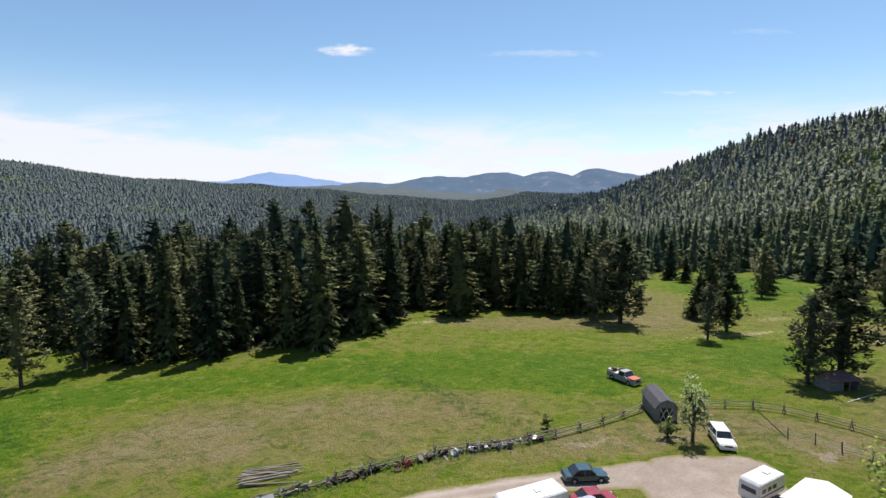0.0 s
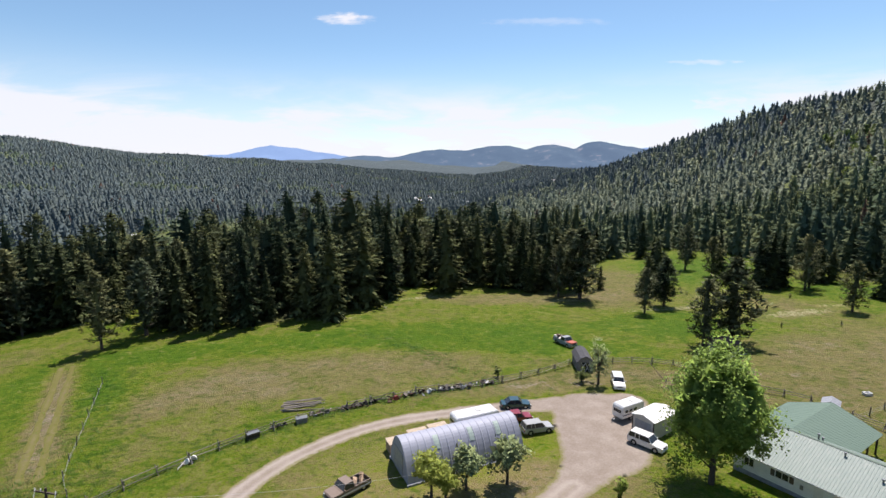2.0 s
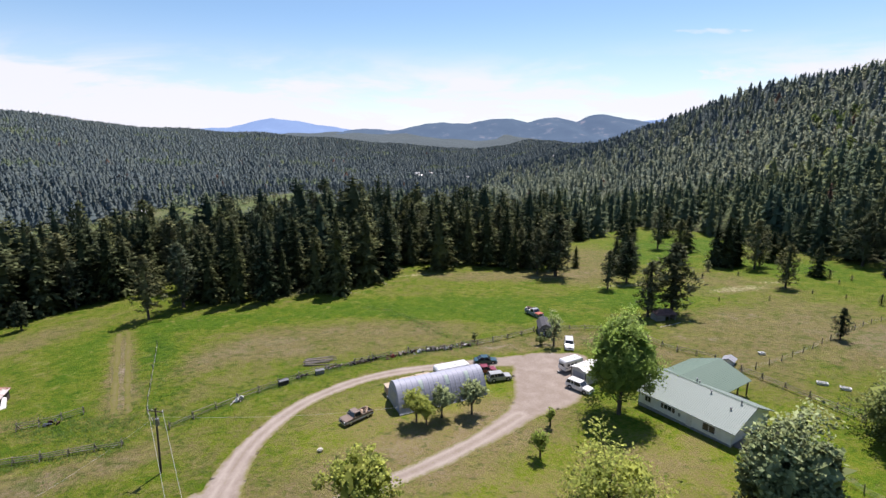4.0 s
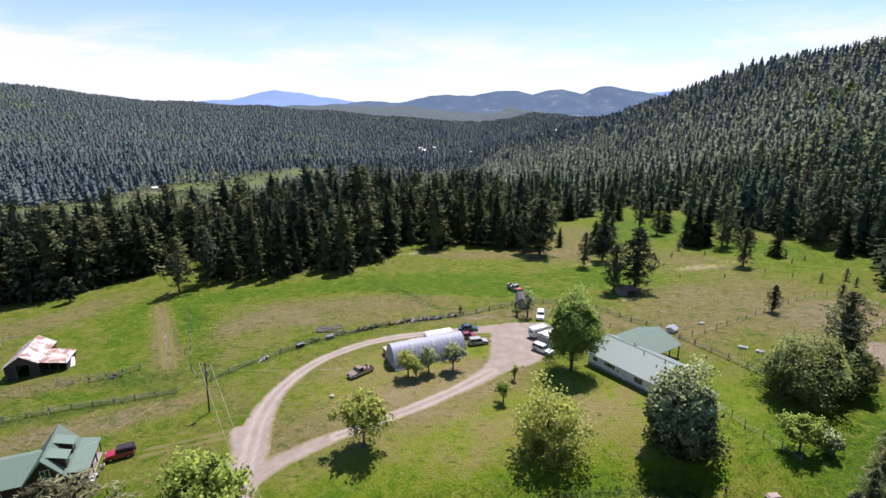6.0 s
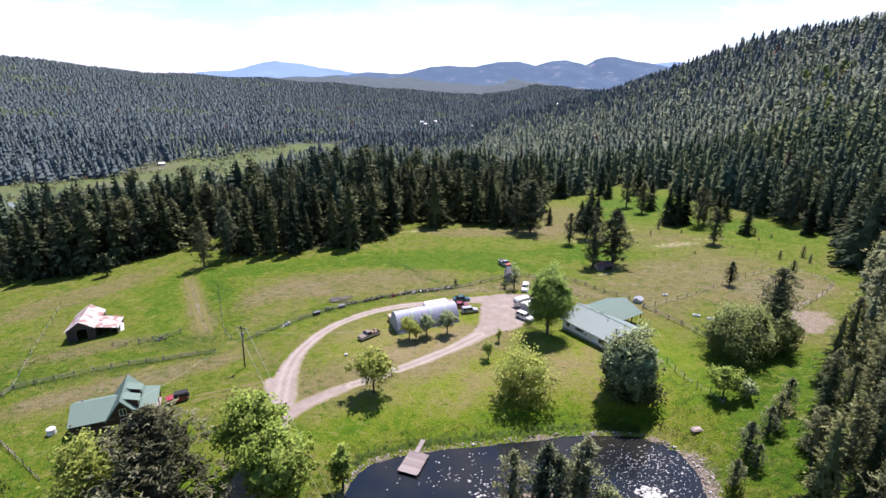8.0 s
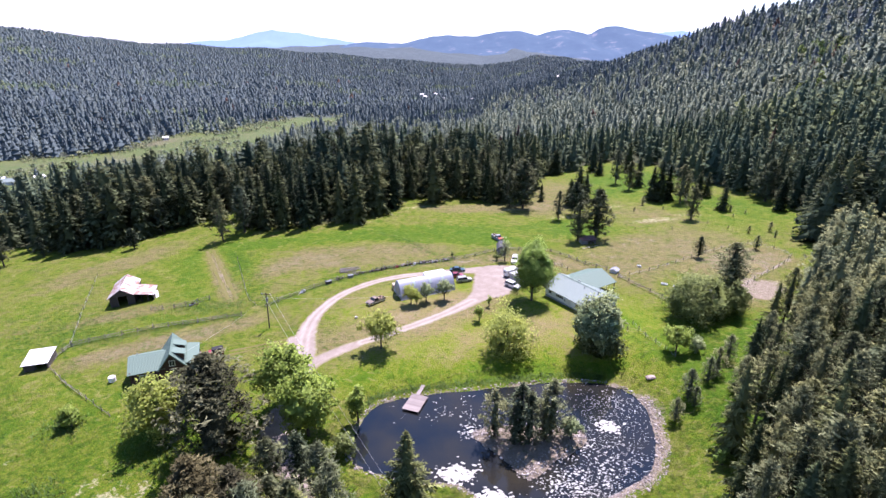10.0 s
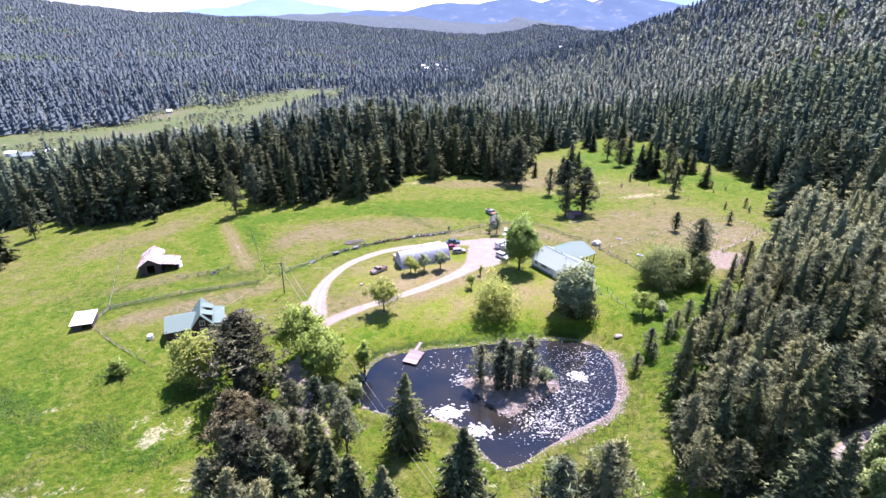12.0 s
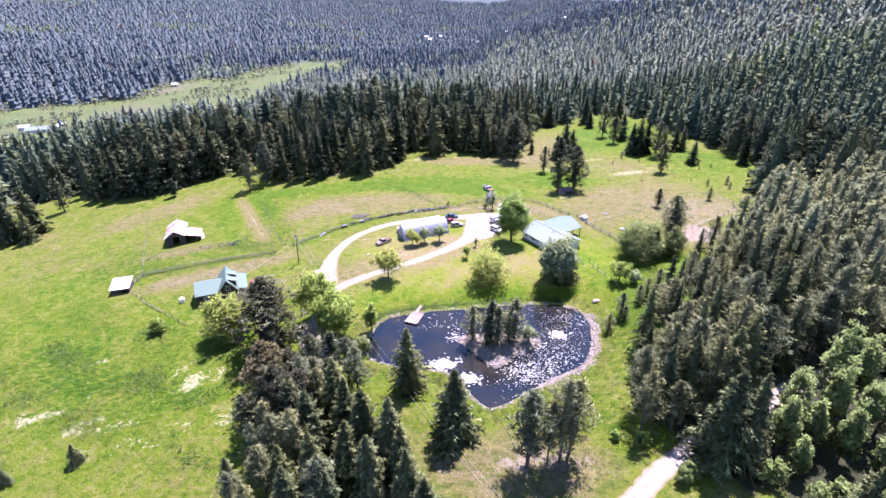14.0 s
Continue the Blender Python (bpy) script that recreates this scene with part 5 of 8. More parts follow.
broad("maple", -12.4, -20.5, 14, 12, M_MAPLE, 110, 80, 0.52, "large bright green maple over the drive", 0.12)
broad("maple", -40, -18.5, 11.5, 14.5, M_LIME, 120, 80, 0.52, "spreading yellow-green tree below the cabin", 0.05)
broad("pond_tree", -4.2, -16, 9, 5.2, M_MAPLE, 38, 45, 0.42, "slender green tree at the pond's edge", 0.08)
broad("willow", 74.0, 20.5, 11, 20, M_WILLOW, 150, 130, 0.4, "wide grey-green willow thicket", 0.0, depth=0.8, heart=1.2, up=0.7)
broad("willow", 83, 22, 9, 13, M_WILLOW, 56, 140, 0.4, "wide grey-green willow thicket", 0.0)
broad("apple_tree", 63.3, 4.5, 6.8, 7.4, M_MAPLE, 46, 48, 0.38, "small bright green tree at the fence corner", 0.12)
broad("shrub", 67.5, 4, 4.2, 5, M_SILVER, 30, 36, 0.34, "pale green shrub at the fence corner", 0.05)
for x, y, h, m in ((2.4, 28.8, 6.2, M_LIME), (6.4, 30.2, 5.9, M_SILVER), (11.3, 31.2, 6.4, M_SILVER), (4.0, 28.2, 4.4, M_LIME)):
    broad("fruit_tree", x, y, h, h * 0.92, m, 40, 40, 0.32, "young round fruit tree beside the arched shed", 0.25)
broad("sapling", 20.3, 19.2, 4.6, 3.6, M_MAPLE, 26, 30, 0.28, "thin young tree on the lawn", 0.2)
broad("sapling", 23.3, 27.2, 4.0, 1.8, M_MAPLE, 16, 24, 0.25, "thin young tree on the lawn", 0.15)
broad("shed_tree", 30.4, 59.5, 8.6, 4.6, M_SILVER, 56, 20, 0.3, "thin pale tree beside the dark shed", 0.12, heart=0.2, up=1.0)
broad("shrub", 27.8, 60.5, 2.6, 3.4, M_WILLOW, 16, 24, 0.3, "grey twiggy shrub beside the dark shed", 0.0)
broad("round_bush", -59.5, -16.5, 4.8, 5.6, M_MAPLE, 34, 44, 0.36, "round bright green bush in the field", 0.0)
broad("shrub", -5.2, -24, 4.2, 6.2, M_WILLOW, 34, 36, 0.34, "brownish willow shrub on the pond bank", 0.0)
broad("shrub", 35.2, -19.8, 5.2, 5.2, M_SILVER, 34, 44, 0.32, "pale green shrub on the pond's islet", 0.0)
broad("shrub", 13.5, 63.5, 2.4, 2.2, M_WILLOW, 10, 20, 0.28, "small bare-looking shrub at the fence", 0.0)
for x, y, h in ((62, -38, 4), (52, -53, 3.2), (47.5, -52, 2.2), (58, -28, 3.2), (63, -22, 3), (72, -13, 3.4)):
    broad("shrub", x, y, h, h * 1.1, M_POPLAR, 26, 34, 0.36, "leafy green shrub at the forest's edge", 0.0)

for x, y, h in ((63.3, -57.6, 22), (68.2, -56.4, 20.5), (61.9, -44.8, 20), (57.3, -46, 18), (69.4, -44.4, 21), (73.8, -41.4, 22)):
    spruce(x, y, h, fat=1.0, label="large spruce beside the forest road", group="near wood conifers")
for x, y, h in ((53.8, -43.6, 15), (65.8, -45.8, 19), (78, -38.4, 20), (59.6, -41, 18), (64, -40.6, 19)):
    pine(x, y, h, fat=1.15, label="tall pine beside the forest road", group="near wood conifers")
for x, y, h, w in ((88, -45.6, 24, 0.34), (79, -49.9, 17, 0.4), (75.5, -54.3, 14, 0.44), (80.5, -54.2, 13, 0.46), (84.9, -56.6, 14, 0.46), (85.6, -50.5, 19, 0.36), (94, -44.5, 20, 0.36), (90.5, -52, 16, 0.4), (75.8, -59.2, 9, 0.55), (89, -60, 12, 0.46), (95, -51, 17, 0.4)):
    broad("larch", x, y, h, h * w, M_LARCH, 100, 44, 0.4, "slender pale green larch in the near wood", 0.05, taper=0.9, heart=1.0)
for x, y, h in ((80.1, -64.3, 5), (71.1, -60.9, 5.5), (56.6, -61.2, 3.6), (60, -58.4, 3.2), (58.2, -59.9, 3), (85, -66, 6), (76, -65, 4.6)):
    broad("shrub", x, y, h, h * 1.1, M_LARCH, 30, 40, 0.34, "grey-green bushy shrub beside the forest road", 0.0)

# ---- the woods ----
far_meadow = lambda a, b: far_fields(a, b) < 0.4


def scatter(n, x0, x1, y0, y1, space, ok):
    """Random places, at least space apart."""
    cell, got, cells = space, [], {}
    xs, ys = rng.uniform(x0, x1, n), rng.uniform(y0, y1, n)
    good = ok(xs, ys)
    for x, y in zip(xs[good], ys[good]):
        i, j = int(x // cell), int(y // cell)
        if any(math.hypot(x - p[0], y - p[1]) < space for a in (-1, 0, 1) for b in (-1, 0, 1) for p in cells.get((i + a, j + b), ())):
            continue
        cells.setdefault((i, j), []).append((x, y))
        got.append((x, y))
    return np.array(got)


def clear_of(xs, ys, gap):
    ok = np.ones(len(xs), bool)
    for tx, ty in taken:
        ok &= np.hypot(xs - tx, ys - ty) > gap
    return ok


ROAD_IN = np.array(ROAD_IN_PTS, float)


def wood_ok(xs, ys):
    d = signed(xs, ys, OPEN)
    return (d > 0.6) & clear_of(xs, ys, 3.0) & (seg_dist(xs, ys, ROAD_IN, False) > 4.2) & ~((xs < 72) & (ys < -50)) & ~((xs < 108) & (ys > -72) & (ys < -51.5 + 0.58 * (xs - 65.5)))


def forest(name, pts, kinds, lo, hi, label, mat, up=0.5, out=0.85):
    """All the far trees of one wood as one object."""
    V, T, S = [], [], []
    z = sheet_height(pts[:, 0], pts[:, 1])
    pick = rng.integers(0, len(kinds), len(pts))
    for k, (H, tri) in enumerate(kinds):
        sel = np.where(pick == k)[0]
        if not len(sel):
            continue
        h = rng.uniform(lo, hi, len(sel)) * (0.62 + 0.5 * rng.random(len(sel)) ** 0.7)
        # the tallest timber stands on the deep soil above the valley floor
        h = h * np.where((pts[sel, 0] < 40) & (pts[sel, 1] > np.where(pts[sel, 0] < -60, 135, 230)) & (pts[sel, 1] < 720) & (np.min(kinds[0][1][..., 2]) > -1) & (hi > 15), 1.28, 1.0)
        a = rng.uniform(0, 6.28, len(sel))
        s = h / H
        fat = s * rng.uniform(0.85, 1.2, len(sel))
        c, sn = np.cos(a) * fat, np.sin(a) * fat
        x = tri[None, :, :, 0] * c[:, None, None] - tri[None, :, :, 1] * sn[:, None, None] + pts[sel, 0][:, None, None]
        y = tri[None, :, :, 0] * sn[:, None, None] + tri[None, :, :, 1] * c[:, None, None] + pts[sel, 1][:, None, None]
        zz = tri[None, :, :, 2] * s[:, None, None] + z[sel][:, None, None] - 0.3
        V.append(np.stack([x, y, zz], axis=-1).reshape(-1, 3))
        T.append(np.repeat(rng.random(len(sel)) ** 1.6, tri.shape[0] * 3))
        sn0 = soft_normals(tri, up, out, 0.14).reshape(1, -1, 3)
        ca, sa = np.cos(a)[:, None], np.sin(a)[:, None]
        S.append(np.stack([sn0[..., 0] * ca - sn0[..., 1] * sa, sn0[..., 0] * sa + sn0[..., 1] * ca, np.broadcast_to(sn0[..., 2], (len(sel), sn0.shape[1]))], axis=-1).reshape(-1, 3))
    ob = new(name, soup_mesh(name, np.concatenate(V), 3, mat, {"tint": np.concatenate(T), "soft": np.concatenate(S)}))
    tagged(ob, label, "forest", kind="stuff")


MID = [(H, spruce_tris(rng, H, R, int(H * 1.15), 7, 2, power=0.6, wide=2.0)) for H, R in ((18, 4.4), (21, 4.7), (15, 4.3), (20, 4.0))]
MIDHILL = [(H, spruce_tris(rng, H, R, 11, 5, 1, power=0.58, wide=3.0)) for H, R in ((18, 4.2), (21, 4.4), (15, 4.2), (19, 3.7))]
HILL = [(H, spruce_tris(rng, H, R, 9, 7, 0, power=0.55, wide=4.2)) for H, R in ((18, 5.8), (21, 6.0), (15, 5.7), (19, 5.2))]
HILLTOP = [(H, np.concatenate([spruce_tris(rng, H, R, 6, 6, 0, power=0.5, wide=5.0, core=False), core_tris(rng, H, R, 0.05, 3, 5, 0.7)])) for H, R in ((18, 6.2), (21, 6.4), (15, 6.0))]
WOODPINE = [(H, pine_tris(rng, H, R, 100, 9, 0.12, 0.78, 0.2)) for H, R in ((17, 2.6), (20, 2.9), (15, 2.5))] + MID[:2]
MIXED = [(H, spruce_tris(rng, H, R, int(H * 1.1), 7, 2, power=p, wide=2.0)) for H, R, p in ((18, 5.0, 0.62), (22, 5.2, 0.6), (13, 4.4, 0.5), (20, 4.6, 0.7), (25, 5.0, 0.66))] + [(16, pine_tris(rng, 16, 3.1, 90, 9, 0.12, 0.85, 0.22))]
TINY = [(H, cone_tris(rng, H, R, 4, 5)) for H, R in ((18, 5.4), (21, 5.6), (16, 5.4))]
BUSH = [(3.0, leaf_tris(rng, 3.0, 4.5, 6, 4, 1.3, 0.0)[0][:, :3]), (4.0, leaf_tris(rng, 4.0, 4.6, 6, 4, 1.3, 0.0)[0][:, :3])]
BIRCH = [(13.0, leaf_tris(rng, 13.0, 7.5, 26, 9, 1.5, 0.1)[0][:, :3]), (11.0, leaf_tris(rng, 11.0, 6.8, 24, 9, 1.5, 0.1)[0][:, :3])]

# wood edge and the near wood: trees of their own
near = scatter(9000, -150, 70, 60, 175, 6.2, wood_ok)
d_near = signed(near[:, 0], near[:, 1], OPEN)
order = np.argsort(d_near)
front = near[order[:110]]
for x, y in front:
    dd = float(rng.random())
    if dd < 0.7:
        spruce(x, y, rng.uniform(14, 25), fat=rng.uniform(1.0, 1.45), label="dark spruce at the forest's edge", group="forest edge conifers")
    else:
        pine(x, y, rng.uniform(13, 22), fat=rng.uniform(1.1, 1.5), label="grey-green pine at the forest's edge", group="forest edge conifers")
right = scatter(9000, 48, 165, -85, 60, 4.3, wood_ok)
dist = np.hypot(right[:, 0] - 20, right[:, 1] + 110)
order_r = np.argsort(dist)
for x, y in right[order_r[:180]]:
    # the wood's margin is young
    grown = 0.74 + 0.26 * min(1.0, float(signed(np.array([x]), np.array([y]), OPEN)[0]) / 10)
    if rng.random() < 0.4:
        spruce(x, y, grown * rng.uniform(13, 24), fat=rng.uniform(0.75, 1.05), label="dark spruce in the near wood", group="near wood conifers")
    else:
        pine(x, y, grown * rng.uniform(13, 21), fat=rng.uniform(0.9, 1.25), label="grey-green pine in the near wood", group="near wood conifers")
rest = np.concatenate([near[order[110:]], right[order_r[180:]]])
wide = scatter(16000, -330, 330, -150, 330, 6.2, lambda a, b: wood_ok(a, b) & ~((a > -150) & (a < 70) & (b > 60) & (b < 175)) & ~((a > 48) & (a < 165) & (b > -85) & (b < 60)) & far_meadow(a, b) & (b > -40 - (a < 0) * -60))
back = scatter(1500, 62, 200, -190, -86, 6.5, wood_ok)
rest = np.concatenate([rest, wide])
r_d = np.hypot(rest[:, 0], rest[:, 1] - 60)
sunny = (rest[:, 0] > 45) & (rest[:, 1] < 62)
forest("forest", rest[(r_d < 190) & sunny], WOODPINE, 14, 23, "grey-green pine wood covering the slope beside the pond", M_WOOD, 0.9)
forest("forest", rest[(r_d < 190) & ~sunny], MIXED, 20, 31, "dark green conifer forest round the pastures", M_SHADEWOOD, 0.35)
forest("forest", back, MIDHILL, 15, 22, "pine wood on the slope below the forest road", M_WOOD, 0.9)
seen = (r_d < 330) & (rest[:, 1] > 60)
forest("forest", rest[(r_d >= 190) & seen], MIDHILL, 17, 27, "dark green conifer forest beyond the pastures", M_FOREST, 0.7, 0.7)
forest("forest", rest[(r_d >= 190) & ~seen], HILL, 17, 27, "dark green conifer forest beyond the pastures", M_FOREST, 0.7, 0.7)
hill = scatter(26000, 60, 640, 330, 1150, 7.2, lambda a, b: (a < 0.98 * b + 140))
hill2 = scatter(16000, 330, 640, -150, 330, 6.6, lambda a, b: b > -150)
valley = scatter(15000, -330, 60, 330, 700, 6.6, far_meadow)
hill = hill[far_meadow(hill[:, 0], hill[:, 1])]
hill_all = np.concatenate([hill, hill2, valley])
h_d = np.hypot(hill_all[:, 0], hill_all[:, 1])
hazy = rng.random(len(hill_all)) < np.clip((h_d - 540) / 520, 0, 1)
forest("hill_forest", hill_all[~hazy & (h_d < 520)], HILL, 14, 23, "conifer forest covering the hillside", M_HAZYHILL, 1.0, 0.6)
forest("hill_forest", hill_all[~hazy & (h_d >= 520)], HILLTOP, 13, 21, "conifer forest high on the hillside", M_HAZYHILL, 1.0, 0.5)
forest("valley_forest", hill_all[hazy], TINY, 13, 20, "hazy conifer forest on the valley floor", M_HAZYFOREST, 1.0, 0.45)
left = scatter(120000, -1900, 500, 330, 2300, 7.1, lambda a, b: far_meadow(a, b) & ~((a > -330) & (b < 700)) & ~((a > 60) & (b < 1150)) & (a > -1.05 * b - 330) & (a < 0.6 * b))
FLECK = [(H, cone_tris(rng, H, R, 3, 4)) for H, R in ((18, 8.4), (21, 8.8), (15, 8.0))]
stand = np.sin(left[:, 0] / 61 + 2 * np.sin(left[:, 1] / 97)) + np.sin(left[:, 1] / 43 + left[:, 0] / 150) + np.sin((left[:, 0] - left[:, 1]) / 29) + rng.normal(size=len(left)) * 0.5
leafy_stand = (stand > 1.5) & (left[:, 1] - 0.4 * left[:, 0] > 760)
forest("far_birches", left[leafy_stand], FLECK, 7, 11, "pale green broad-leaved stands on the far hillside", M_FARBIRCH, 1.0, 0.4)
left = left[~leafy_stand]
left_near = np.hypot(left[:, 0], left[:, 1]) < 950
forest("far_forest", left[left_near], TINY, 12, 18, "hazy conifer forest on the far side of the valley", M_HAZYFOREST, 1.0, 0.45)
forest("far_forest", left[~left_near], FLECK, 9, 14, "hazy conifer forest on the hill beyond the valley", M_HAZYFOREST, 1.0, 0.4)
birch = np.concatenate([np.array(c) + rng.normal(size=(k, 2)) * (11, 16) for c, k in (((385, 470), 14), ((352, 415), 14), ((330, 380), 12), ((400, 505), 10), ((272, 290), 6))])
forest("hill_birches", birch, BIRCH, 11, 16, "bright green broad-leaved trees in a gully of the hillside", M_BIRCH, 0.7)
rim = scatter(9000, -560, -120, 240, 880, 3.2, lambda a, b: (np.abs(signed(a, b, VALLEY)) < 20) & (np.sin(a / 31 + 1) + np.sin(b / 23) + np.sin((a + b) / 13) > -0.8) | ((signed(a, b, VALLEY) < -2) & (np.sin(a / 17) + np.sin(b / 29 + 2) + np.sin((a - b) / 11) > 0.75)))
forest("valley_shrubs", rim, BUSH, 3, 7, "pale grey-green shrubs round the valley fields", M_SHRUBS, 0.9)

# ---- building blocks ----
def box(x0, x1, y0, y1, z0, z1):
    v = [(x0, y0, z0), (x1, y0, z0), (x1, y1, z0), (x0, y1, z0), (x0, y0, z1), (x1, y0, z1), (x1, y1, z1), (x0, y1, z1)]
    return v, [(3, 2, 1, 0), (4, 5, 6, 7), (0, 1, 5, 4), (1, 2, 6, 5), (2, 3, 7, 6), (3, 0, 4, 7)]


def prism(outline, y0, y1):
    """An outline in x and z, drawn out along y."""
    n = len(outline)
    v = [(x, y0, z) for x, z in outline] + [(x, y1, z) for x, z in outline]
    f = [tuple(range(n)), tuple(range(2 * n - 1, n - 1, -1))] + [(i, i + n, (i + 1) % n + n, (i + 1) % n) for i in range(n)]
    return v, f


def turned(geo, m):
    return [tuple(m @ Vector(p)) for p in geo[0]], geo[1]


def rod(a, b, r0, r1=None, sides=8):
    a, b = Vector(a), Vector(b)
    r1 = r0 if r1 is None else r1
    q = (b - a).to_track_quat("Z", "Y").to_matrix()
    v, f = [], []
    for p, r in ((a, r0), (b, r1)):
        v += [tuple(p + q @ Vector((math.cos(t) * r, math.sin(t) * r, 0))) for t in (2 * math.pi * k / sides for k in range(sides))]
    f = [(k, (k + 1) % sides, (k + 1) % sides + sides, k + sides) for k in range(sides)]
    return v, f + [tuple(range(sides))[::-1], tuple(range(sides, 2 * sides))]


def join(*geos):
    v, f = [], []
    for g in geos:
        n = len(v)
        v += list(g[0])
        f += [tuple(i + n for i in q) for q in g[1]]
    return v, f


def slab(a, b, c, d, thick):
    """A flat sheet with its four corners on top, going thick metres down."""
    top = [Vector(p) for p in (a, b, c, d)]
    n = (top[1] - top[0]).cross(top[3] - top[0]).normalized()
    if n.z < 0:
        n = -n
    v = [tuple(p) for p in top] + [tuple(p - n * thick) for p in top]
    return v, [(0, 1, 2, 3), (7, 6, 5, 4), (0, 4, 5, 1), (1, 5, 6, 2), (2, 6, 7, 3), (3, 7, 4, 0)]


def mesh(name, geo, material, bevel=0.0, smooth=False):
    me = bpy.data.meshes.new(name)
    bm = bmesh.new()
    vs = [bm.verts.new(p) for p in geo[0]]
    for q in geo[1]:
        try:
            bm.faces.new([vs[i] for i in q])
        except ValueError:
            pass
    bmesh.ops.recalc_face_normals(bm, faces=bm.faces[:])
    if bevel:
        sharp = [e for e in bm.edges if e.is_manifold and e.calc_face_angle(0) > 0.35]
        bmesh.ops.bevel(bm, geom=sharp, offset=bevel, segments=2, affect="EDGES", clamp_overlap=True)
    bm.to_mesh(me)
    bm.free()
    if smooth:
        me.polygons.foreach_set("use_smooth", np.ones(len(me.polygons), bool))
    me.materials.append(material)
    return me


def part(name, geo, material, parent, label="", bevel=0.0, smooth=False, at=None):
    o = new(name, geo if isinstance(geo, bpy.types.Mesh) else mesh(name, geo, material, bevel, smooth))
    o.parent = parent
    if at is not None:
        o.matrix_basis = at
    if label:
        o["label"] = label
    return o


def thing(name, x, y, deg, label, category, group="", z=None, sink=0.0):
    e = new(name)
    e.matrix_basis = pose(x, y, (gz(x, y) if z is None else z) - sink, 0, 0, deg)
    return tagged(e, label, category, group)


def sheet_roof(parent, a, b, c, d, material, name="roof", gap=0.6, label="", thick=0.09, rib=0.02):
    """A sheet-metal roof pitch in one piece: a-b is the eave, d-c the ridge; raised seams run from eave to ridge."""
    a, b, c, d = (Vector(p) for p in (a, b, c, d))
    n = (b - a).cross(d - a).normalized()
    if n.z < 0:
        n = -n
    count = max(2, int((b - a).length / gap))
    prof = []
    w = 0.035 / (b - a).length
    for i in range(count + 1):
        s = min(max(i / count, 2 * w), 1 - 2 * w)
        prof += [(s - 1.7 * w, 0), (s - w, rib), (s + w, rib), (s + 1.7 * w, 0)]
    v, m = [], len(prof)
    for p, q, drop in ((a, b, 0), (d, c, 0), (a, b, thick), (d, c, thick)):
        v += [tuple(p.lerp(q, s) + n * (h - drop if not drop else -drop)) for s, h in prof]
    f = [(i, i + 1, m + i + 1, m + i) for i in range(m - 1)] + [(2 * m + i, 3 * m + i, 3 * m + i + 1, 2 * m + i + 1) for i in range(m - 1)]
    f += [(i, 2 * m + i, 2 * m + i + 1, i + 1) for i in range(m - 1)] + [(m + i, m + i + 1, 3 * m + i + 1, 3 * m + i) for i in range(m - 1)]
    f += [(0, m, 3 * m, 2 * m), (m - 1, 3 * m - 1, 4 * m - 1, 2 * m - 1)]
    return part(name, (v, f), material, parent, label)


def window(parent, x0, x1, z0, z1, y, face=-1, trim=None, bars=1, shutters=False):
    """A window in a wall that faces -y (face -1) or +y: frame proud of the wall, pane set in, sill below."""
    trim = trim or M_TRIMWHITE
    w = part("window", join(box(x0 - 0.09, x1 + 0.09, min(y, y + face * 0.06), max(y, y + face * 0.06), z1, z1 + 0.09),
                            box(x0 - 0.09, x0, min(y, y + face * 0.06), max(y, y + face * 0.06), z0, z1),
                            box(x1, x1 + 0.09, min(y, y + face * 0.06), max(y, y + face * 0.06), z0, z1),
                            *[box(x0 + (x1 - x0) * k / (bars + 1) - 0.03, x0 + (x1 - x0) * k / (bars + 1) + 0.03, min(y, y + face * 0.05), max(y, y + face * 0.05), z0, z1) for k in range(1, bars + 1)]), trim, parent)
    part("pane", box(x0, x1, min(y + face * 0.004, y + face * 0.03), max(y + face * 0.004, y + face * 0.03), z0, z1), M_GLASS, w)
    part("sill", box(x0 - 0.14, x1 + 0.14, min(y, y + face * 0.12), max(y, y + face * 0.12), z0 - 0.08, z0), trim, w)
    if shutters:
        for s0, s1 in ((x0 - 0.55, x0 - 0.1), (x1 + 0.1, x1 + 0.55)):
            part("shutter", box(s0, s1, min(y, y + face * 0.05), max(y, y + face * 0.05), z0 - 0.05, z1 + 0.05), M_TRIMBROWN, w, "dark brown shutter")
    return w


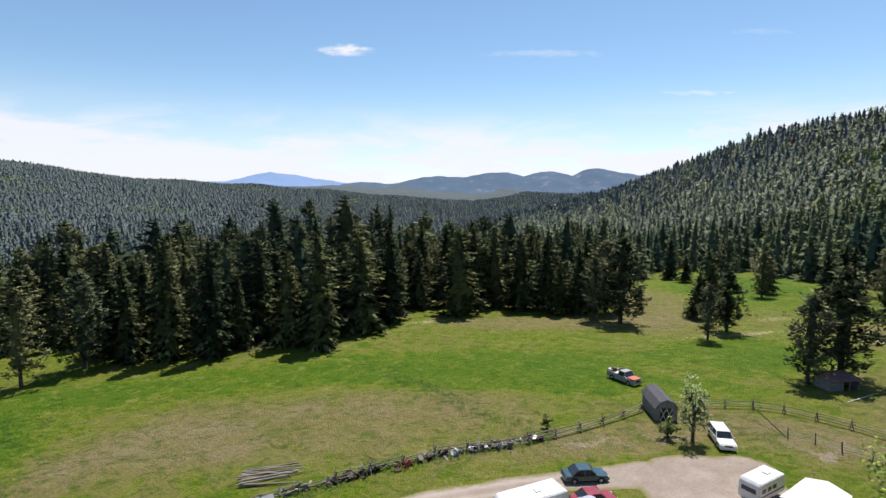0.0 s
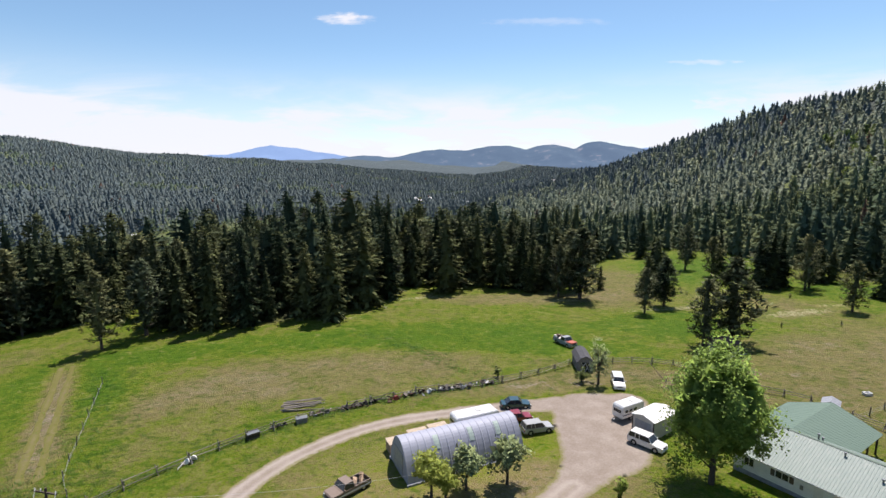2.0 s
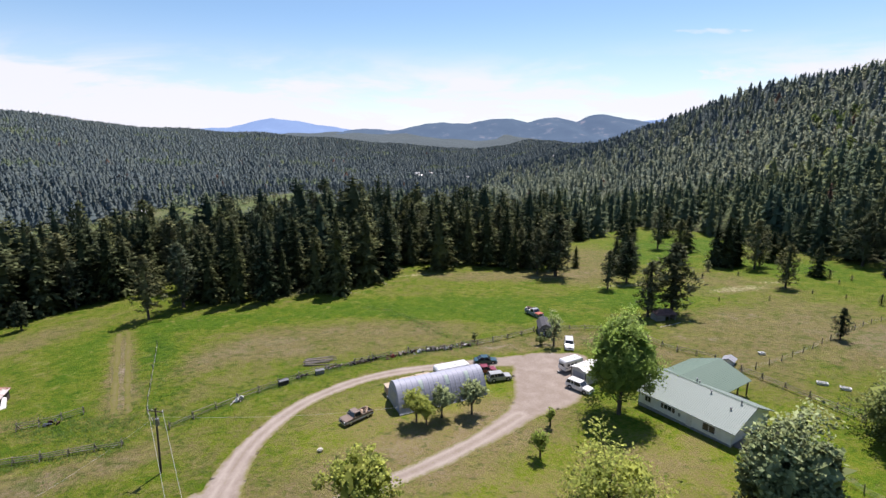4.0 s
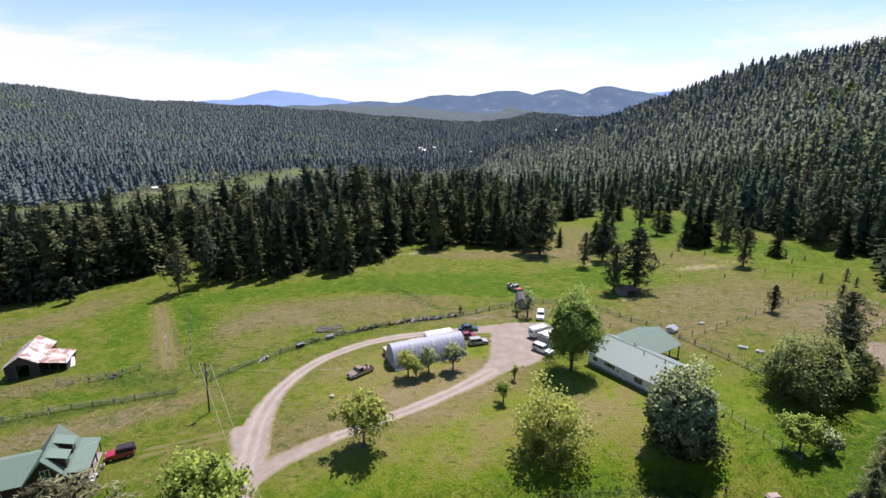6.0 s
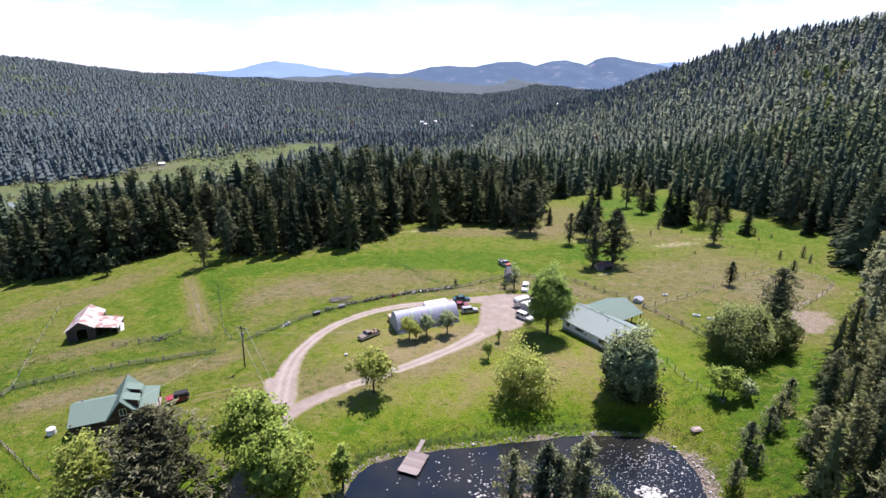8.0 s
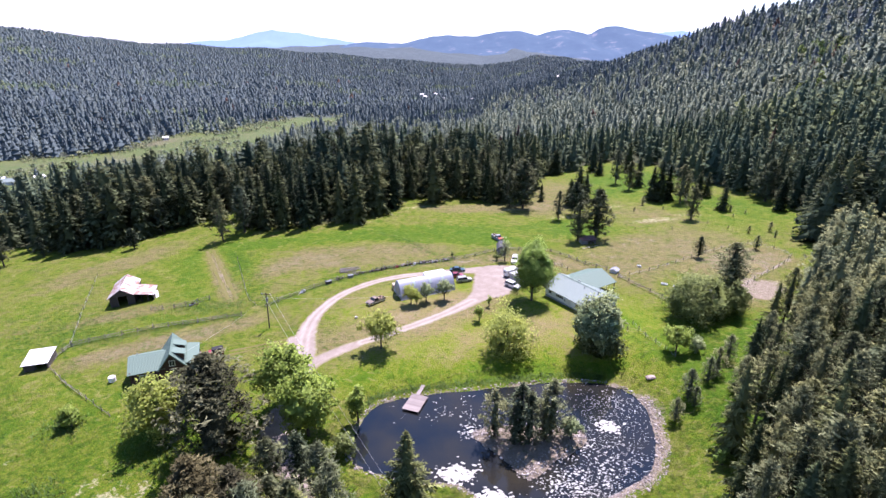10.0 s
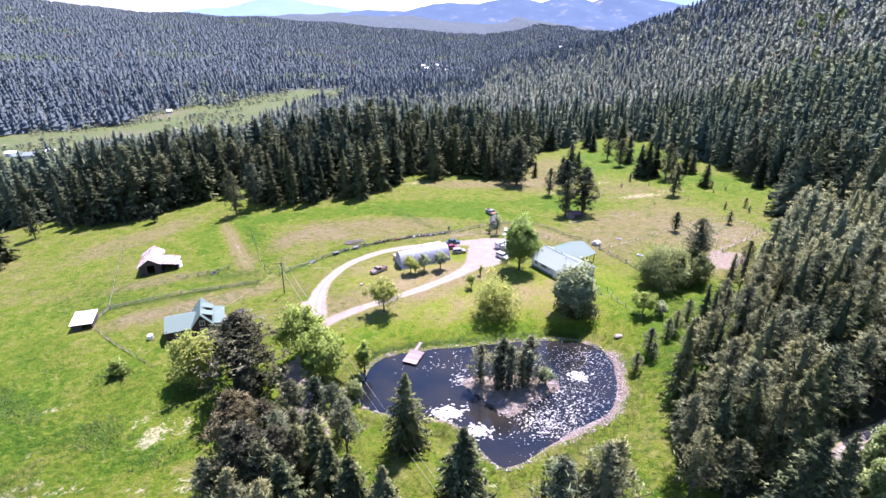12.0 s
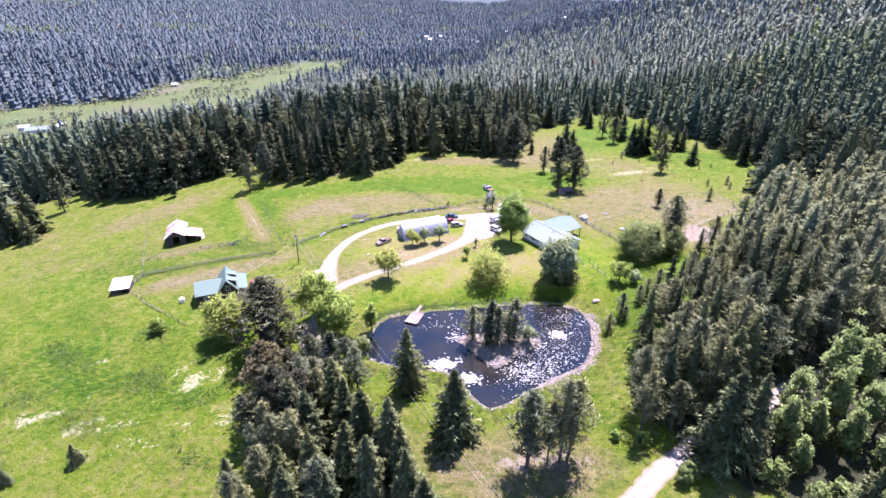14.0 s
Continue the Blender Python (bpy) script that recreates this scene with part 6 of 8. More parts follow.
# ---- white house ----
def white_house():
    h = thing("house", 42.5, 28.7, -56, "long white house with green metal roofs and an open carport", "house", z=2.95)
    x0, x1, D, eave, ridge = -5.9, 9.4, 10.6, 2.75, 4.95
    mid = D / 2
    part("wall", join(box(x0, x1, 0, 0.18, 0.0, eave), box(x0, x1, D - 0.18, D, 0.0, eave)), M_SIDING, h, "white horizontal siding")
    for xa, xb in ((x0, x0 + 0.18), (x1 - 0.18, x1)):
        v, f = prism([(0.18, 0.0), (D - 0.18, 0.0), (D - 0.18, eave), (mid, ridge - 0.12), (0.18, eave)], xa, xb)
        part("gable_wall", ([(y, x, z) for x, y, z in v], f), M_SIDING, h)
    part("skirting", join(box(x0 + 0.05, x1 - 0.05, -0.03, 0.0, -0.5, 0.45), box(x1, x1 + 0.03, 0.1, D - 0.1, -0.5, 0.45)), M_SKIRT, h, "grey lattice skirting round the base")
    for k in range(8):
        zz = 0.62 + k * 0.27
        part("board", box(x0, x1, -0.022, 0.0, zz, zz + 0.245), M_SIDING, h)
    o = 0.55
    slope = (ridge - eave) / mid
    ez = eave - o * slope
    sheet_roof(h, (x0 - 0.5, -o, ez + 0.12), (x1 + 0.7, -o, ez + 0.12), (x1 + 0.7, mid, ridge + 0.12), (x0 - 0.5, mid, ridge + 0.12), M_GREYGREEN, "roof", 0.3, "grey-green ribbed metal roof")
    sheet_roof(h, (x1 + 0.7, D + o, ez + 0.12), (x0 - 0.5, D + o, ez + 0.12), (x0 - 0.5, mid, ridge + 0.12), (x1 + 0.7, mid, ridge + 0.12), M_GREYGREEN, "roof", 0.3, "grey-green ribbed metal roof")
    part("ridge_cap", prism([(mid - 0.22, ridge + 0.07), (mid, ridge + 0.2), (mid + 0.22, ridge + 0.07)], x0 - 0.5, x1 + 0.7)
         if False else ([(x, y, z) for y, x, z in prism([(mid - 0.22, ridge + 0.1), (mid, ridge + 0.2), (mid + 0.22, ridge + 0.1)], x0 - 0.5, x1 + 0.7)[0]], prism([(0, 0), (1, 1), (2, 0)], 0, 1)[1]), M_GREENROOF, h)
    part("fascia", box(x0 - 0.5, x1 + 0.7, -o - 0.03, -o, ez - 0.12, ez + 0.1), M_TRIMWHITE, h)
    # carport wing behind
    wa, wb, wr, far, hh, we = -7.6, 3.3, -2.3, 18.0, 5.0, 2.95
    sheet_roof(h, (wb, D - 2.2, we), (wb, far, we), (wr, far, hh), (wr, mid - 0.4, hh), M_GREENROOF, "wing_roof", 0.55, "sea-green ribbed metal roof over the carport")
    sheet_roof(h, (wa, far, we), (wa, D - 2.2, we), (wr, mid - 0.4, hh), (wr, far, hh), M_GREENROOF, "wing_roof", 0.55, "sea-green ribbed metal roof over the carport")
    for px, py in ((wb - 0.4, far - 0.5), (wb - 0.4, (D + far) / 2), (wa + 0.4, far - 0.5), (wr, far - 0.5)):
        part("post", box(px - 0.1, px + 0.1, py - 0.1, py + 0.1, -0.3, we + (1.6 if px == wr else 0.05)), M_TRIMBROWN, h)
    part("beam", join(box(wb - 0.5, wb - 0.3, D, far - 0.3, we - 0.12, we + 0.06), box(wa + 0.3, wa + 0.5, D, far - 0.3, we - 0.12, we + 0.06)), M_TRIMBROWN, h)
    part("carport_slab", box(wa + 0.2, wb - 0.1, D + 0.05, far - 0.2, -0.35, 0.06), M_SKIRT, h)
    part("carport_wall", join(box(wa + 0.3, wa + 0.45, D + 0.05, far - 2, 0.06, we - 0.12)), M_SIDING, h)
    # windows and door
    window(h, -1.2, 0.1, 1.35, 2.25, -0.022, shutters=True)
    window(h, 5.2, 7.0, 1.0, 2.3, -0.022, bars=1, shutters=False)
    window(h, -4.6, -3.6, 1.2, 2.2, -0.022)
    d = part("door", box(2.6, 3.5, -0.06, -0.022, 0.35, 2.3), M_TRIMWHITE, h)
    part("handle", box(3.38, 3.44, -0.12, -0.06, 1.2, 1.3), M_STEELGREY, d)
    part("electric_meter", box(1.3, 1.6, -0.16, -0.022, 1.2, 1.7), M_STEELGREY, h)
    for x, y, hgt in ((0.6, mid + 0.3, 0.75), (1.0, mid + 0.4, 0.5), (3.6, mid - 0.8, 0.45), (8.0, mid - 0.5, 0.6), (7.4, mid - 2.2, 0.4)):
        zr = ridge - abs(y - mid) * slope
        vp = part("roof_vent", rod((x, y, zr - 0.1), (x, y, zr + hgt), 0.09), M_STEELGREY, h, "grey metal roof vent")
        part("vent_cap", rod((x, y, zr + hgt), (x, y, zr + hgt + 0.12), 0.16), M_STEELGREY, vp)
    # deck and stairs at the gable end
    dk = part("deck", box(x1 + 0.04, x1 + 2.6, 0.6, 4.4, 0.15, 0.3), M_DOCK, h, "weathered timber deck")
    for i in range(4):
        part("step", box(x1 + 0.5, x1 + 1.7, 0.6 - 0.3 * (i + 1), 0.6 - 0.3 * i, 0.15 - 0.17 * (i + 1), 0.2 - 0.17 * (i + 1)), M_DOCK, dk)
    for px, py in ((x1 + 2.5, 0.7), (x1 + 2.5, 2.5), (x1 + 2.5, 4.3), (x1 + 0.2, 4.3)):
        part("deck_post", box(px - 0.05, px + 0.05, py - 0.05, py + 0.05, -0.4, 1.2), M_DOCK, dk)
    part("rail", join(box(x1 + 2.46, x1 + 2.54, 0.7, 4.3, 1.1, 1.2), box(x1 + 0.2, x1 + 2.5, 4.26, 4.34, 1.1, 1.2)), M_DOCK, dk)
    return h


white_house()


# ---- arched metal shed ----
def quonset():
    q = thing("quonset_hut", -1.75, 34.0, 24.3, "arched galvanised metal shed with a ribbed roof", "shed", z=2.1)
    L, w, H = 16.2, 3.3, 4.45
    n = 22
    arc = [(w * (1 - 2 * k / n), H * (1 - abs(1 - 2 * k / n) ** 2.3) ** 0.85) for k in range(n + 1)]
    # sheets, each a rib of the arch
    sheets = 17
    for i in range(sheets):
        xa, xb = L * i / sheets, L * (i + 1) / sheets
        rows = []
        for x, bulge in ((xa, 0.0), (xa + 0.05, 0.035), (xa + 0.17, 0.035), (xa + 0.22, 0.0), (xb, 0.0)):
            rows.append([(x, p * (1 + bulge / w), z * (1 + bulge / H)) for p, z in arc])
        v = [p for r in rows for p in r]
        m = len(arc)
        f = [(a * m + k, (a + 1) * m + k, (a + 1) * m + k + 1, a * m + k + 1) for a in range(4) for k in range(n)]
        light = i in (4, 9, 13)
        part("roof_sheet", (v, f), M_QUONSET, q)
        if light:
            k0, k1 = 14, 19
            sk = [(x, p * 1.012, z * 1.012) for x in (xa + 0.24, xb - 0.02) for p, z in arc[k0:k1]]
            part("skylight", (sk, [(k, k + 1, k + 1 + (k1 - k0), k + (k1 - k0)) for k in range(k1 - k0 - 1)]), M_SKYLIGHT, q, "translucent greenish skylight strip")
    for x, nm in ((0.06, "end_wall"), (L - 0.06, "end_wall")):
        part(nm, ([(x2, y, z) for y, x2, z in prism(arc, x - 0.04, x + 0.04)[0]], prism(arc, 0, 1)[1]), M_QUONSET, q, "grey-blue metal end wall")
    d = part("door", box(-0.05, 0.015, -1.5, 1.5, 0, 3.0), M_ROLLER, q, "grey sliding door")
    part("handle", box(-0.1, -0.05, 1.2, 1.3, 1.0, 1.3), M_STEELGREY, d)
    d = part("door", box(L - 0.015, L + 0.05, -1.5, 1.5, 0, 3.0), M_ROLLER, q, "grey sliding door")
    part("footing", join(box(-0.1, L + 0.1, -w - 0.15, -w + 0.1, -0.5, 0.16), box(-0.1, L + 0.1, w - 0.1, w + 0.15, -0.5, 0.16)), M_SKIRT, q)
    return q


quonset()


# ---- garage ----
def garage():
    g = thing("garage", 32.1, 40.2, 34.5, "small cream metal garage with a white roof and grey door", "garage")
    W, D, H = 3.3, 5.2, 2.65                      # x runs into the depth, y across the front
    part("wall", join(box(0, D, 0, 0.1, -0.3, H), box(0, D, W - 0.1, W, -0.3, H), box(D - 0.1, D, 0.1, W - 0.1, -0.3, H)), M_CREAM, g, "cream corrugated panels")
    part("front_wall", join(box(0, 0.1, 0.1, 0.4, -0.3, H), box(0, 0.1, W - 0.4, W - 0.1, -0.3, H), box(0, 0.1, 0.4, W - 0.4, 2.2, H)), M_CREAM, g)
    for corner in (box(-0.03, 0.1, -0.03, 0.1, -0.3, H), box(-0.03, 0.1, W - 0.1, W + 0.03, -0.3, H), box(D - 0.1, D + 0.03, -0.03, 0.1, -0.3, H)):
        part("corner_trim", corner, M_TRIMBROWN, g)
    door = part("roller_door", join(*[box(0.03, 0.08, 0.4, W - 0.4, -0.2 + 0.3 * i, 0.08 + 0.3 * i) for i in range(8)]), M_ROLLER, g, "grey sectional door, shut")
    part("handle", box(0.0, 0.03, W / 2 - 0.1, W / 2 + 0.1, 0.5, 0.56), M_STEELGREY, door)
    sheet_roof(g, (-0.15, -0.2, H), (D + 0.15, -0.2, H), (D + 0.15, W / 2, H + 0.5), (-0.15, W / 2, H + 0.5), M_WHITEROOF, "roof", 0.5)
    sheet_roof(g, (D + 0.15, W + 0.2, H), (-0.15, W + 0.2, H), (-0.15, W / 2, H + 0.5), (D + 0.15, W / 2, H + 0.5), M_WHITEROOF, "roof", 0.5)
    for x in (0.05, D - 0.05):
        part("gable", ([(x2, y, z) for y, x2, z in prism([(0.0, H), (W, H), (W / 2, H + 0.45)], x - 0.04, x + 0.04)[0]], prism([(0, 0), (1, 0), (0, 1)], 0, 1)[1]), M_CREAM, g)


garage()


# ---- sheds, barn, cabin ----
def gable_shed(name, x, y, deg, W, D, H, R, wall, roof, label, door=True, z=None, lean_to=False):
    """A plain board shed: gable fronts at y = 0 and y = D."""
    s = thing(name, x, y, deg, label, "shed", z=z)
    part("wall", join(box(0, 0.1, 0, D, -0.4, H), box(W - 0.1, W, 0, D, -0.4, H)), wall, s)
    dw = min(1.0, W * 0.4)
    x0 = W / 2 - dw / 2
    part("front_wall", join(box(0.1, x0, 0, 0.1, -0.4, H), box(x0 + dw, W - 0.1, 0, 0.1, -0.4, H), box(x0, x0 + dw, 0, 0.1, 1.95 if H > 2 else H - 0.2, H)), wall, s)
    part("back_wall", box(0.1, W - 0.1, D - 0.1, D, -0.4, H), wall, s)
    for yy in (0.05, D - 0.05):
        part("gable", prism([(0.1, H), (W - 0.1, H), (W / 2, R - 0.08)], yy - 0.05, yy + 0.05), wall, s)
    sheet_roof(s, (-0.25, -0.25, H - 0.1), (-0.25, D + 0.25, H - 0.1), (W / 2, D + 0.25, R), (W / 2, -0.25, R), roof, "roof", 0.7)
    sheet_roof(s, (W + 0.25, D + 0.25, H - 0.1), (W + 0.25, -0.25, H - 0.1), (W / 2, -0.25, R), (W / 2, D + 0.25, R), roof, "roof", 0.7)
    if door:
        part("door", box(x0, x0 + dw, 0.02, 0.07, -0.1, 1.95 if H > 2 else H - 0.2), M_TRIMWHITE if wall is M_TRIMWHITE else M_DARKINSIDE, s)
    return s


def gambrel_shed(x, y, deg, W, D, H, R):
    """A garden shed with a barn roof: gable fronts at y = 0 and y = D."""
    s = thing("shed", x, y, deg, "grey board shed with a dark shingled barn roof", "shed")
    kink = ((0.5, H + (R - H) * 0.68), (W - 0.5, H + (R - H) * 0.68))
    part("wall", join(box(0, 0.1, 0, D, -0.4, H), box(W - 0.1, W, 0, D, -0.4, H)), M_SHEDGREY, s)
    n_boards = int(D / 0.4)
    for k in range(n_boards):
        y0 = D * k / n_boards
        part("batten", join(box(-0.03, 0, y0, y0 + 0.06, -0.3, H), box(W, W + 0.03, y0, y0 + 0.06, -0.3, H)), M_SHEDGREY, s)
    part("back_wall", prism([(0.1, -0.4), (W - 0.1, -0.4), (W - 0.1, H), kink[1], (W / 2, R - 0.05), kink[0], (0.1, H)], D - 0.1, D), M_SHEDGREY, s)
    part("front_wall", join(box(0.1, 0.6, 0, 0.1, -0.4, H), box(W - 0.6, W - 0.1, 0, 0.1, -0.4, H), prism([(0.1, H), (W - 0.1, H), kink[1], (W / 2, R - 0.05), kink[0]], 0, 0.1)), M_SHEDGREY, s)
    d = part("door", box(0.6, W - 0.6, 0.03, 0.08, -0.1, H), M_DARKINSIDE, s, "dark double door")
    for a, b in (((0.62, 0.0), (W / 2, H - 0.05)), ((W / 2, 0.0), (0.62, H - 0.05)), ((W / 2, 0.0), (W - 0.62, H - 0.05)), ((W - 0.62, 0.0), (W / 2, H - 0.05))):
        part("brace", rod((a[0], 0.02, a[1]), (b[0], 0.02, b[1]), 0.045, sides=4), M_TRIMWHITE, d)
    for e0, e1 in (((-0.2, H - 0.12), kink[0]), (kink[0], (W / 2, R)), ((W / 2, R), kink[1]), (kink[1], (W + 0.2, H - 0.12))):
        part("roof", slab((e0[0], -0.2, e0[1] + 0.06), (e0[0], D + 0.2, e0[1] + 0.06), (e1[0], D + 0.2, e1[1] + 0.06), (e1[0], -0.2, e1[1] + 0.06), 0.07), M_SHINGLE, s)


gambrel_shed(28.4, 65.6, -4, 2.8, 5.6, 1.75, 2.95)
gable_shed("small_shed", 61.3, 49.0, -40, 1.9, 2.1, 0.95, 1.4, M_TRIMWHITE, M_ROLLER, "tiny white animal shelter with a grey roof beside the fence")


def lean_shed(name, x, y, deg, W, D, H0, H1, wall, roof, label):
    """A shed with one pitch, open in front: low eave H0 at y = 0, high H1 at the back."""
    s = thing(name, x, y, deg, label, "shed")
    part("wall", join(([(x2, y2, z) for y2, x2, z in prism([(0, -0.4), (D, -0.4), (D, H1), (0, H0)], 0, 0.1)[0]], prism([(0, 0)] * 4, 0, 1)[1]),
                      ([(x2, y2, z) for y2, x2, z in prism([(0, -0.4), (D, -0.4), (D, H1), (0, H0)], W - 0.1, W)[0]], prism([(0, 0)] * 4, 0, 1)[1]), box(0.1, W - 0.1, D - 0.1, D, -0.4, H1)), wall, s)
    n = max(2, int(W / 1.6))
    for i in range(n + 1):
        px = 0.06 + (W - 0.24) * i / n
        part("post", box(px, px + 0.12, 0.0, 0.12, -0.4, H0), wall, s)
    part("front_boards", box(0.2, W * 0.45, 0.03, 0.08, -0.3, H0 - 0.05), wall, s)
    sheet_roof(s, (-0.3, -0.35, H0), (W + 0.3, -0.35, H0), (W + 0.3, D + 0.3, H1 + 0.1), (-0.3, D + 0.3, H1 + 0.1), roof, "roof", 0.7)
    return s


lean_shed("animal_shed", 58.9, 75.0, 8, 5.0, 2.8, 1.6, 2.05, M_SHEDGREY, M_REDROOF, "low board shed with a faded red roof under pines")
lean_shed("field_shed", -84.0, 2.2, 18, 4.8, 5.4, 1.9, 2.6, M_BARNWOOD, M_WHITEROOF, "dark board shed with a white metal roof")


def barn():
    b = thing("barn", -83.4, 33.2, 21.5, "old dark timber barn with a rusty white metal roof", "barn", z=-1.75)
    W, D, H, R = 6.2, 11.0, 2.7, 4.9
    for i in range(int(D / 0.5)):
        part("board", box(-0.04, 0.04, 0.5 * i, 0.5 * i + 0.47, -0.4, H), M_BARNWOOD, b)
    part("wall", join(box(W - 0.1, W, 0, D, -0.4, H), box(0, W, D - 0.1, D, -0.4, H)), M_BARNWOOD, b)
    for yy in (0.06, D - 0.06):
        part("gable", prism([(0.0, H), (W, H), (W / 2, R - 0.1)], yy - 0.05, yy + 0.05), M_BARNWOOD, b)
    for px in (0.05, W * 0.3, W * 0.7, W - 0.15):
        part("post", box(px, px + 0.18, 0, 0.18, -0.4, H), M_BARNWOOD, b)
    for xa, xb in ((0.24, W * 0.3), (W * 0.7 + 0.18, W - 0.16)):
        part("front_boards", box(xa, xb, 0.04, 0.1, -0.4, H), M_BARNWOOD, b)
    sheet_roof(b, (-0.5, -0.4, H - 0.25), (-0.5, D + 0.3, H - 0.25), (W / 2, D + 0.3, R), (W / 2, -0.4, R), M_RUSTROOF, "roof", 0.7, "white metal sheets streaked with rust")
    sheet_roof(b, (W + 0.2, D + 0.3, H + 0.1), (W + 0.2, -0.4, H + 0.1), (W / 2, -0.4, R), (W / 2, D + 0.3, R), M_RUSTROOF, "roof", 0.7, "white metal sheets streaked with rust")
    # lean-to
    part("lean_to_wall", join(box(W + 4.7, W + 4.8, 0.2, 6.6, -0.4, 1.9), box(W, W + 4.8, 6.5, 6.6, -0.4, 2.1)), M_BARNWOOD, b)
    for px in (W + 1.6, W + 3.2, W + 4.65):
        part("post", box(px, px + 0.15, 0.1, 0.25, -0.4, 2.2), M_BARNWOOD, b)
    sheet_roof(b, (W + 5.1, 7.0, 1.95), (W + 5.1, -0.2, 1.95), (W + 0.15, -0.2, 2.95), (W + 0.15, 7.0, 2.95), M_RUSTROOF, "roof", 0.7, "white metal sheets streaked with rust")
    part("leaning_sheet", slab((W + 5.0, 1.0, -0.2), (W + 5.9, 1.2, -0.4), (W + 5.5, 3.6, 1.5), (W + 4.9, 3.4, 1.8), 0.03), M_WHITEROOF, b, "loose white metal sheet leaning on the wall")


barn()


def cabin():
    c = thing("cabin", -50, 0, 23.5, "dark log cabin with green metal roofs and dormers", "house", z=0.0)
    # long wing, x from -6.2 to 1; cross wing round x = 2.2
    x0, x1, y0, y1, H, R = -5.9, 0.2, -2.8, 5.0, 2.7, 4.7
    ym = (y0 + y1) / 2
    for i in range(8):
        z0 = -0.3 + i * 0.38
        for yy in (y0, y1):
            part("log", rod((x0, yy, z0 + 0.19), (x1, yy, z0 + 0.19), 0.2), M_CABINLOG, c)
        part("log", rod((x0, y0 - 0.2, z0 + 0.36), (x0, y1 + 0.2, z0 + 0.36), 0.2), M_CABINLOG, c)
    part("gable", ([(x2, y2, z) for y2, x2, z in prism([(y0, H), (y1, H), (ym, R - 0.1)], x0 - 0.08, x0 + 0.08)[0]], prism([(0, 0)] * 3, 0, 1)[1]), M_CABINLOG, c)
    sheet_roof(c, (x0 - 0.5, y0 - 0.5, H - 0.1), (x1 + 0.6, y0 - 0.5, H - 0.1), (x1 + 2.0, ym, R), (x0 - 0.5, ym, R), M_GREENROOF, "roof", 0.5, "sea-green ribbed metal roof")
    sheet_roof(c, (x1 + 0.6, y1 + 0.5, H - 0.1), (x0 - 0.5, y1 + 0.5, H - 0.1), (x0 - 0.5, ym, R), (x1 + 2.0, ym, R), M_GREENROOF, "roof", 0.5, "sea-green ribbed metal roof")
    xa, xb, ya, yb, h2, r2 = -0.2, 4.7, -3.2, 5.2, 3.1, 6.2
    xm = (xa + xb) / 2
    part("wall", join(box(xb - 0.2, xb, ya, yb, -0.4, h2), box(xa, xa + 0.2, ya, yb, -0.4, h2)), M_CABINLOG, c)
    for yy in (ya + 0.1, yb - 0.1):
        part("gable", prism([(xa + 0.2, -0.4), (xb - 0.2, -0.4), (xb - 0.2, h2), (xm, r2 - 0.15), (xa + 0.2, h2)], yy - 0.1, yy + 0.1), M_CABINLOG, c)
    k = (r2 - h2) / (xb - xm)
    for sgn in (-1, 1):
        xe = xm + sgn * (xb - xm + 0.45)
        ze = h2 - 0.45 * k
        a, b2 = ((xe, yb + 0.6, ze), (xe, ya - 0.6, ze))
        sheet_roof(c, a, b2, (xm, ya - 0.6, r2), (xm, yb + 0.6, r2), M_GREENROOF, "roof", 0.5, "sea-green ribbed metal roof")
        part("barge_board", join(slab((xe, ya - 0.62, ze + 0.02), (xe, ya - 0.6, ze + 0.02), (xm, ya - 0.6, r2 + 0.02), (xm, ya - 0.62, r2 + 0.02), 0.2)), M_GREENROOF, c)
    for dy in (-1.4, 2.2):                          # dormers on the outer pitch
        d = part("dormer", box(xm + 0.5, xb - 0.1, dy - 0.9, dy + 0.9, h2 - 0.2, r2 - 1.15), M_CABINLOG, c)
        part("dormer_roof", slab((xb + 0.35, dy - 1.15, r2 - 1.25), (xb + 0.35, dy + 1.15, r2 - 1.25), (xm + 0.1, dy + 1.15, r2 - 0.25), (xm + 0.1, dy - 1.15, r2 - 0.25), 0.08), M_GREENROOF, d)
        part("dormer_window", box(xb - 0.1, xb - 0.06, dy - 0.6, dy + 0.6, h2 + 0.35, r2 - 1.45), M_GLASS, d)
    sheet_roof(c, (7.4, yb + 0.4, 2.6), (7.4, ya - 0.1, 2.6), (xb + 0.2, ya - 0.1, 3.15), (xb + 0.2, yb + 0.4, 3.15), M_GREENROOF, "porch_roof", 0.5, "sea-green ribbed porch roof")
    for py in (ya + 0.2, -0.2, 2.4, yb):
        part("porch_post", rod((7.1, py, -0.4), (7.1, py, 2.55), 0.1), M_CABINLOG, c)
    part("porch_floor", box(xb, 7.3, ya, yb, -0.3, 0.2), M_DOCK, c)
    window(c, -4.2, -3.2, 0.9, 1.9, y0 - 0.2)
    window(c, 1.7, 2.9, 0.7, 2.1, ya - 0.02)
    window(c, 1.8, 2.8, 3.0, 4.2, ya - 0.02)
    part("foundation", join(box(x0, x1, y0 - 0.1, y0 + 0.1, -1.2, -0.25), box(xa, xb, ya - 0.02, ya + 0.1, -1.2, -0.35)), M_SKIRT, c)
    part("roof_vent", rod((-4.6, ym + 0.4, R - 0.3), (-4.6, ym + 0.4, R + 0.25), 0.1), M_STEELGREY, c)


cabin()

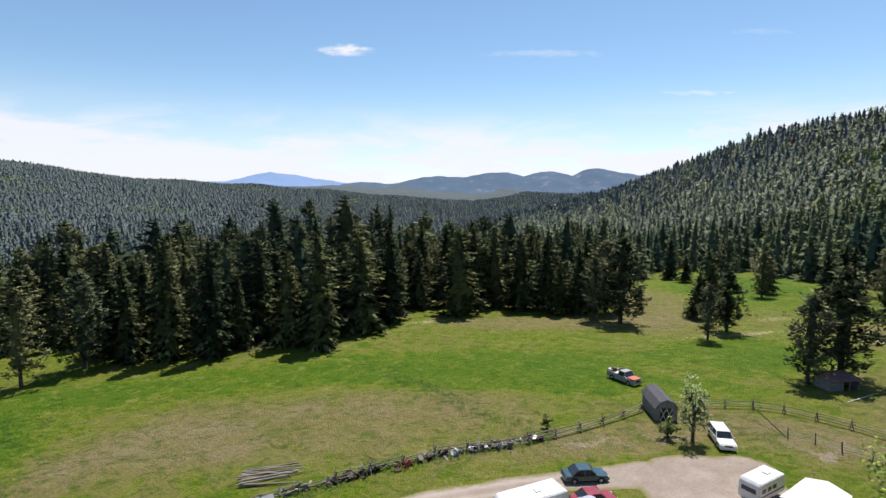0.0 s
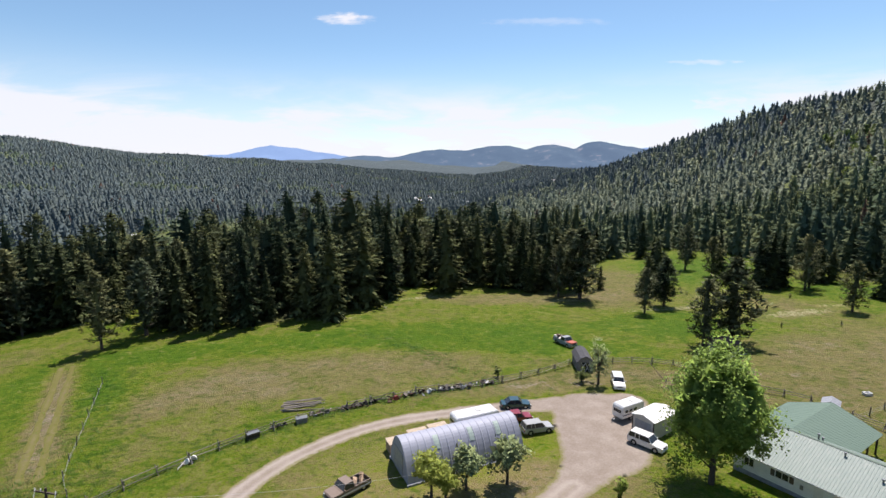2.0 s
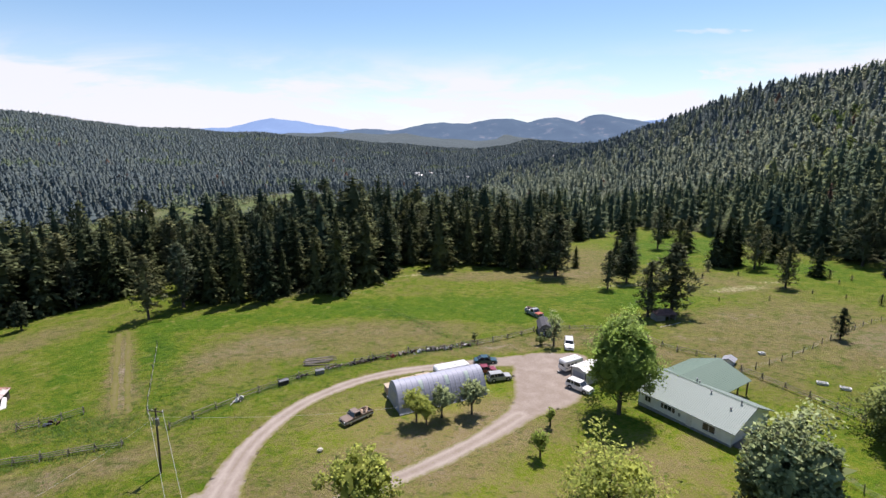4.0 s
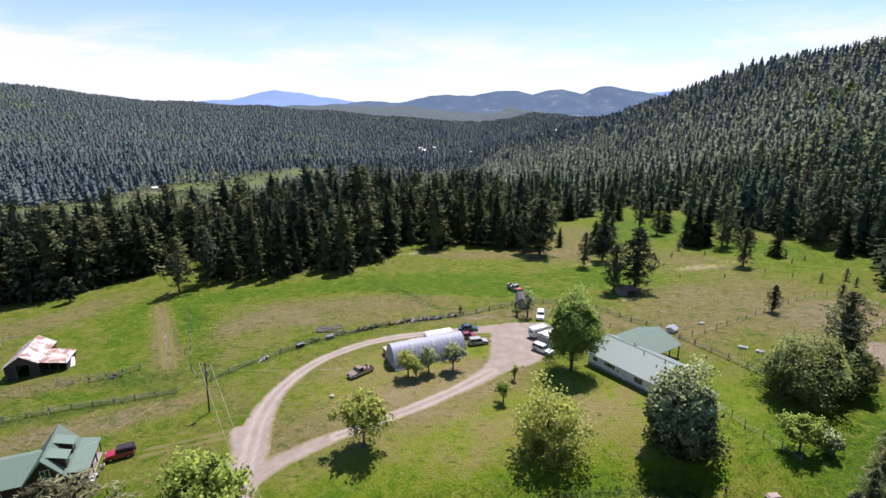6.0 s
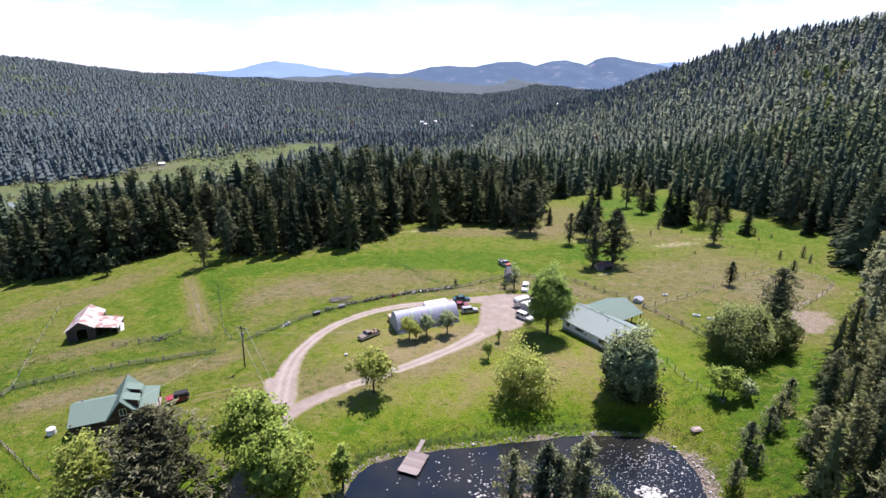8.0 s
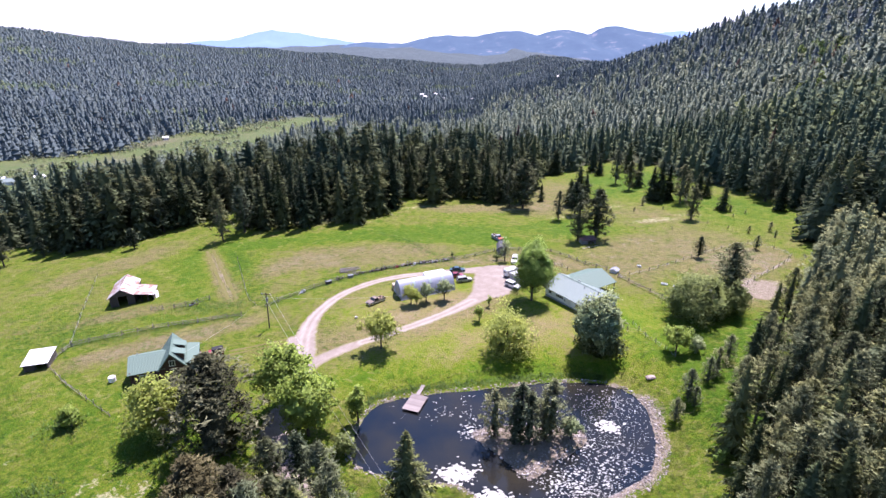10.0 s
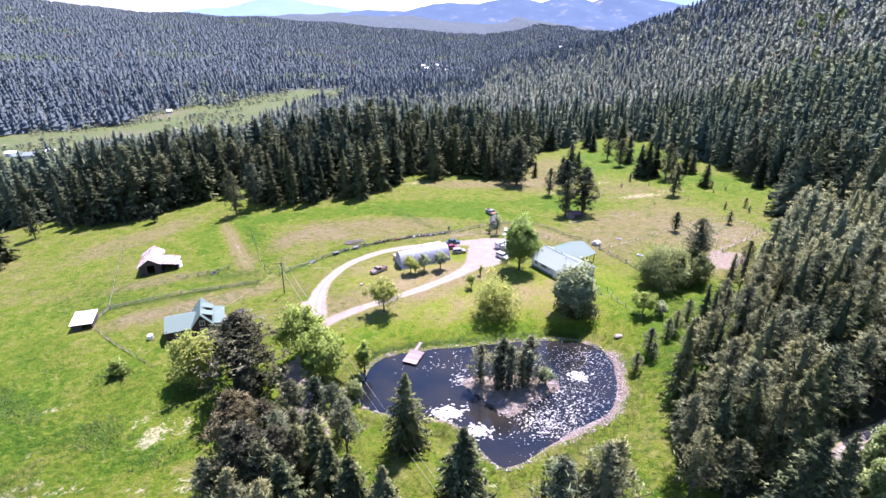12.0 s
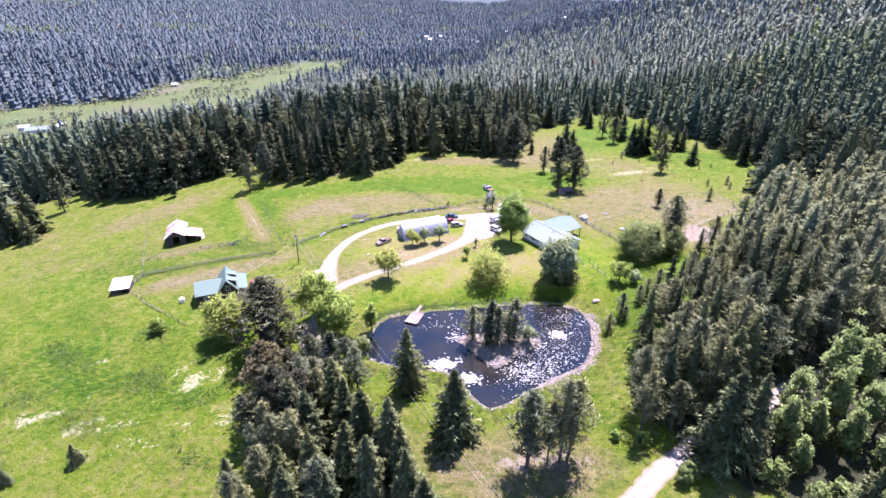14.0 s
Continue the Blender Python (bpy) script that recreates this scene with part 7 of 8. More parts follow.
def garden_chair(x, y, deg, z):
    """A plain white garden chair."""
    t = thing("garden_chair", x, y, deg, "white plastic garden chair beside the cabin porch", "chair", "garden chairs", z=z)
    part("seat", box(-0.27, 0.27, -0.25, 0.27, 0.40, 0.44), M_PLASTIC, t, bevel=0.015)
    part("backrest", slab((-0.27, -0.30, 0.92), (0.27, -0.30, 0.92), (0.25, -0.22, 0.44), (-0.25, -0.22, 0.44), 0.04), M_PLASTIC, t)
    for sx2 in (-1, 1):
        part("armrest", box(sx2 * 0.27 - 0.03, sx2 * 0.27 + 0.03, -0.26, 0.27, 0.62, 0.65), M_PLASTIC, t)
        for sy2 in (-0.22, 0.24):
            part("leg", rod((sx2 * 0.26, sy2, 0.0), (sx2 * 0.26, sy2, 0.62), 0.025, sides=6), M_PLASTIC, t)


for cx, cy, turn in ((-42.6, 3.6, 40), (-42.2, 1.9, 75), (-42.0, 0.6, 100)):
    garden_chair(cx, cy, turn, gz(cx, cy))

# ---- vehicles ----
WHEELS = {}


def wheel(parent, x, y, r, w=0.24):
    key = (r, w)
    if key not in WHEELS:
        WHEELS[key] = (mesh("tyre", rod((0, -w / 2, 0), (0, w / 2, 0), r, sides=18), M_TYRE, 0.03), mesh("rim", rod((0, -w / 2 - 0.012, 0), (0, w / 2 + 0.012, 0), r * 0.6, sides=14), M_RIM, 0.015))
    ty, ri = WHEELS[key]
    o = part("wheel", ty, None, parent, at=pose(x, y, r))
    part("rim", ri, None, o)
    return o


def car(name, x, y, heading, label, category, paint_m, L=4.5, W=1.78, H=1.5, kind="suv", roof_m=None, group="parked vehicles"):
    """A vehicle that points along its own +x. heading: degrees from +x."""
    c = thing(name, x, y, heading, label, category, group)
    h, r = L / 2, (0.36 if kind in ("suv", "pickup", "jeep") else 0.32)
    sill, belt = 0.32, H * 0.62
    hood = belt - 0.04
    body = [(-h, sill + 0.12), (-h + 0.1, sill), (h - 0.12, sill), (h, sill + 0.14), (h - 0.02, hood - 0.22), (h - 0.16, hood - 0.07), (h - L * 0.26, hood), (h - L * 0.28, belt)]
    if kind == "suv":
        body += [(-h + 0.03, belt), (-h - 0.02, belt - 0.25)]
        cab = [(h - L * 0.29, belt), (h - L * 0.40, H - 0.04), (-h + 0.32, H), (-h + 0.06, belt)]
    elif kind == "sedan":
        body += [(-h + L * 0.2, belt), (-h + 0.06, belt - 0.05), (-h, belt - 0.25)]
        cab = [(h - L * 0.27, belt), (h - L * 0.41, H), (-h + L * 0.30, H - 0.02), (-h + L * 0.14, belt)]
    elif kind == "pickup":
        body += [(-h + L * 0.42, belt), (-h + L * 0.42, belt - 0.5), (-h + 0.08, belt - 0.5), (-h + 0.08, belt - 0.02), (-h, belt - 0.02)]
        cab = [(h - L * 0.29, belt), (h - L * 0.36, H), (-h + L * 0.45, H), (-h + L * 0.43, belt)]
    else:
        body += [(-h + 0.02, belt), (-h, belt - 0.3)]
        cab = [(h - L * 0.38, belt), (h - L * 0.42, H), (-h + 0.06, H), (-h + 0.02, belt)]
    part("body", prism(body, -W / 2, W / 2), paint_m, c, bevel=0.05, smooth=False)
    if kind == "pickup":
        part("bed_side", join(box(-h + 0.05, -h + L * 0.42, -W / 2 + 0.01, -W / 2 + 0.12, belt - 0.5, belt), box(-h + 0.05, -h + L * 0.42, W / 2 - 0.12, W / 2 - 0.01, belt - 0.5, belt)), paint_m, c)
    # greenhouse: dark glass, narrower at the top, with painted pillars and roof
    inset = 0.14

    def taper(p, s):
        k = (p[1] - belt) / max(0.01, H - belt)
        return (p[0], s * (W / 2 - 0.04 - inset * k), p[1])
    v = [taper(p, -1) for p in cab] + [taper(p, 1) for p in cab]
    m = len(cab)
    f = [tuple(range(m)), tuple(range(2 * m - 1, m - 1, -1))] + [(i, i + m, (i + 1) % m + m, (i + 1) % m) for i in range(m)]
    part("glazing", (v, f), M_GLASS, c, "dark window glass", bevel=0.03)
    rz = H - 0.02
    rw = W / 2 - 0.04 - inset + 0.02
    part("roof", box(cab[2][0] - 0.03, cab[1][0] + 0.03, -rw, rw, rz - 0.03, rz + 0.05), roof_m or paint_m, c, bevel=0.03)
    for px0, px1 in ((cab[0][0], cab[1][0]), (cab[3][0], cab[2][0])) + (() if kind == "pickup" else (((cab[0][0] + cab[3][0]) / 2, (cab[1][0] + cab[2][0]) / 2),)) + ((((cab[0][0] * 0.3 + cab[3][0] * 0.7), (cab[1][0] * 0.3 + cab[2][0] * 0.7)),) if kind == "suv" else ()):
        for s in (-1, 1):
            part("pillar", rod((px0, s * (W / 2 - 0.03), belt - 0.02), (px1, s * (W / 2 - 0.03 - inset), H - 0.02), 0.05, sides=4), roof_m or paint_m, c)
    for s in (-1, 1):
        part("headlight", box(h - 0.1, h + 0.01, s * (W / 2 - 0.3) - 0.17, s * (W / 2 - 0.3) + 0.17, hood - 0.36, hood - 0.2), M_LAMPCLEAR, c)
        part("tail_light", box(-h - 0.025, -h + 0.05, s * (W / 2 - 0.14) - 0.1, s * (W / 2 - 0.14) + 0.1, belt - 0.4, belt - 0.12), M_LAMPRED, c)
        part("mirror", box(cab[0][0] - 0.25, cab[0][0] - 0.1, s * (W / 2 + 0.1) - 0.09, s * (W / 2 + 0.1) + 0.09, belt + 0.02, belt + 0.16), paint_m, c)
        for wx in (h - L * 0.19, -h + L * 0.2):
            wheel(c, wx, s * (W / 2 - 0.11), r)
            part("wheel_arch", rod((wx, s * (W / 2 - 0.02), r + 0.02), (wx, s * (W / 2 + 0.008), r + 0.02), r + 0.07, sides=16), M_TYRE, c)
    part("bumper", box(h - 0.06, h + 0.08, -W / 2 + 0.05, W / 2 - 0.05, 0.34, 0.52), M_CHROME if kind in ("pickup", "jeep") else paint_m, c, bevel=0.03)
    part("bumper", box(-h - 0.09, -h + 0.05, -W / 2 + 0.05, W / 2 - 0.05, 0.34, 0.52), M_CHROME if kind in ("pickup", "jeep") else paint_m, c, bevel=0.03)
    part("grille", box(h - 0.03, h + 0.015, -0.45, 0.45, hood - 0.36, hood - 0.2), M_TYRE, c)
    return c


car("suv", 30.8, 38.9, -47, "white boxy estate car parked on the gravel", "car", P_WHITE, 4.75, 1.85, 1.72)
car("suv", 17.0, 43.4, 15, "silver-white compact off-roader parked on gravel", "car", P_SILVER, 4.5, 1.8, 1.62)
car("sedan", 14.6, 46.7, 12, "dark red car parked beside the arched shed", "car", P_RED, 4.5, 1.75, 1.45, "sedan")
car("sedan", 15.0, 51.2, 4, "dark teal saloon car parked behind the shed", "car", P_TEAL, 4.6, 1.78, 1.45, "sedan")
car("station_wagon", 33.6, 58.9, -101, "old white station wagon on the gravel's edge", "car", P_WHITE, 4.9, 1.9, 1.7)
pk = car("pickup_truck", -7.4, 30.2, 224, "faded tan old pickup with a loaded bed", "truck", P_TAN, 5.4, 1.95, 1.72, "pickup")
for sd in (-1, 1):
    part("side_trim", box(-2.55, 2.5, sd * 0.985 - 0.012, sd * 0.985 + 0.012, 0.52, 0.72), M_TRIMWHITE, pk, "pale band along the side")
part("bed_liner", box(-2.6, -0.46, -0.86, 0.86, 0.575, 0.6), M_TYRE, pk)
for i in range(16):
    part("load", turned(box(-0.25, 0.25, -0.2, 0.2, -0.12, 0.12), pose(-2.3 + 0.24 * (i % 8), -0.5 + 0.33 * ((i * 5) % 4), 0.78 + 0.14 * (i % 3), 20 * (i % 4), 15 * (i % 3), 37 * i)), M_HAY if i % 3 else M_LOG, pk, "split firewood")
jp = car("jeep", -41.5, 6.2, 206, "bright red off-roader with a black soft top", "car", P_JEEP, 4.0, 1.8, 1.82, "jeep", M_BLACKTOP)
part("spare_wheel", rod((-2.02, 0, 1.05), (-2.24, 0, 1.05), 0.36, sides=18), M_TYRE, jp)
part("soft_top", prism([(-1.98, 1.16), (0.28, 1.16), (0.2, 1.8), (-1.95, 1.8)], -0.86, 0.86), M_BLACKTOP, jp, "black fabric top", bevel=0.05)

# the old lorry on the far meadow
tr = car("old_truck", 29.8, 81.5, -62, "derelict blue-grey truck with a red bonnet", "truck", P_BLUEGREY, 5.6, 2.0, 1.9, "pickup", group="parked vehicles")
part("bonnet", box(1.3, 2.85, -0.9, 0.9, 1.05, 1.28), P_ORANGE, tr, "faded red bonnet", bevel=0.06)
for i in range(9):
    part("load", turned(box(-0.5, 0.5, -0.3, 0.3, -0.15, 0.15), pose(-2.3 + 0.25 * i, -0.5 + 0.4 * (i % 3), 1.35 + 0.2 * (i % 2), 12 * (i % 3), 9 * (i % 4), 50 * i)), M_JUNK if i % 2 else M_TARP, tr, "scrap heaped on the bed")


def trailer(name, x, y, heading, L, W, H, label, stripe=None):
    """A box trailer: rounded body on an axle, with windows and a drawbar."""
    t = thing(name, x, y, heading, label, "trailer", "parked trailers")
    h = L / 2
    prof = [(-h, 0.55), (h - 0.15, 0.55), (h, 0.8), (h, H - 0.35), (h - 0.3, H), (-h + 0.25, H), (-h, H - 0.3)]
    part("body", prism(prof, -W / 2, W / 2), P_WHITE, t, bevel=0.08)
    for s in (-1, 1):
        part("side_window", join(*[box(-h + 0.5 + 0.9 * k, -h + 1.15 + 0.9 * k, s * (W / 2 + 0.006) - 0.012, s * (W / 2 + 0.006) + 0.012, H * 0.58, H * 0.58 + 0.42) for k in range(max(1, int((L - 1.2) / 0.9)))]), M_GLASS, t)
        if stripe:
            part("stripe", box(-h + 0.05, h - 0.2, s * (W / 2 + 0.004) - 0.008, s * (W / 2 + 0.004) + 0.008, H * 0.42, H * 0.48), stripe, t, "dark blue stripe")
        for wx in (-0.45, 0.4):
            wheel(t, wx, s * (W / 2 - 0.12), 0.34, 0.22)
    part("front_window", box(-h - 0.02, -h + 0.012, -W / 2 + 0.3, W / 2 - 0.3, H * 0.56, H * 0.56 + 0.45), M_GLASS, t)
    part("drawbar", join(rod((-h + 0.1, 0.5, 0.5), (-h - 1.1, 0, 0.5), 0.05), rod((-h + 0.1, -0.5, 0.5), (-h - 1.1, 0, 0.5), 0.05), rod((-h - 1.0, 0, 0.0), (-h - 1.0, 0, 0.55), 0.04)), M_STEELGREY, t)
    part("chassis", box(-h + 0.1, h - 0.2, -W / 2 + 0.25, W / 2 - 0.25, 0.42, 0.56), M_STEELGREY, t)
    part("roof_hatch", box(0.3, 0.9, -0.3, 0.3, H, H + 0.1), M_TRIMWHITE, t)
    return t


trailer("horse_trailer", 31.2, 47.3, 30, 4.6, 2.0, 2.45, "white box trailer with a dark blue stripe", plain("blue_stripe", (0.03, 0.045, 0.11), 0.4))
trailer("travel_trailer", 8.2, 44.6, 24, 6.8, 2.4, 2.7, "white travel trailer behind the arched shed")

# ---- fences ----
RAIL = mesh("rail", rod((0, 0, 0), (1, 0, 0), 0.055, 0.045, 6), M_LOG)
POST = mesh("post", join(rod((0, -0.55, -0.2), (0, 0.28, 1.35), 0.07, 0.06, 6), rod((0.1, 0.55, -0.2), (0.1, -0.28, 1.35), 0.07, 0.06, 6), rod((0.05, -0.4, 0.45), (0.05, 0.4, 0.45), 0.05, 0.05, 6)), M_LOG)
STAKE = mesh("post", rod((0, 0, -0.4), (0, 0, 1.35), 0.085, 0.07, 6), M_LOG)
WIRE = mesh("wire", rod((0, 0, 0), (1, 0, 0), 0.014, 0.014, 4), M_WIRE)


def fence(line, label, step=3.6, rails=3, jack=True, wires=0, wild=0.05):
    """A farm fence along a line of ground points: posts, and rails or wires between them."""
    pts = spline(line, 8, False)
    run = np.concatenate([[0], np.cumsum(np.linalg.norm(np.diff(pts, axis=0), axis=1))])
    n = max(1, int(run[-1] / step))
    s = np.linspace(0, run[-1], n + 1)
    xs, ys = np.interp(s, run, pts[:, 0]), np.interp(s, run, pts[:, 1])
    zs = ground(xs, ys)
    f = new("fence")
    f.matrix_basis = Matrix.Translation((xs[0], ys[0], zs[0]))
    tagged(f, label, "fence")
    o = Vector((xs[0], ys[0], zs[0]))
    for i in range(n + 1):
        j = min(i, n - 1)
        a = math.degrees(math.atan2(ys[j + 1] - ys[j], xs[j + 1] - xs[j]))
        part("post", POST if jack else STAKE, None, f, at=Matrix.Translation(Vector((xs[i], ys[i], zs[i])) - o) @ pose(0, 0, 0, rng.uniform(-5, 5), rng.uniform(-5, 5), a + rng.uniform(-6, 6)) @ Matrix.Scale(rng.uniform(0.9, 1.1), 4))
        if i == n:
            break
        for mesh_k, count in ((RAIL, rails), (WIRE, wires)):
            for k in range(count):
                h = (0.32 + 0.36 * k) if mesh_k is RAIL else 0.3 + 0.28 * k
                if mesh_k is RAIL and rng.random() < wild:
                    continue
                p = Vector((xs[i], ys[i], zs[i] + h + rng.uniform(-wild, wild)))
                q = Vector((xs[i + 1], ys[i + 1], zs[i + 1] + h + rng.uniform(-wild, wild)))
                d = q - p
                m = Matrix.Translation(p - o) @ d.to_track_quat("X", "Z").to_matrix().to_4x4() @ Matrix.Diagonal((d.length * 1.06, 1, 1, 1))
                part("rail" if mesh_k is RAIL else "wire", mesh_k, None, f, at=m)


fence([(-37.6, 29.4), (-32.2, 35.6), (-26.5, 41.1), (-17.3, 48.5), (-8, 53.3)], "weathered log rail fence along the pasture", wild=0.1)
fence([(-8, 53.3), (0.1, 57.2), (6.7, 58.3), (14, 61), (22.3, 65.3), (27.6, 68.6)], "sagging grey log rail fence beside the drive", wild=0.14)
fence([(32.4, 69.5), (37.2, 69.6), (42.1, 69.3), (46.4, 67.6), (52.3, 61), (54.5, 56.5), (58, 53.7), (60.7, 50.6)], "grey log rail fence on crossed posts")
fence([(62.8, 45.4), (65.2, 40.5), (67.4, 36.1), (69.6, 31.5), (71.5, 27)], "grey log rail fence on crossed posts")
fence([(-80.5, 13), (-72.3, 16.6), (-63.1, 20.1), (-53.2, 22.3), (-42.6, 25.1)], "dark log rail fence below the barn", wild=0.08)
fence([(-56, 35.8), (-63, 31.5), (-70, 30.4)], "short broken log fence by the field track", 2.6, wild=0.25)
fence([(57.9, 17), (58.7, 11.5), (60.4, 8), (62.5, 2.6)], "thin wire fence along the lawn", 3.0, 0, False, 3)
fence([(-78.2, 2.9), (-70.8, -2.8), (-63.5, -7.6), (-53.5, -14.1)], "low pale pole fence running downhill", 3.2, 2, False, wild=0.2)
fence([(62.5, 44.6), (73, 49.6), (88, 58.6), (99.5, 66), (115.2, 73), (122.6, 63), (118.4, 56.2), (106, 46), (94.2, 37.1)], "thin wire fence round the old garden", 4.0, 0, False, 3)
fence([(-60, 66), (-52, 50), (-45, 36), (-41, 31)], "thin wire fence beside the field track", 4.5, 0, False, 2)
fence([(-80.5, 13), (-81, 7.6)], "dark log rail fence below the barn", 2.5, wild=0.1)
fence([(-81.5, 14), (-93, 36), (-104, 58)], "thin wire fence across the field", 5.0, 0, False, 2)

# ---- power line ----
pole = thing("power_pole", -32.6, 17.9, 0, "brown timber power pole with a grey transformer", "utility pole")
part("shaft", rod((0, 0, -0.5), (0.25, 0.25, 9.8), 0.16, 0.11, 10), M_BARK, pole)
part("crossarm", turned(box(-1.25, 1.25, -0.06, 0.06, -0.07, 0.07), pose(0.22, 0.2, 9.35, 0, 0, -12)), M_BARK, pole)
for k in (-1.15, -0.5, 1.15):
    part("insulator", turned(rod((0, 0, 0.07), (0, 0, 0.3), 0.06, 0.04, 8), pose(0.22 + k * 0.98, 0.2 - k * 0.2, 9.35)), M_TRIMWHITE, pole)
tf = part("transformer", rod((0.45, -0.05, 7.4), (0.45, -0.05, 8.4), 0.28, 0.28, 14), M_STEELGREY, pole, "grey transformer can", 0.03)
part("bushing", rod((0.45, -0.05, 8.4), (0.45, -0.05, 8.6), 0.05), M_TRIMBROWN, tf)


def hanging(a, b, sag, r=0.012, name="cable"):
    a, b = Vector(a), Vector(b)
    q = []
    p0 = a
    for k in range(1, 25):
        s = k / 24
        p1 = a.lerp(b, s) - Vector((0, 0, sag * 4 * s * (1 - s)))
        q.append(rod(p0, p1, r, r, 4))
        p0 = p1
    return join(*q)


o = Vector(pole.matrix_basis.translation)
line1 = new("power_line")
line1.matrix_basis = Matrix.Translation(o)
tagged(line1, "thin bright power wires hung across the pond bank", "power line")
for k in (-1.15, 1.15):
    part("wire", hanging((0.22 + k * 0.98, 0.2 - k * 0.2, 9.65), (41 + 32.6 + k * 0.5, -90 - 17.9, 4.2), 3.5, 0.022), M_WIRE, line1)
part("wire", hanging((0.2, 0.1, 8.6), (-46 + 32.6, -0.5 - 17.9, 3.6), 0.8, 0.014), M_WIRE, line1)
part("wire", hanging((0.2, 0.1, 8.6), (5 + 32.6, 31 - 17.9, 3.6), 1.0, 0.014), M_WIRE, line1)

# ---- dock ----
dock = thing("dock", 6.25, -10.2, -19, "small weathered plank dock reaching into the pond", "dock", z=0.0)
plank = mesh("plank", box(-1.75, 1.75, -0.185, 0.185, 0.42, 0.47), M_DOCK, 0.008)
for i in range(13):
    part("plank", plank, None, dock, at=pose(0.015 * ((i * 7) % 5 - 2), -2.34 + 0.39 * i, 0))
part("beam", join(box(-1.6, -1.45, -2.5, 2.5, 0.25, 0.42), box(1.45, 1.6, -2.5, 2.5, 0.25, 0.42)), M_LOG, dock)
for px, py in ((-1.6, -2.4), (1.6, -2.4), (-1.6, 2.3), (1.6, 2.3)):
    part("post", rod((px, py, -1.6), (px, py, 0.55), 0.1), M_LOG, dock)
part("gangway", turned(box(-0.4, 0.4, 0, 3.0, -0.04, 0.04), pose(-0.45, 2.45, 0.47, 6, 0, 0)), M_DOCK, dock, "narrow plank gangway")

# ---- things along the fence and in the yard ----
def log_pile(x, y, deg, n, length, label):
    t = thing("log_pile", x, y, deg, label, "log pile")
    for i in range(n):
        k, row = i % 6, i // 6
        part("log", rod((-length / 2 + rng.uniform(-0.4, 0.4), k * 0.62 + row * 0.15 - 1.7 + rng.uniform(-0.3, 0.3), 0.1 + row * 0.16), (length / 2 + rng.uniform(-1.6, 0.6), k * 0.62 - 1.7 + rng.uniform(-0.9, 0.9), 0.12 + row * 0.18), 0.1, 0.07, 7), M_LOG, t)


log_pile(-19.0, 53.2, 12, 16, 6.0, "loose pile of grey poles in the pasture")


def crate(x, y, deg, w, d, h, mat, label, name="crate"):
    t = thing(name, x, y, deg, label, "crate")
    n = max(3, int(h / 0.22))
    for i in range(n):
        z = 0.05 + h * i / n
        part("board", box(-w / 2, w / 2, -d / 2, -d / 2 + 0.04, z, z + h / n * 0.85), mat, t)
        part("board", box(-w / 2, w / 2, d / 2 - 0.04, d / 2, z, z + h / n * 0.85), mat, t)
    part("side", box(-w / 2, -w / 2 + 0.05, -d / 2 + 0.04, d / 2 - 0.04, 0, h), mat, t)
    part("side", box(w / 2 - 0.05, w / 2, -d / 2 + 0.04, d / 2 - 0.04, 0, h), mat, t)
    part("lid", box(-w / 2 - 0.04, w / 2 + 0.04, -d / 2 - 0.04, d / 2 + 0.04, h, h + 0.05), M_STEELGREY, t)


crate(-23.4, 43.4, 38, 1.7, 1.0, 0.9, M_BARNWOOD, "dark wooden box beside the rail fence")
crate(-17.6, 47.6, 25, 1.6, 1.0, 0.8, M_SHEDGREY, "grey wooden box beside the rail fence")


def scrap(x, y, deg, n, spread, label, mats):
    """A heap of old farm iron and boards."""
    t = thing("scrap_heap", x, y, deg, label, "scrap heap")
    for i in range(n):
        m = pose(rng.uniform(-spread, spread), rng.uniform(-0.5, 0.5), rng.uniform(0.1, 0.55), rng.uniform(-60, 60), rng.uniform(-40, 40), rng.uniform(0, 180))
        kind = i % 4
        g = rod((-0.7, 0, 0), (0.7, 0, 0), 0.05) if kind == 0 else box(-0.35, 0.35, -0.2, 0.2, -0.12, 0.12) if kind == 1 else rod((0, -0.08, 0), (0, 0.08, 0), 0.38, sides=14) if kind == 2 else box(-0.8, 0.8, -0.1, 0.1, -0.02, 0.02)
        part(("pipe", "block", "wheel", "board")[kind], turned(g, m), mats[i % len(mats)], t)


scrap(-15.2, 50, 27, 12, 1.6, "rusty wheels and boards by the fence", (M_JUNK, M_LOG, M_STEELGREY))
scrap(-11.3, 51.6, 27, 14, 1.6, "rusty farm iron by the fence", (M_JUNK, M_TYRE, M_LOG))
scrap(-7.4, 53.6, 25, 8, 0.9, "dark scrap iron by the fence", (M_JUNK, M_TYRE))
scrap(-4.2, 54.4, 25, 10, 1.1, "red machine parts by the fence", (P_RED, M_JUNK))
scrap(2.0, 57.6, 10, 16, 2.2, "scrap metal and white drums by the fence", (M_STEELGREY, M_TYRE, M_TRIMWHITE))
scrap(7.5, 58.9, 10, 16, 2.4, "grey scrap metal and pipes by the fence", (M_STEELGREY, M_LOG, M_TRIMWHITE))
scrap(-9.4, 52.7, 26, 14, 1.5, "rusty harrow teeth and pipes by the fence", (M_JUNK, M_LOG, M_TYRE))
scrap(-1.2, 56.4, 22, 16, 1.7, "weathered boards and iron by the fence", (M_LOG, M_JUNK, M_STEELGREY))
scrap(4.8, 58.4, 12, 18, 1.6, "rusted wheels and grey boards by the fence", (M_TYRE, M_LOG, M_JUNK))
scrap(10.8, 60.3, 18, 14, 1.6, "grey poles and rusted iron by the fence", (M_LOG, M_STEELGREY, M_JUNK))
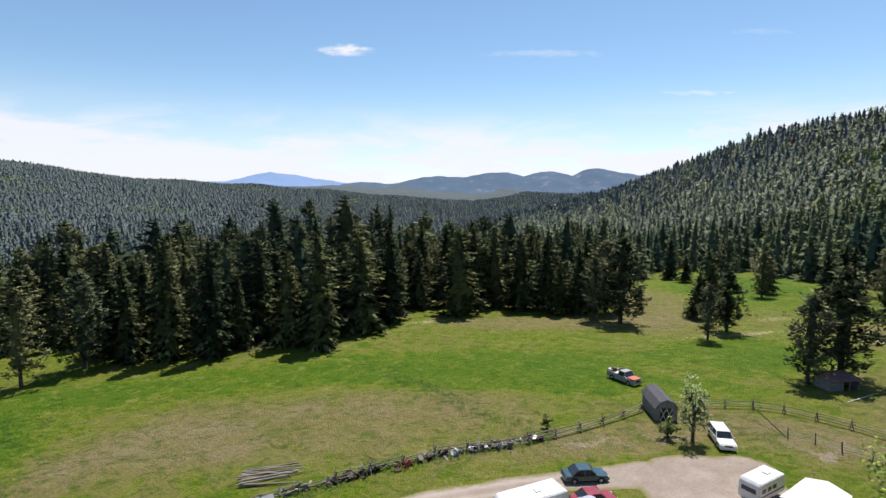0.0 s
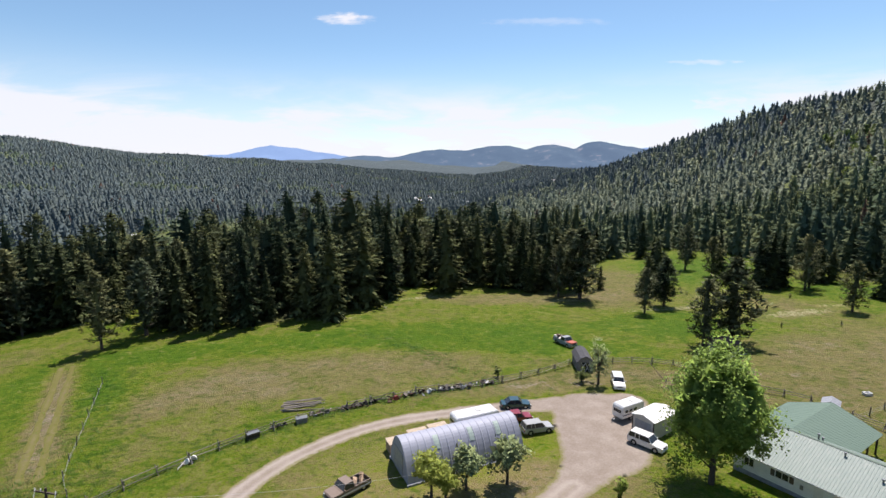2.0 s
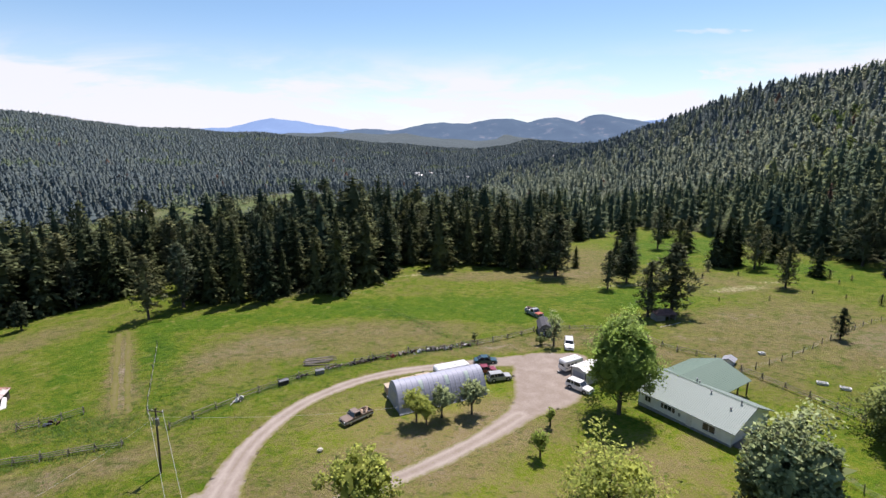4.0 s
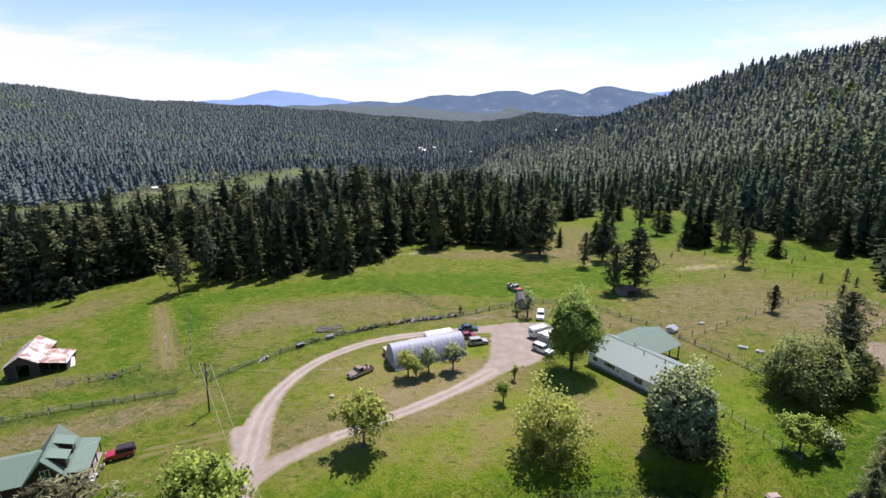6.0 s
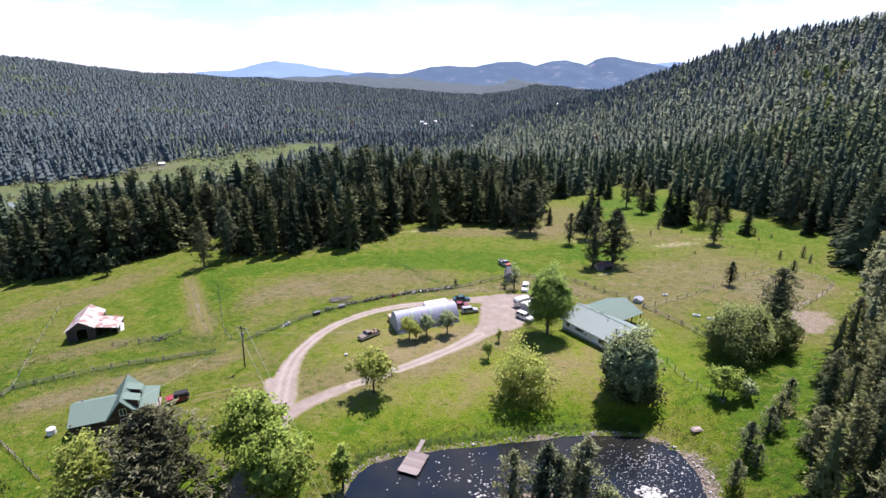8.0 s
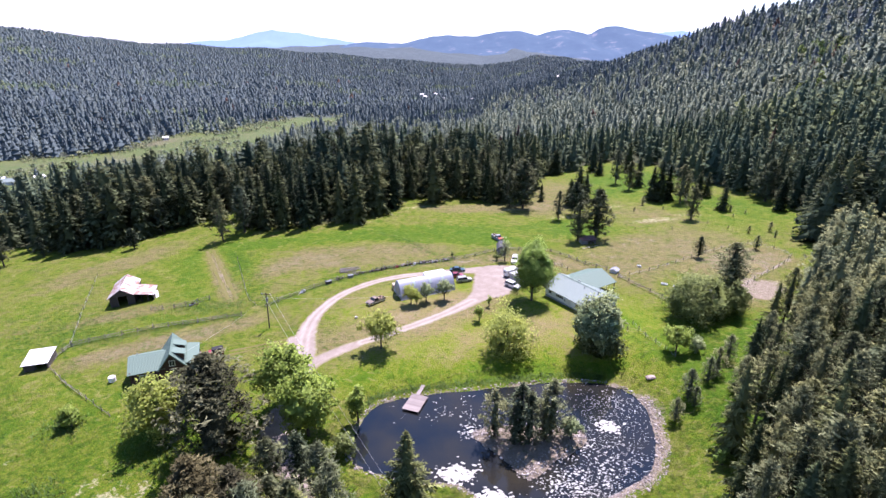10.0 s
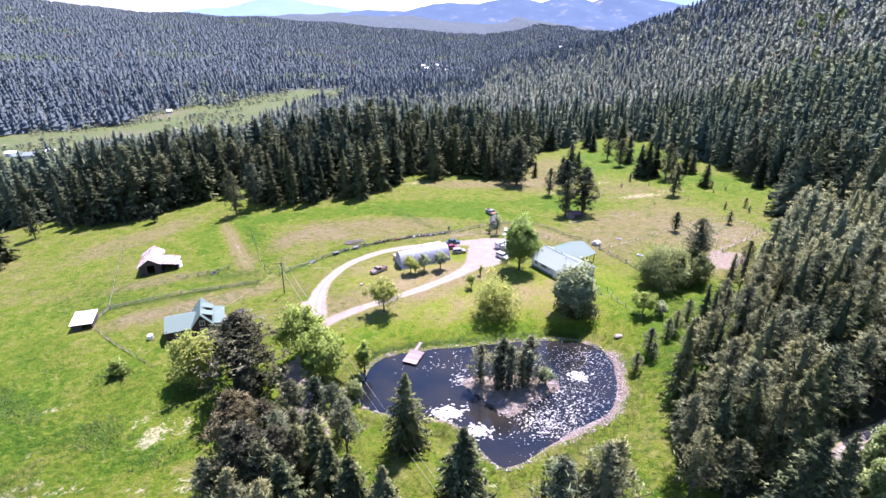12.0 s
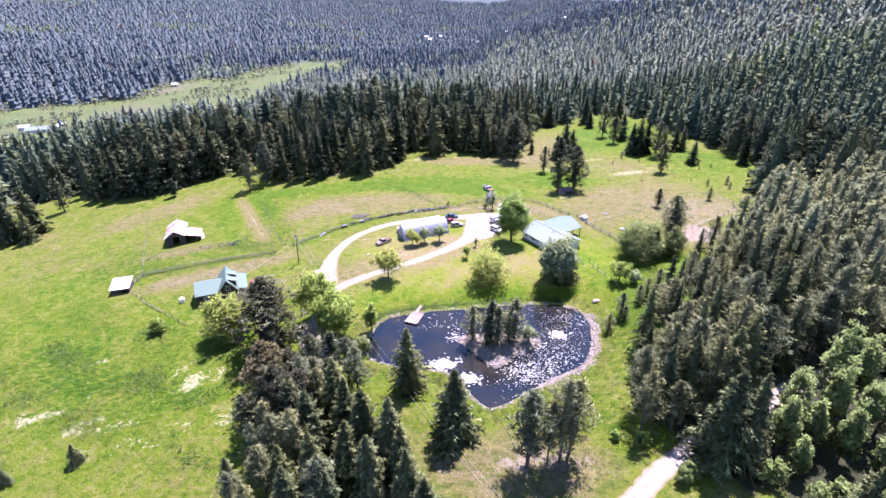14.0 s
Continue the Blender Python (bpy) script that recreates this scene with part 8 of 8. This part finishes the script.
scrap(-20.6, 46.4, 32, 9, 1.2, "dark boards and wheels by the fence", (M_TYRE, M_BARNWOOD, M_LOG))
scrap(-29.8, 37.5, 45, 7, 1.0, "white boards thrown over the fence", (M_TRIMWHITE, M_LOG))
scrap(-59.5, 32.4, 15, 10, 1.4, "dark scrap iron beside the field gate", (M_JUNK, M_STEELGREY))


def lumber(x, y, deg, label, rows=6):
    t = thing("lumber_stack", x, y, deg, label, "lumber stack", "lumber stacks")
    for i in range(rows):
        part("board", box(-1.3, 1.3, -0.9, 0.9, 0.12 + 0.34 * i, 0.42 + 0.34 * i), M_HAY, t)
        part("bearer", join(box(-1.0, -0.9, -0.9, 0.9, 0.34 * i, 0.12 + 0.34 * i), box(0.9, 1.0, -0.9, 0.9, 0.34 * i, 0.12 + 0.34 * i)), M_LOG, t)
    part("cover", box(-1.4, 1.4, -1.0, 1.0, 0.34 * rows + 0.1, 0.34 * rows + 0.2), M_STRAWBOARD, t, "bleached boards on top", 0.04)


lumber(0.3, 40.5, 24, "tan sawn boards stacked under bleached boards", 5)
lumber(3.0, 41.9, 24, "tan sawn boards stacked under bleached boards", 5)
lumber(-2.4, 39.1, 24, "low stack of tan sawn boards under bleached boards", 4)

t = thing("white_tank", -60.2, -2.6, 30, "rounded white plastic tank on the grass", "tank")
part("tank_body", rod((0, 0, 0), (0, 0, 1.25), 0.75, 0.72, 18), M_PLASTIC, t, bevel=0.12)
part("tank_lid", rod((0, 0, 1.25), (0, 0, 1.4), 0.25, 0.25, 12), M_PLASTIC, t)

fr = thing("fire_ring", -57.0, 7.2, 0, "ring of pale stones round a fire place", "fire ring")
for i in range(12):
    a = i * math.pi / 6
    part("stone", turned(box(-0.2, 0.2, -0.15, 0.15, -0.1, 0.18), pose(math.cos(a) * 0.9, math.sin(a) * 0.9, 0, 0, 0, math.degrees(a) + 10 * (i % 3))), M_FIRERING, fr, bevel=0.06)


def boat(x, y, deg, L, label):
    """An upturned trough-like hull."""
    t = thing("trough", x, y, deg, label, "trough", "feed troughs")
    h = L / 2
    part("hull", prism([(-h, 0.45), (-h + 0.15, 0.05), (h - 0.15, 0.05), (h, 0.45), (h - 0.1, 0.45), (h - 0.22, 0.14), (-h + 0.22, 0.14), (-h + 0.1, 0.45)], -0.38, 0.38), M_PLASTIC, t)
    part("end", join(box(-h, h, -0.42, -0.38, 0.05, 0.47), box(-h, h, 0.38, 0.42, 0.05, 0.47)), M_PLASTIC, t)


boat(74, 39.5, -25, 1.7, "long white trough lying on the pasture")
boat(76.5, 37.4, -28, 1.6, "long white trough lying on the pasture")
boat(71.5, 53.2, 5, 1.2, "small white tub on the pasture")

tp = thing("leaning_pole", 42.3, 59.9, 0, "bare timber pole leaning against the rail fence", "pole")
part("shaft", rod((0, 0, -0.1), (-0.9, 5.6, 1.5), 0.08, 0.06, 8), M_BARK, tp)
fence([(42.3, 59.9), (44.8, 57.7), (46, 55.6), (47.6, 53.9), (49.0, 51.5)], "thin stake and wire fence behind the house", 2.2, 0, False, 3)

wl2 = thing("water_line", 58.0, 70.6, 22, "pale poles laid end to end in the grass", "poles")
for i in range(3):
    part("pole", rod((i * 2.3, 0.12 * i, 0.08), (i * 2.3 + 2.2, 0.15 * i + 0.1, 0.08), 0.07, 0.06, 6), M_TARP, wl2)
fl = thing("slab_stone", 55.6, -2.6, 10, "large pale flat stone on the bank", "stone")
part("stone", prism([(-1.1, 0), (1.2, 0), (1.0, 0.35), (0.2, 0.5), (-0.9, 0.4)], -0.6, 0.6), M_FIRERING, fl, bevel=0.15)
wh = thing("white_sack", -11.2, 21.6, 20, "white sack lying on the lawn", "sack")
part("sack", box(-0.4, 0.4, -0.3, 0.3, 0, 0.55), M_TARP, wh, bevel=0.16)

# ---- far farms ----
def far_house(x, y, deg, W, D, H, wall, roof, label):
    t = thing("farmhouse", x, y, deg, label, "house", "far houses")
    part("wall", box(-W / 2, W / 2, -D / 2, D / 2, -1, H), wall, t)
    part("gable", ([(x2, y2, z) for y2, x2, z in prism([(-D / 2, H), (D / 2, H), (0, H + D * 0.3)], -W / 2, W / 2)[0]], prism([(0, 0)] * 3, 0, 1)[1]), wall, t)
    for s in (-1, 1):
        a, b = (-W / 2 - 0.5, s * (D / 2 + 0.5), H - 0.1), (W / 2 + 0.5, s * (D / 2 + 0.5), H - 0.1)
        c, d = (W / 2 + 0.5, 0, H + D * 0.3 + 0.15), (-W / 2 - 0.5, 0, H + D * 0.3 + 0.15)
        part("roof", slab(a, b, c, d, 0.15) if s < 0 else slab(b, a, d, c, 0.15), roof, t)
    for k in range(3):
        part("window", box(-W / 3 + k * W / 3 - 0.6, -W / 3 + k * W / 3 + 0.6, -D / 2 - 0.05, -D / 2, H * 0.4, H * 0.8), M_GLASS, t)


far_house(-385, 352, 20, 19, 8, 3, M_TRIMWHITE, M_GREYGREEN, "long pale farm building on the valley floor")
far_house(-404, 360, 15, 9, 6, 3, M_TRIMWHITE, M_WHITEROOF, "white farm building on the valley floor")
far_house(-372, 366, 60, 8, 6, 3, M_TRIMWHITE, M_WHITEROOF, "white farm building on the valley floor")
far_house(-149, 640, 10, 13, 9, 5, M_TRIMWHITE, M_WHITEROOF, "white house among far trees")
far_house(-138, 600, -20, 12, 8, 4, M_TRIMWHITE, M_WHITEROOF, "white house among far trees")
far_house(-372, 590, 30, 7, 5, 3, M_TRIMWHITE, M_WHITEROOF, "small white house at the valley woods")
for i in range(16):
    far_house(-70 + 22 * i + rng.uniform(-9, 9), 1180 + rng.uniform(-60, 90), rng.uniform(0, 180), rng.uniform(9, 15), 8, 4, M_TRIMWHITE, M_WHITEROOF, "pale house in the far village")

# ---- tall grass and weeds ----
def tufts(name, x, y, h, label, mat=None, spread=0.22):
    n = len(x)
    z = ground(x, y)
    k = 5
    a = rng.uniform(0, 6.28, (n, k))
    lean = rng.uniform(0.1, 0.6, (n, k))
    hh = h[:, None] * rng.uniform(0.6, 1.2, (n, k))
    bx, by = x[:, None] + rng.normal(size=(n, k)) * spread, y[:, None] + rng.normal(size=(n, k)) * spread
    w = hh * 0.16
    zb = np.broadcast_to(z[:, None], bx.shape) - 0.05
    A = np.stack([bx - np.sin(a) * w, by + np.cos(a) * w, zb], axis=-1)
    B = np.stack([bx + np.sin(a) * w, by - np.cos(a) * w, zb], axis=-1)
    C = np.stack([bx + np.cos(a) * lean * hh, by + np.sin(a) * lean * hh, zb + hh], axis=-1)
    tagged(new(name, soup_mesh(name, np.stack([A, B, C], axis=2), 3, mat or M_GRASS, {"soft": np.tile(np.array([[0.0, 0.0, 1.0]]), (n * k * 3, 1))})), label, "grass", kind="stuff")


n = 13000
tx, ty = rng.uniform(-110, -14, n), rng.uniform(-66, 0, n)
clump = np.sin(tx / 5.1 + 1.3 * np.sin(ty / 6.3)) + np.sin(ty / 4.2 + tx / 9.7) + rng.normal(size=n) * 0.6
ok = clump > 0.3
bank = along(POND, 5000, 0.8, 5.0)
east_bank = np.stack([rng.uniform(48, 76, 5000), rng.uniform(-56, 14, 5000)], axis=1)
east_bank = east_bank[(signed(east_bank[:, 0], east_bank[:, 1], OPEN) < 2) & (signed(east_bank[:, 0], east_bank[:, 1], POND) > 2.5)]
low_bank = np.stack([rng.uniform(-4, 48, 5000), rng.uniform(-66, -30, 5000)], axis=1)
low_bank = low_bank[(signed(low_bank[:, 0], low_bank[:, 1], POND) > 1.5) & (lane_sd(low_bank[:, 0], low_bank[:, 1], LANE) > 0.5)]
allp = np.concatenate([np.stack([tx[ok], ty[ok]], axis=1), bank, east_bank, low_bank])
tufts("tall_grass", allp[:, 0], allp[:, 1], rng.uniform(0.15, 0.45, len(allp)), "tall green grass and weeds in tufts")

# coarse tussocks in the low field, and reeds along the water's edge
m = 9500
ux, uy = rng.uniform(-96, -26, m), rng.uniform(-58, -14, m)
lumpy = np.sin(ux / 3.3 + 1.7 * np.sin(uy / 4.1)) + np.sin(uy / 2.3 + ux / 6.1) + rng.normal(size=m) * 0.5
keep = lumpy > 0.8 + 0.03 * np.abs(uy + 33)
tufts("tussocks", ux[keep], uy[keep], rng.uniform(0.35, 0.85, keep.sum()), "dark green tussocks of coarse grass in the field", M_WEED, 0.5)
reed = along(POND, 2600, 0.5, 2.2)
reed = reed[(reed[:, 1] > -12) & (reed[:, 0] < 46)]
tufts("reeds", reed[:, 0], reed[:, 1], rng.uniform(0.3, 0.75, len(reed)), "dark green reeds and sedge along the pond's edge", M_WEED, 0.3)

# rank weeds along the fences and the field track
W = [np.stack([rng.uniform(-84, -42, 1500), 0 * rng.random(1500)], axis=1)]
W[0][:, 1] = 13 + (W[0][:, 0] + 80) * 0.31 + rng.normal(size=1500) * 1.3 + 1.0
tk = rng.random(240) ** 0.7
W.append(np.stack([-70 + 24 * tk + rng.normal(size=240) * 2.4 + 2.5, 77 - 42 * tk + rng.normal(size=240) * 2.0], axis=1))
fk = rng.random(1600)
W.append(np.stack([-38 + 52 * fk + rng.normal(size=1600) * 0.8, np.interp(-38 + 52 * fk, [-38, -26.5, -8, 6.7, 14], [30, 41.6, 53.9, 59, 61.6]) + rng.normal(size=1600) * 0.8], axis=1))
W.append(np.stack([rng.normal(size=900) * 7 - 55, rng.normal(size=900) * 2.5 + 31], axis=1))
W.append(np.stack([rng.normal(size=1600) * 13 - 84, rng.normal(size=1600) * 9 + 22], axis=1))
# the wet hollow that runs down to the fence corner
hk = rng.random(420)
W.append(np.stack([np.interp(hk, [0, 0.3, 0.55, 0.8, 1], [-16, -5.6, -1, 5, 13]) + rng.normal(size=420) * 1.2, np.interp(hk, [0, 0.3, 0.55, 0.8, 1], [90, 83.9, 77.3, 69.5, 61.5]) + rng.normal(size=420) * 0.9], axis=1))
W = np.concatenate(W)
tufts("weeds", W[:, 0], W[:, 1], rng.uniform(0.15, 0.5, len(W)), "dark green weeds along fences and ruts", M_WEED, 0.3)
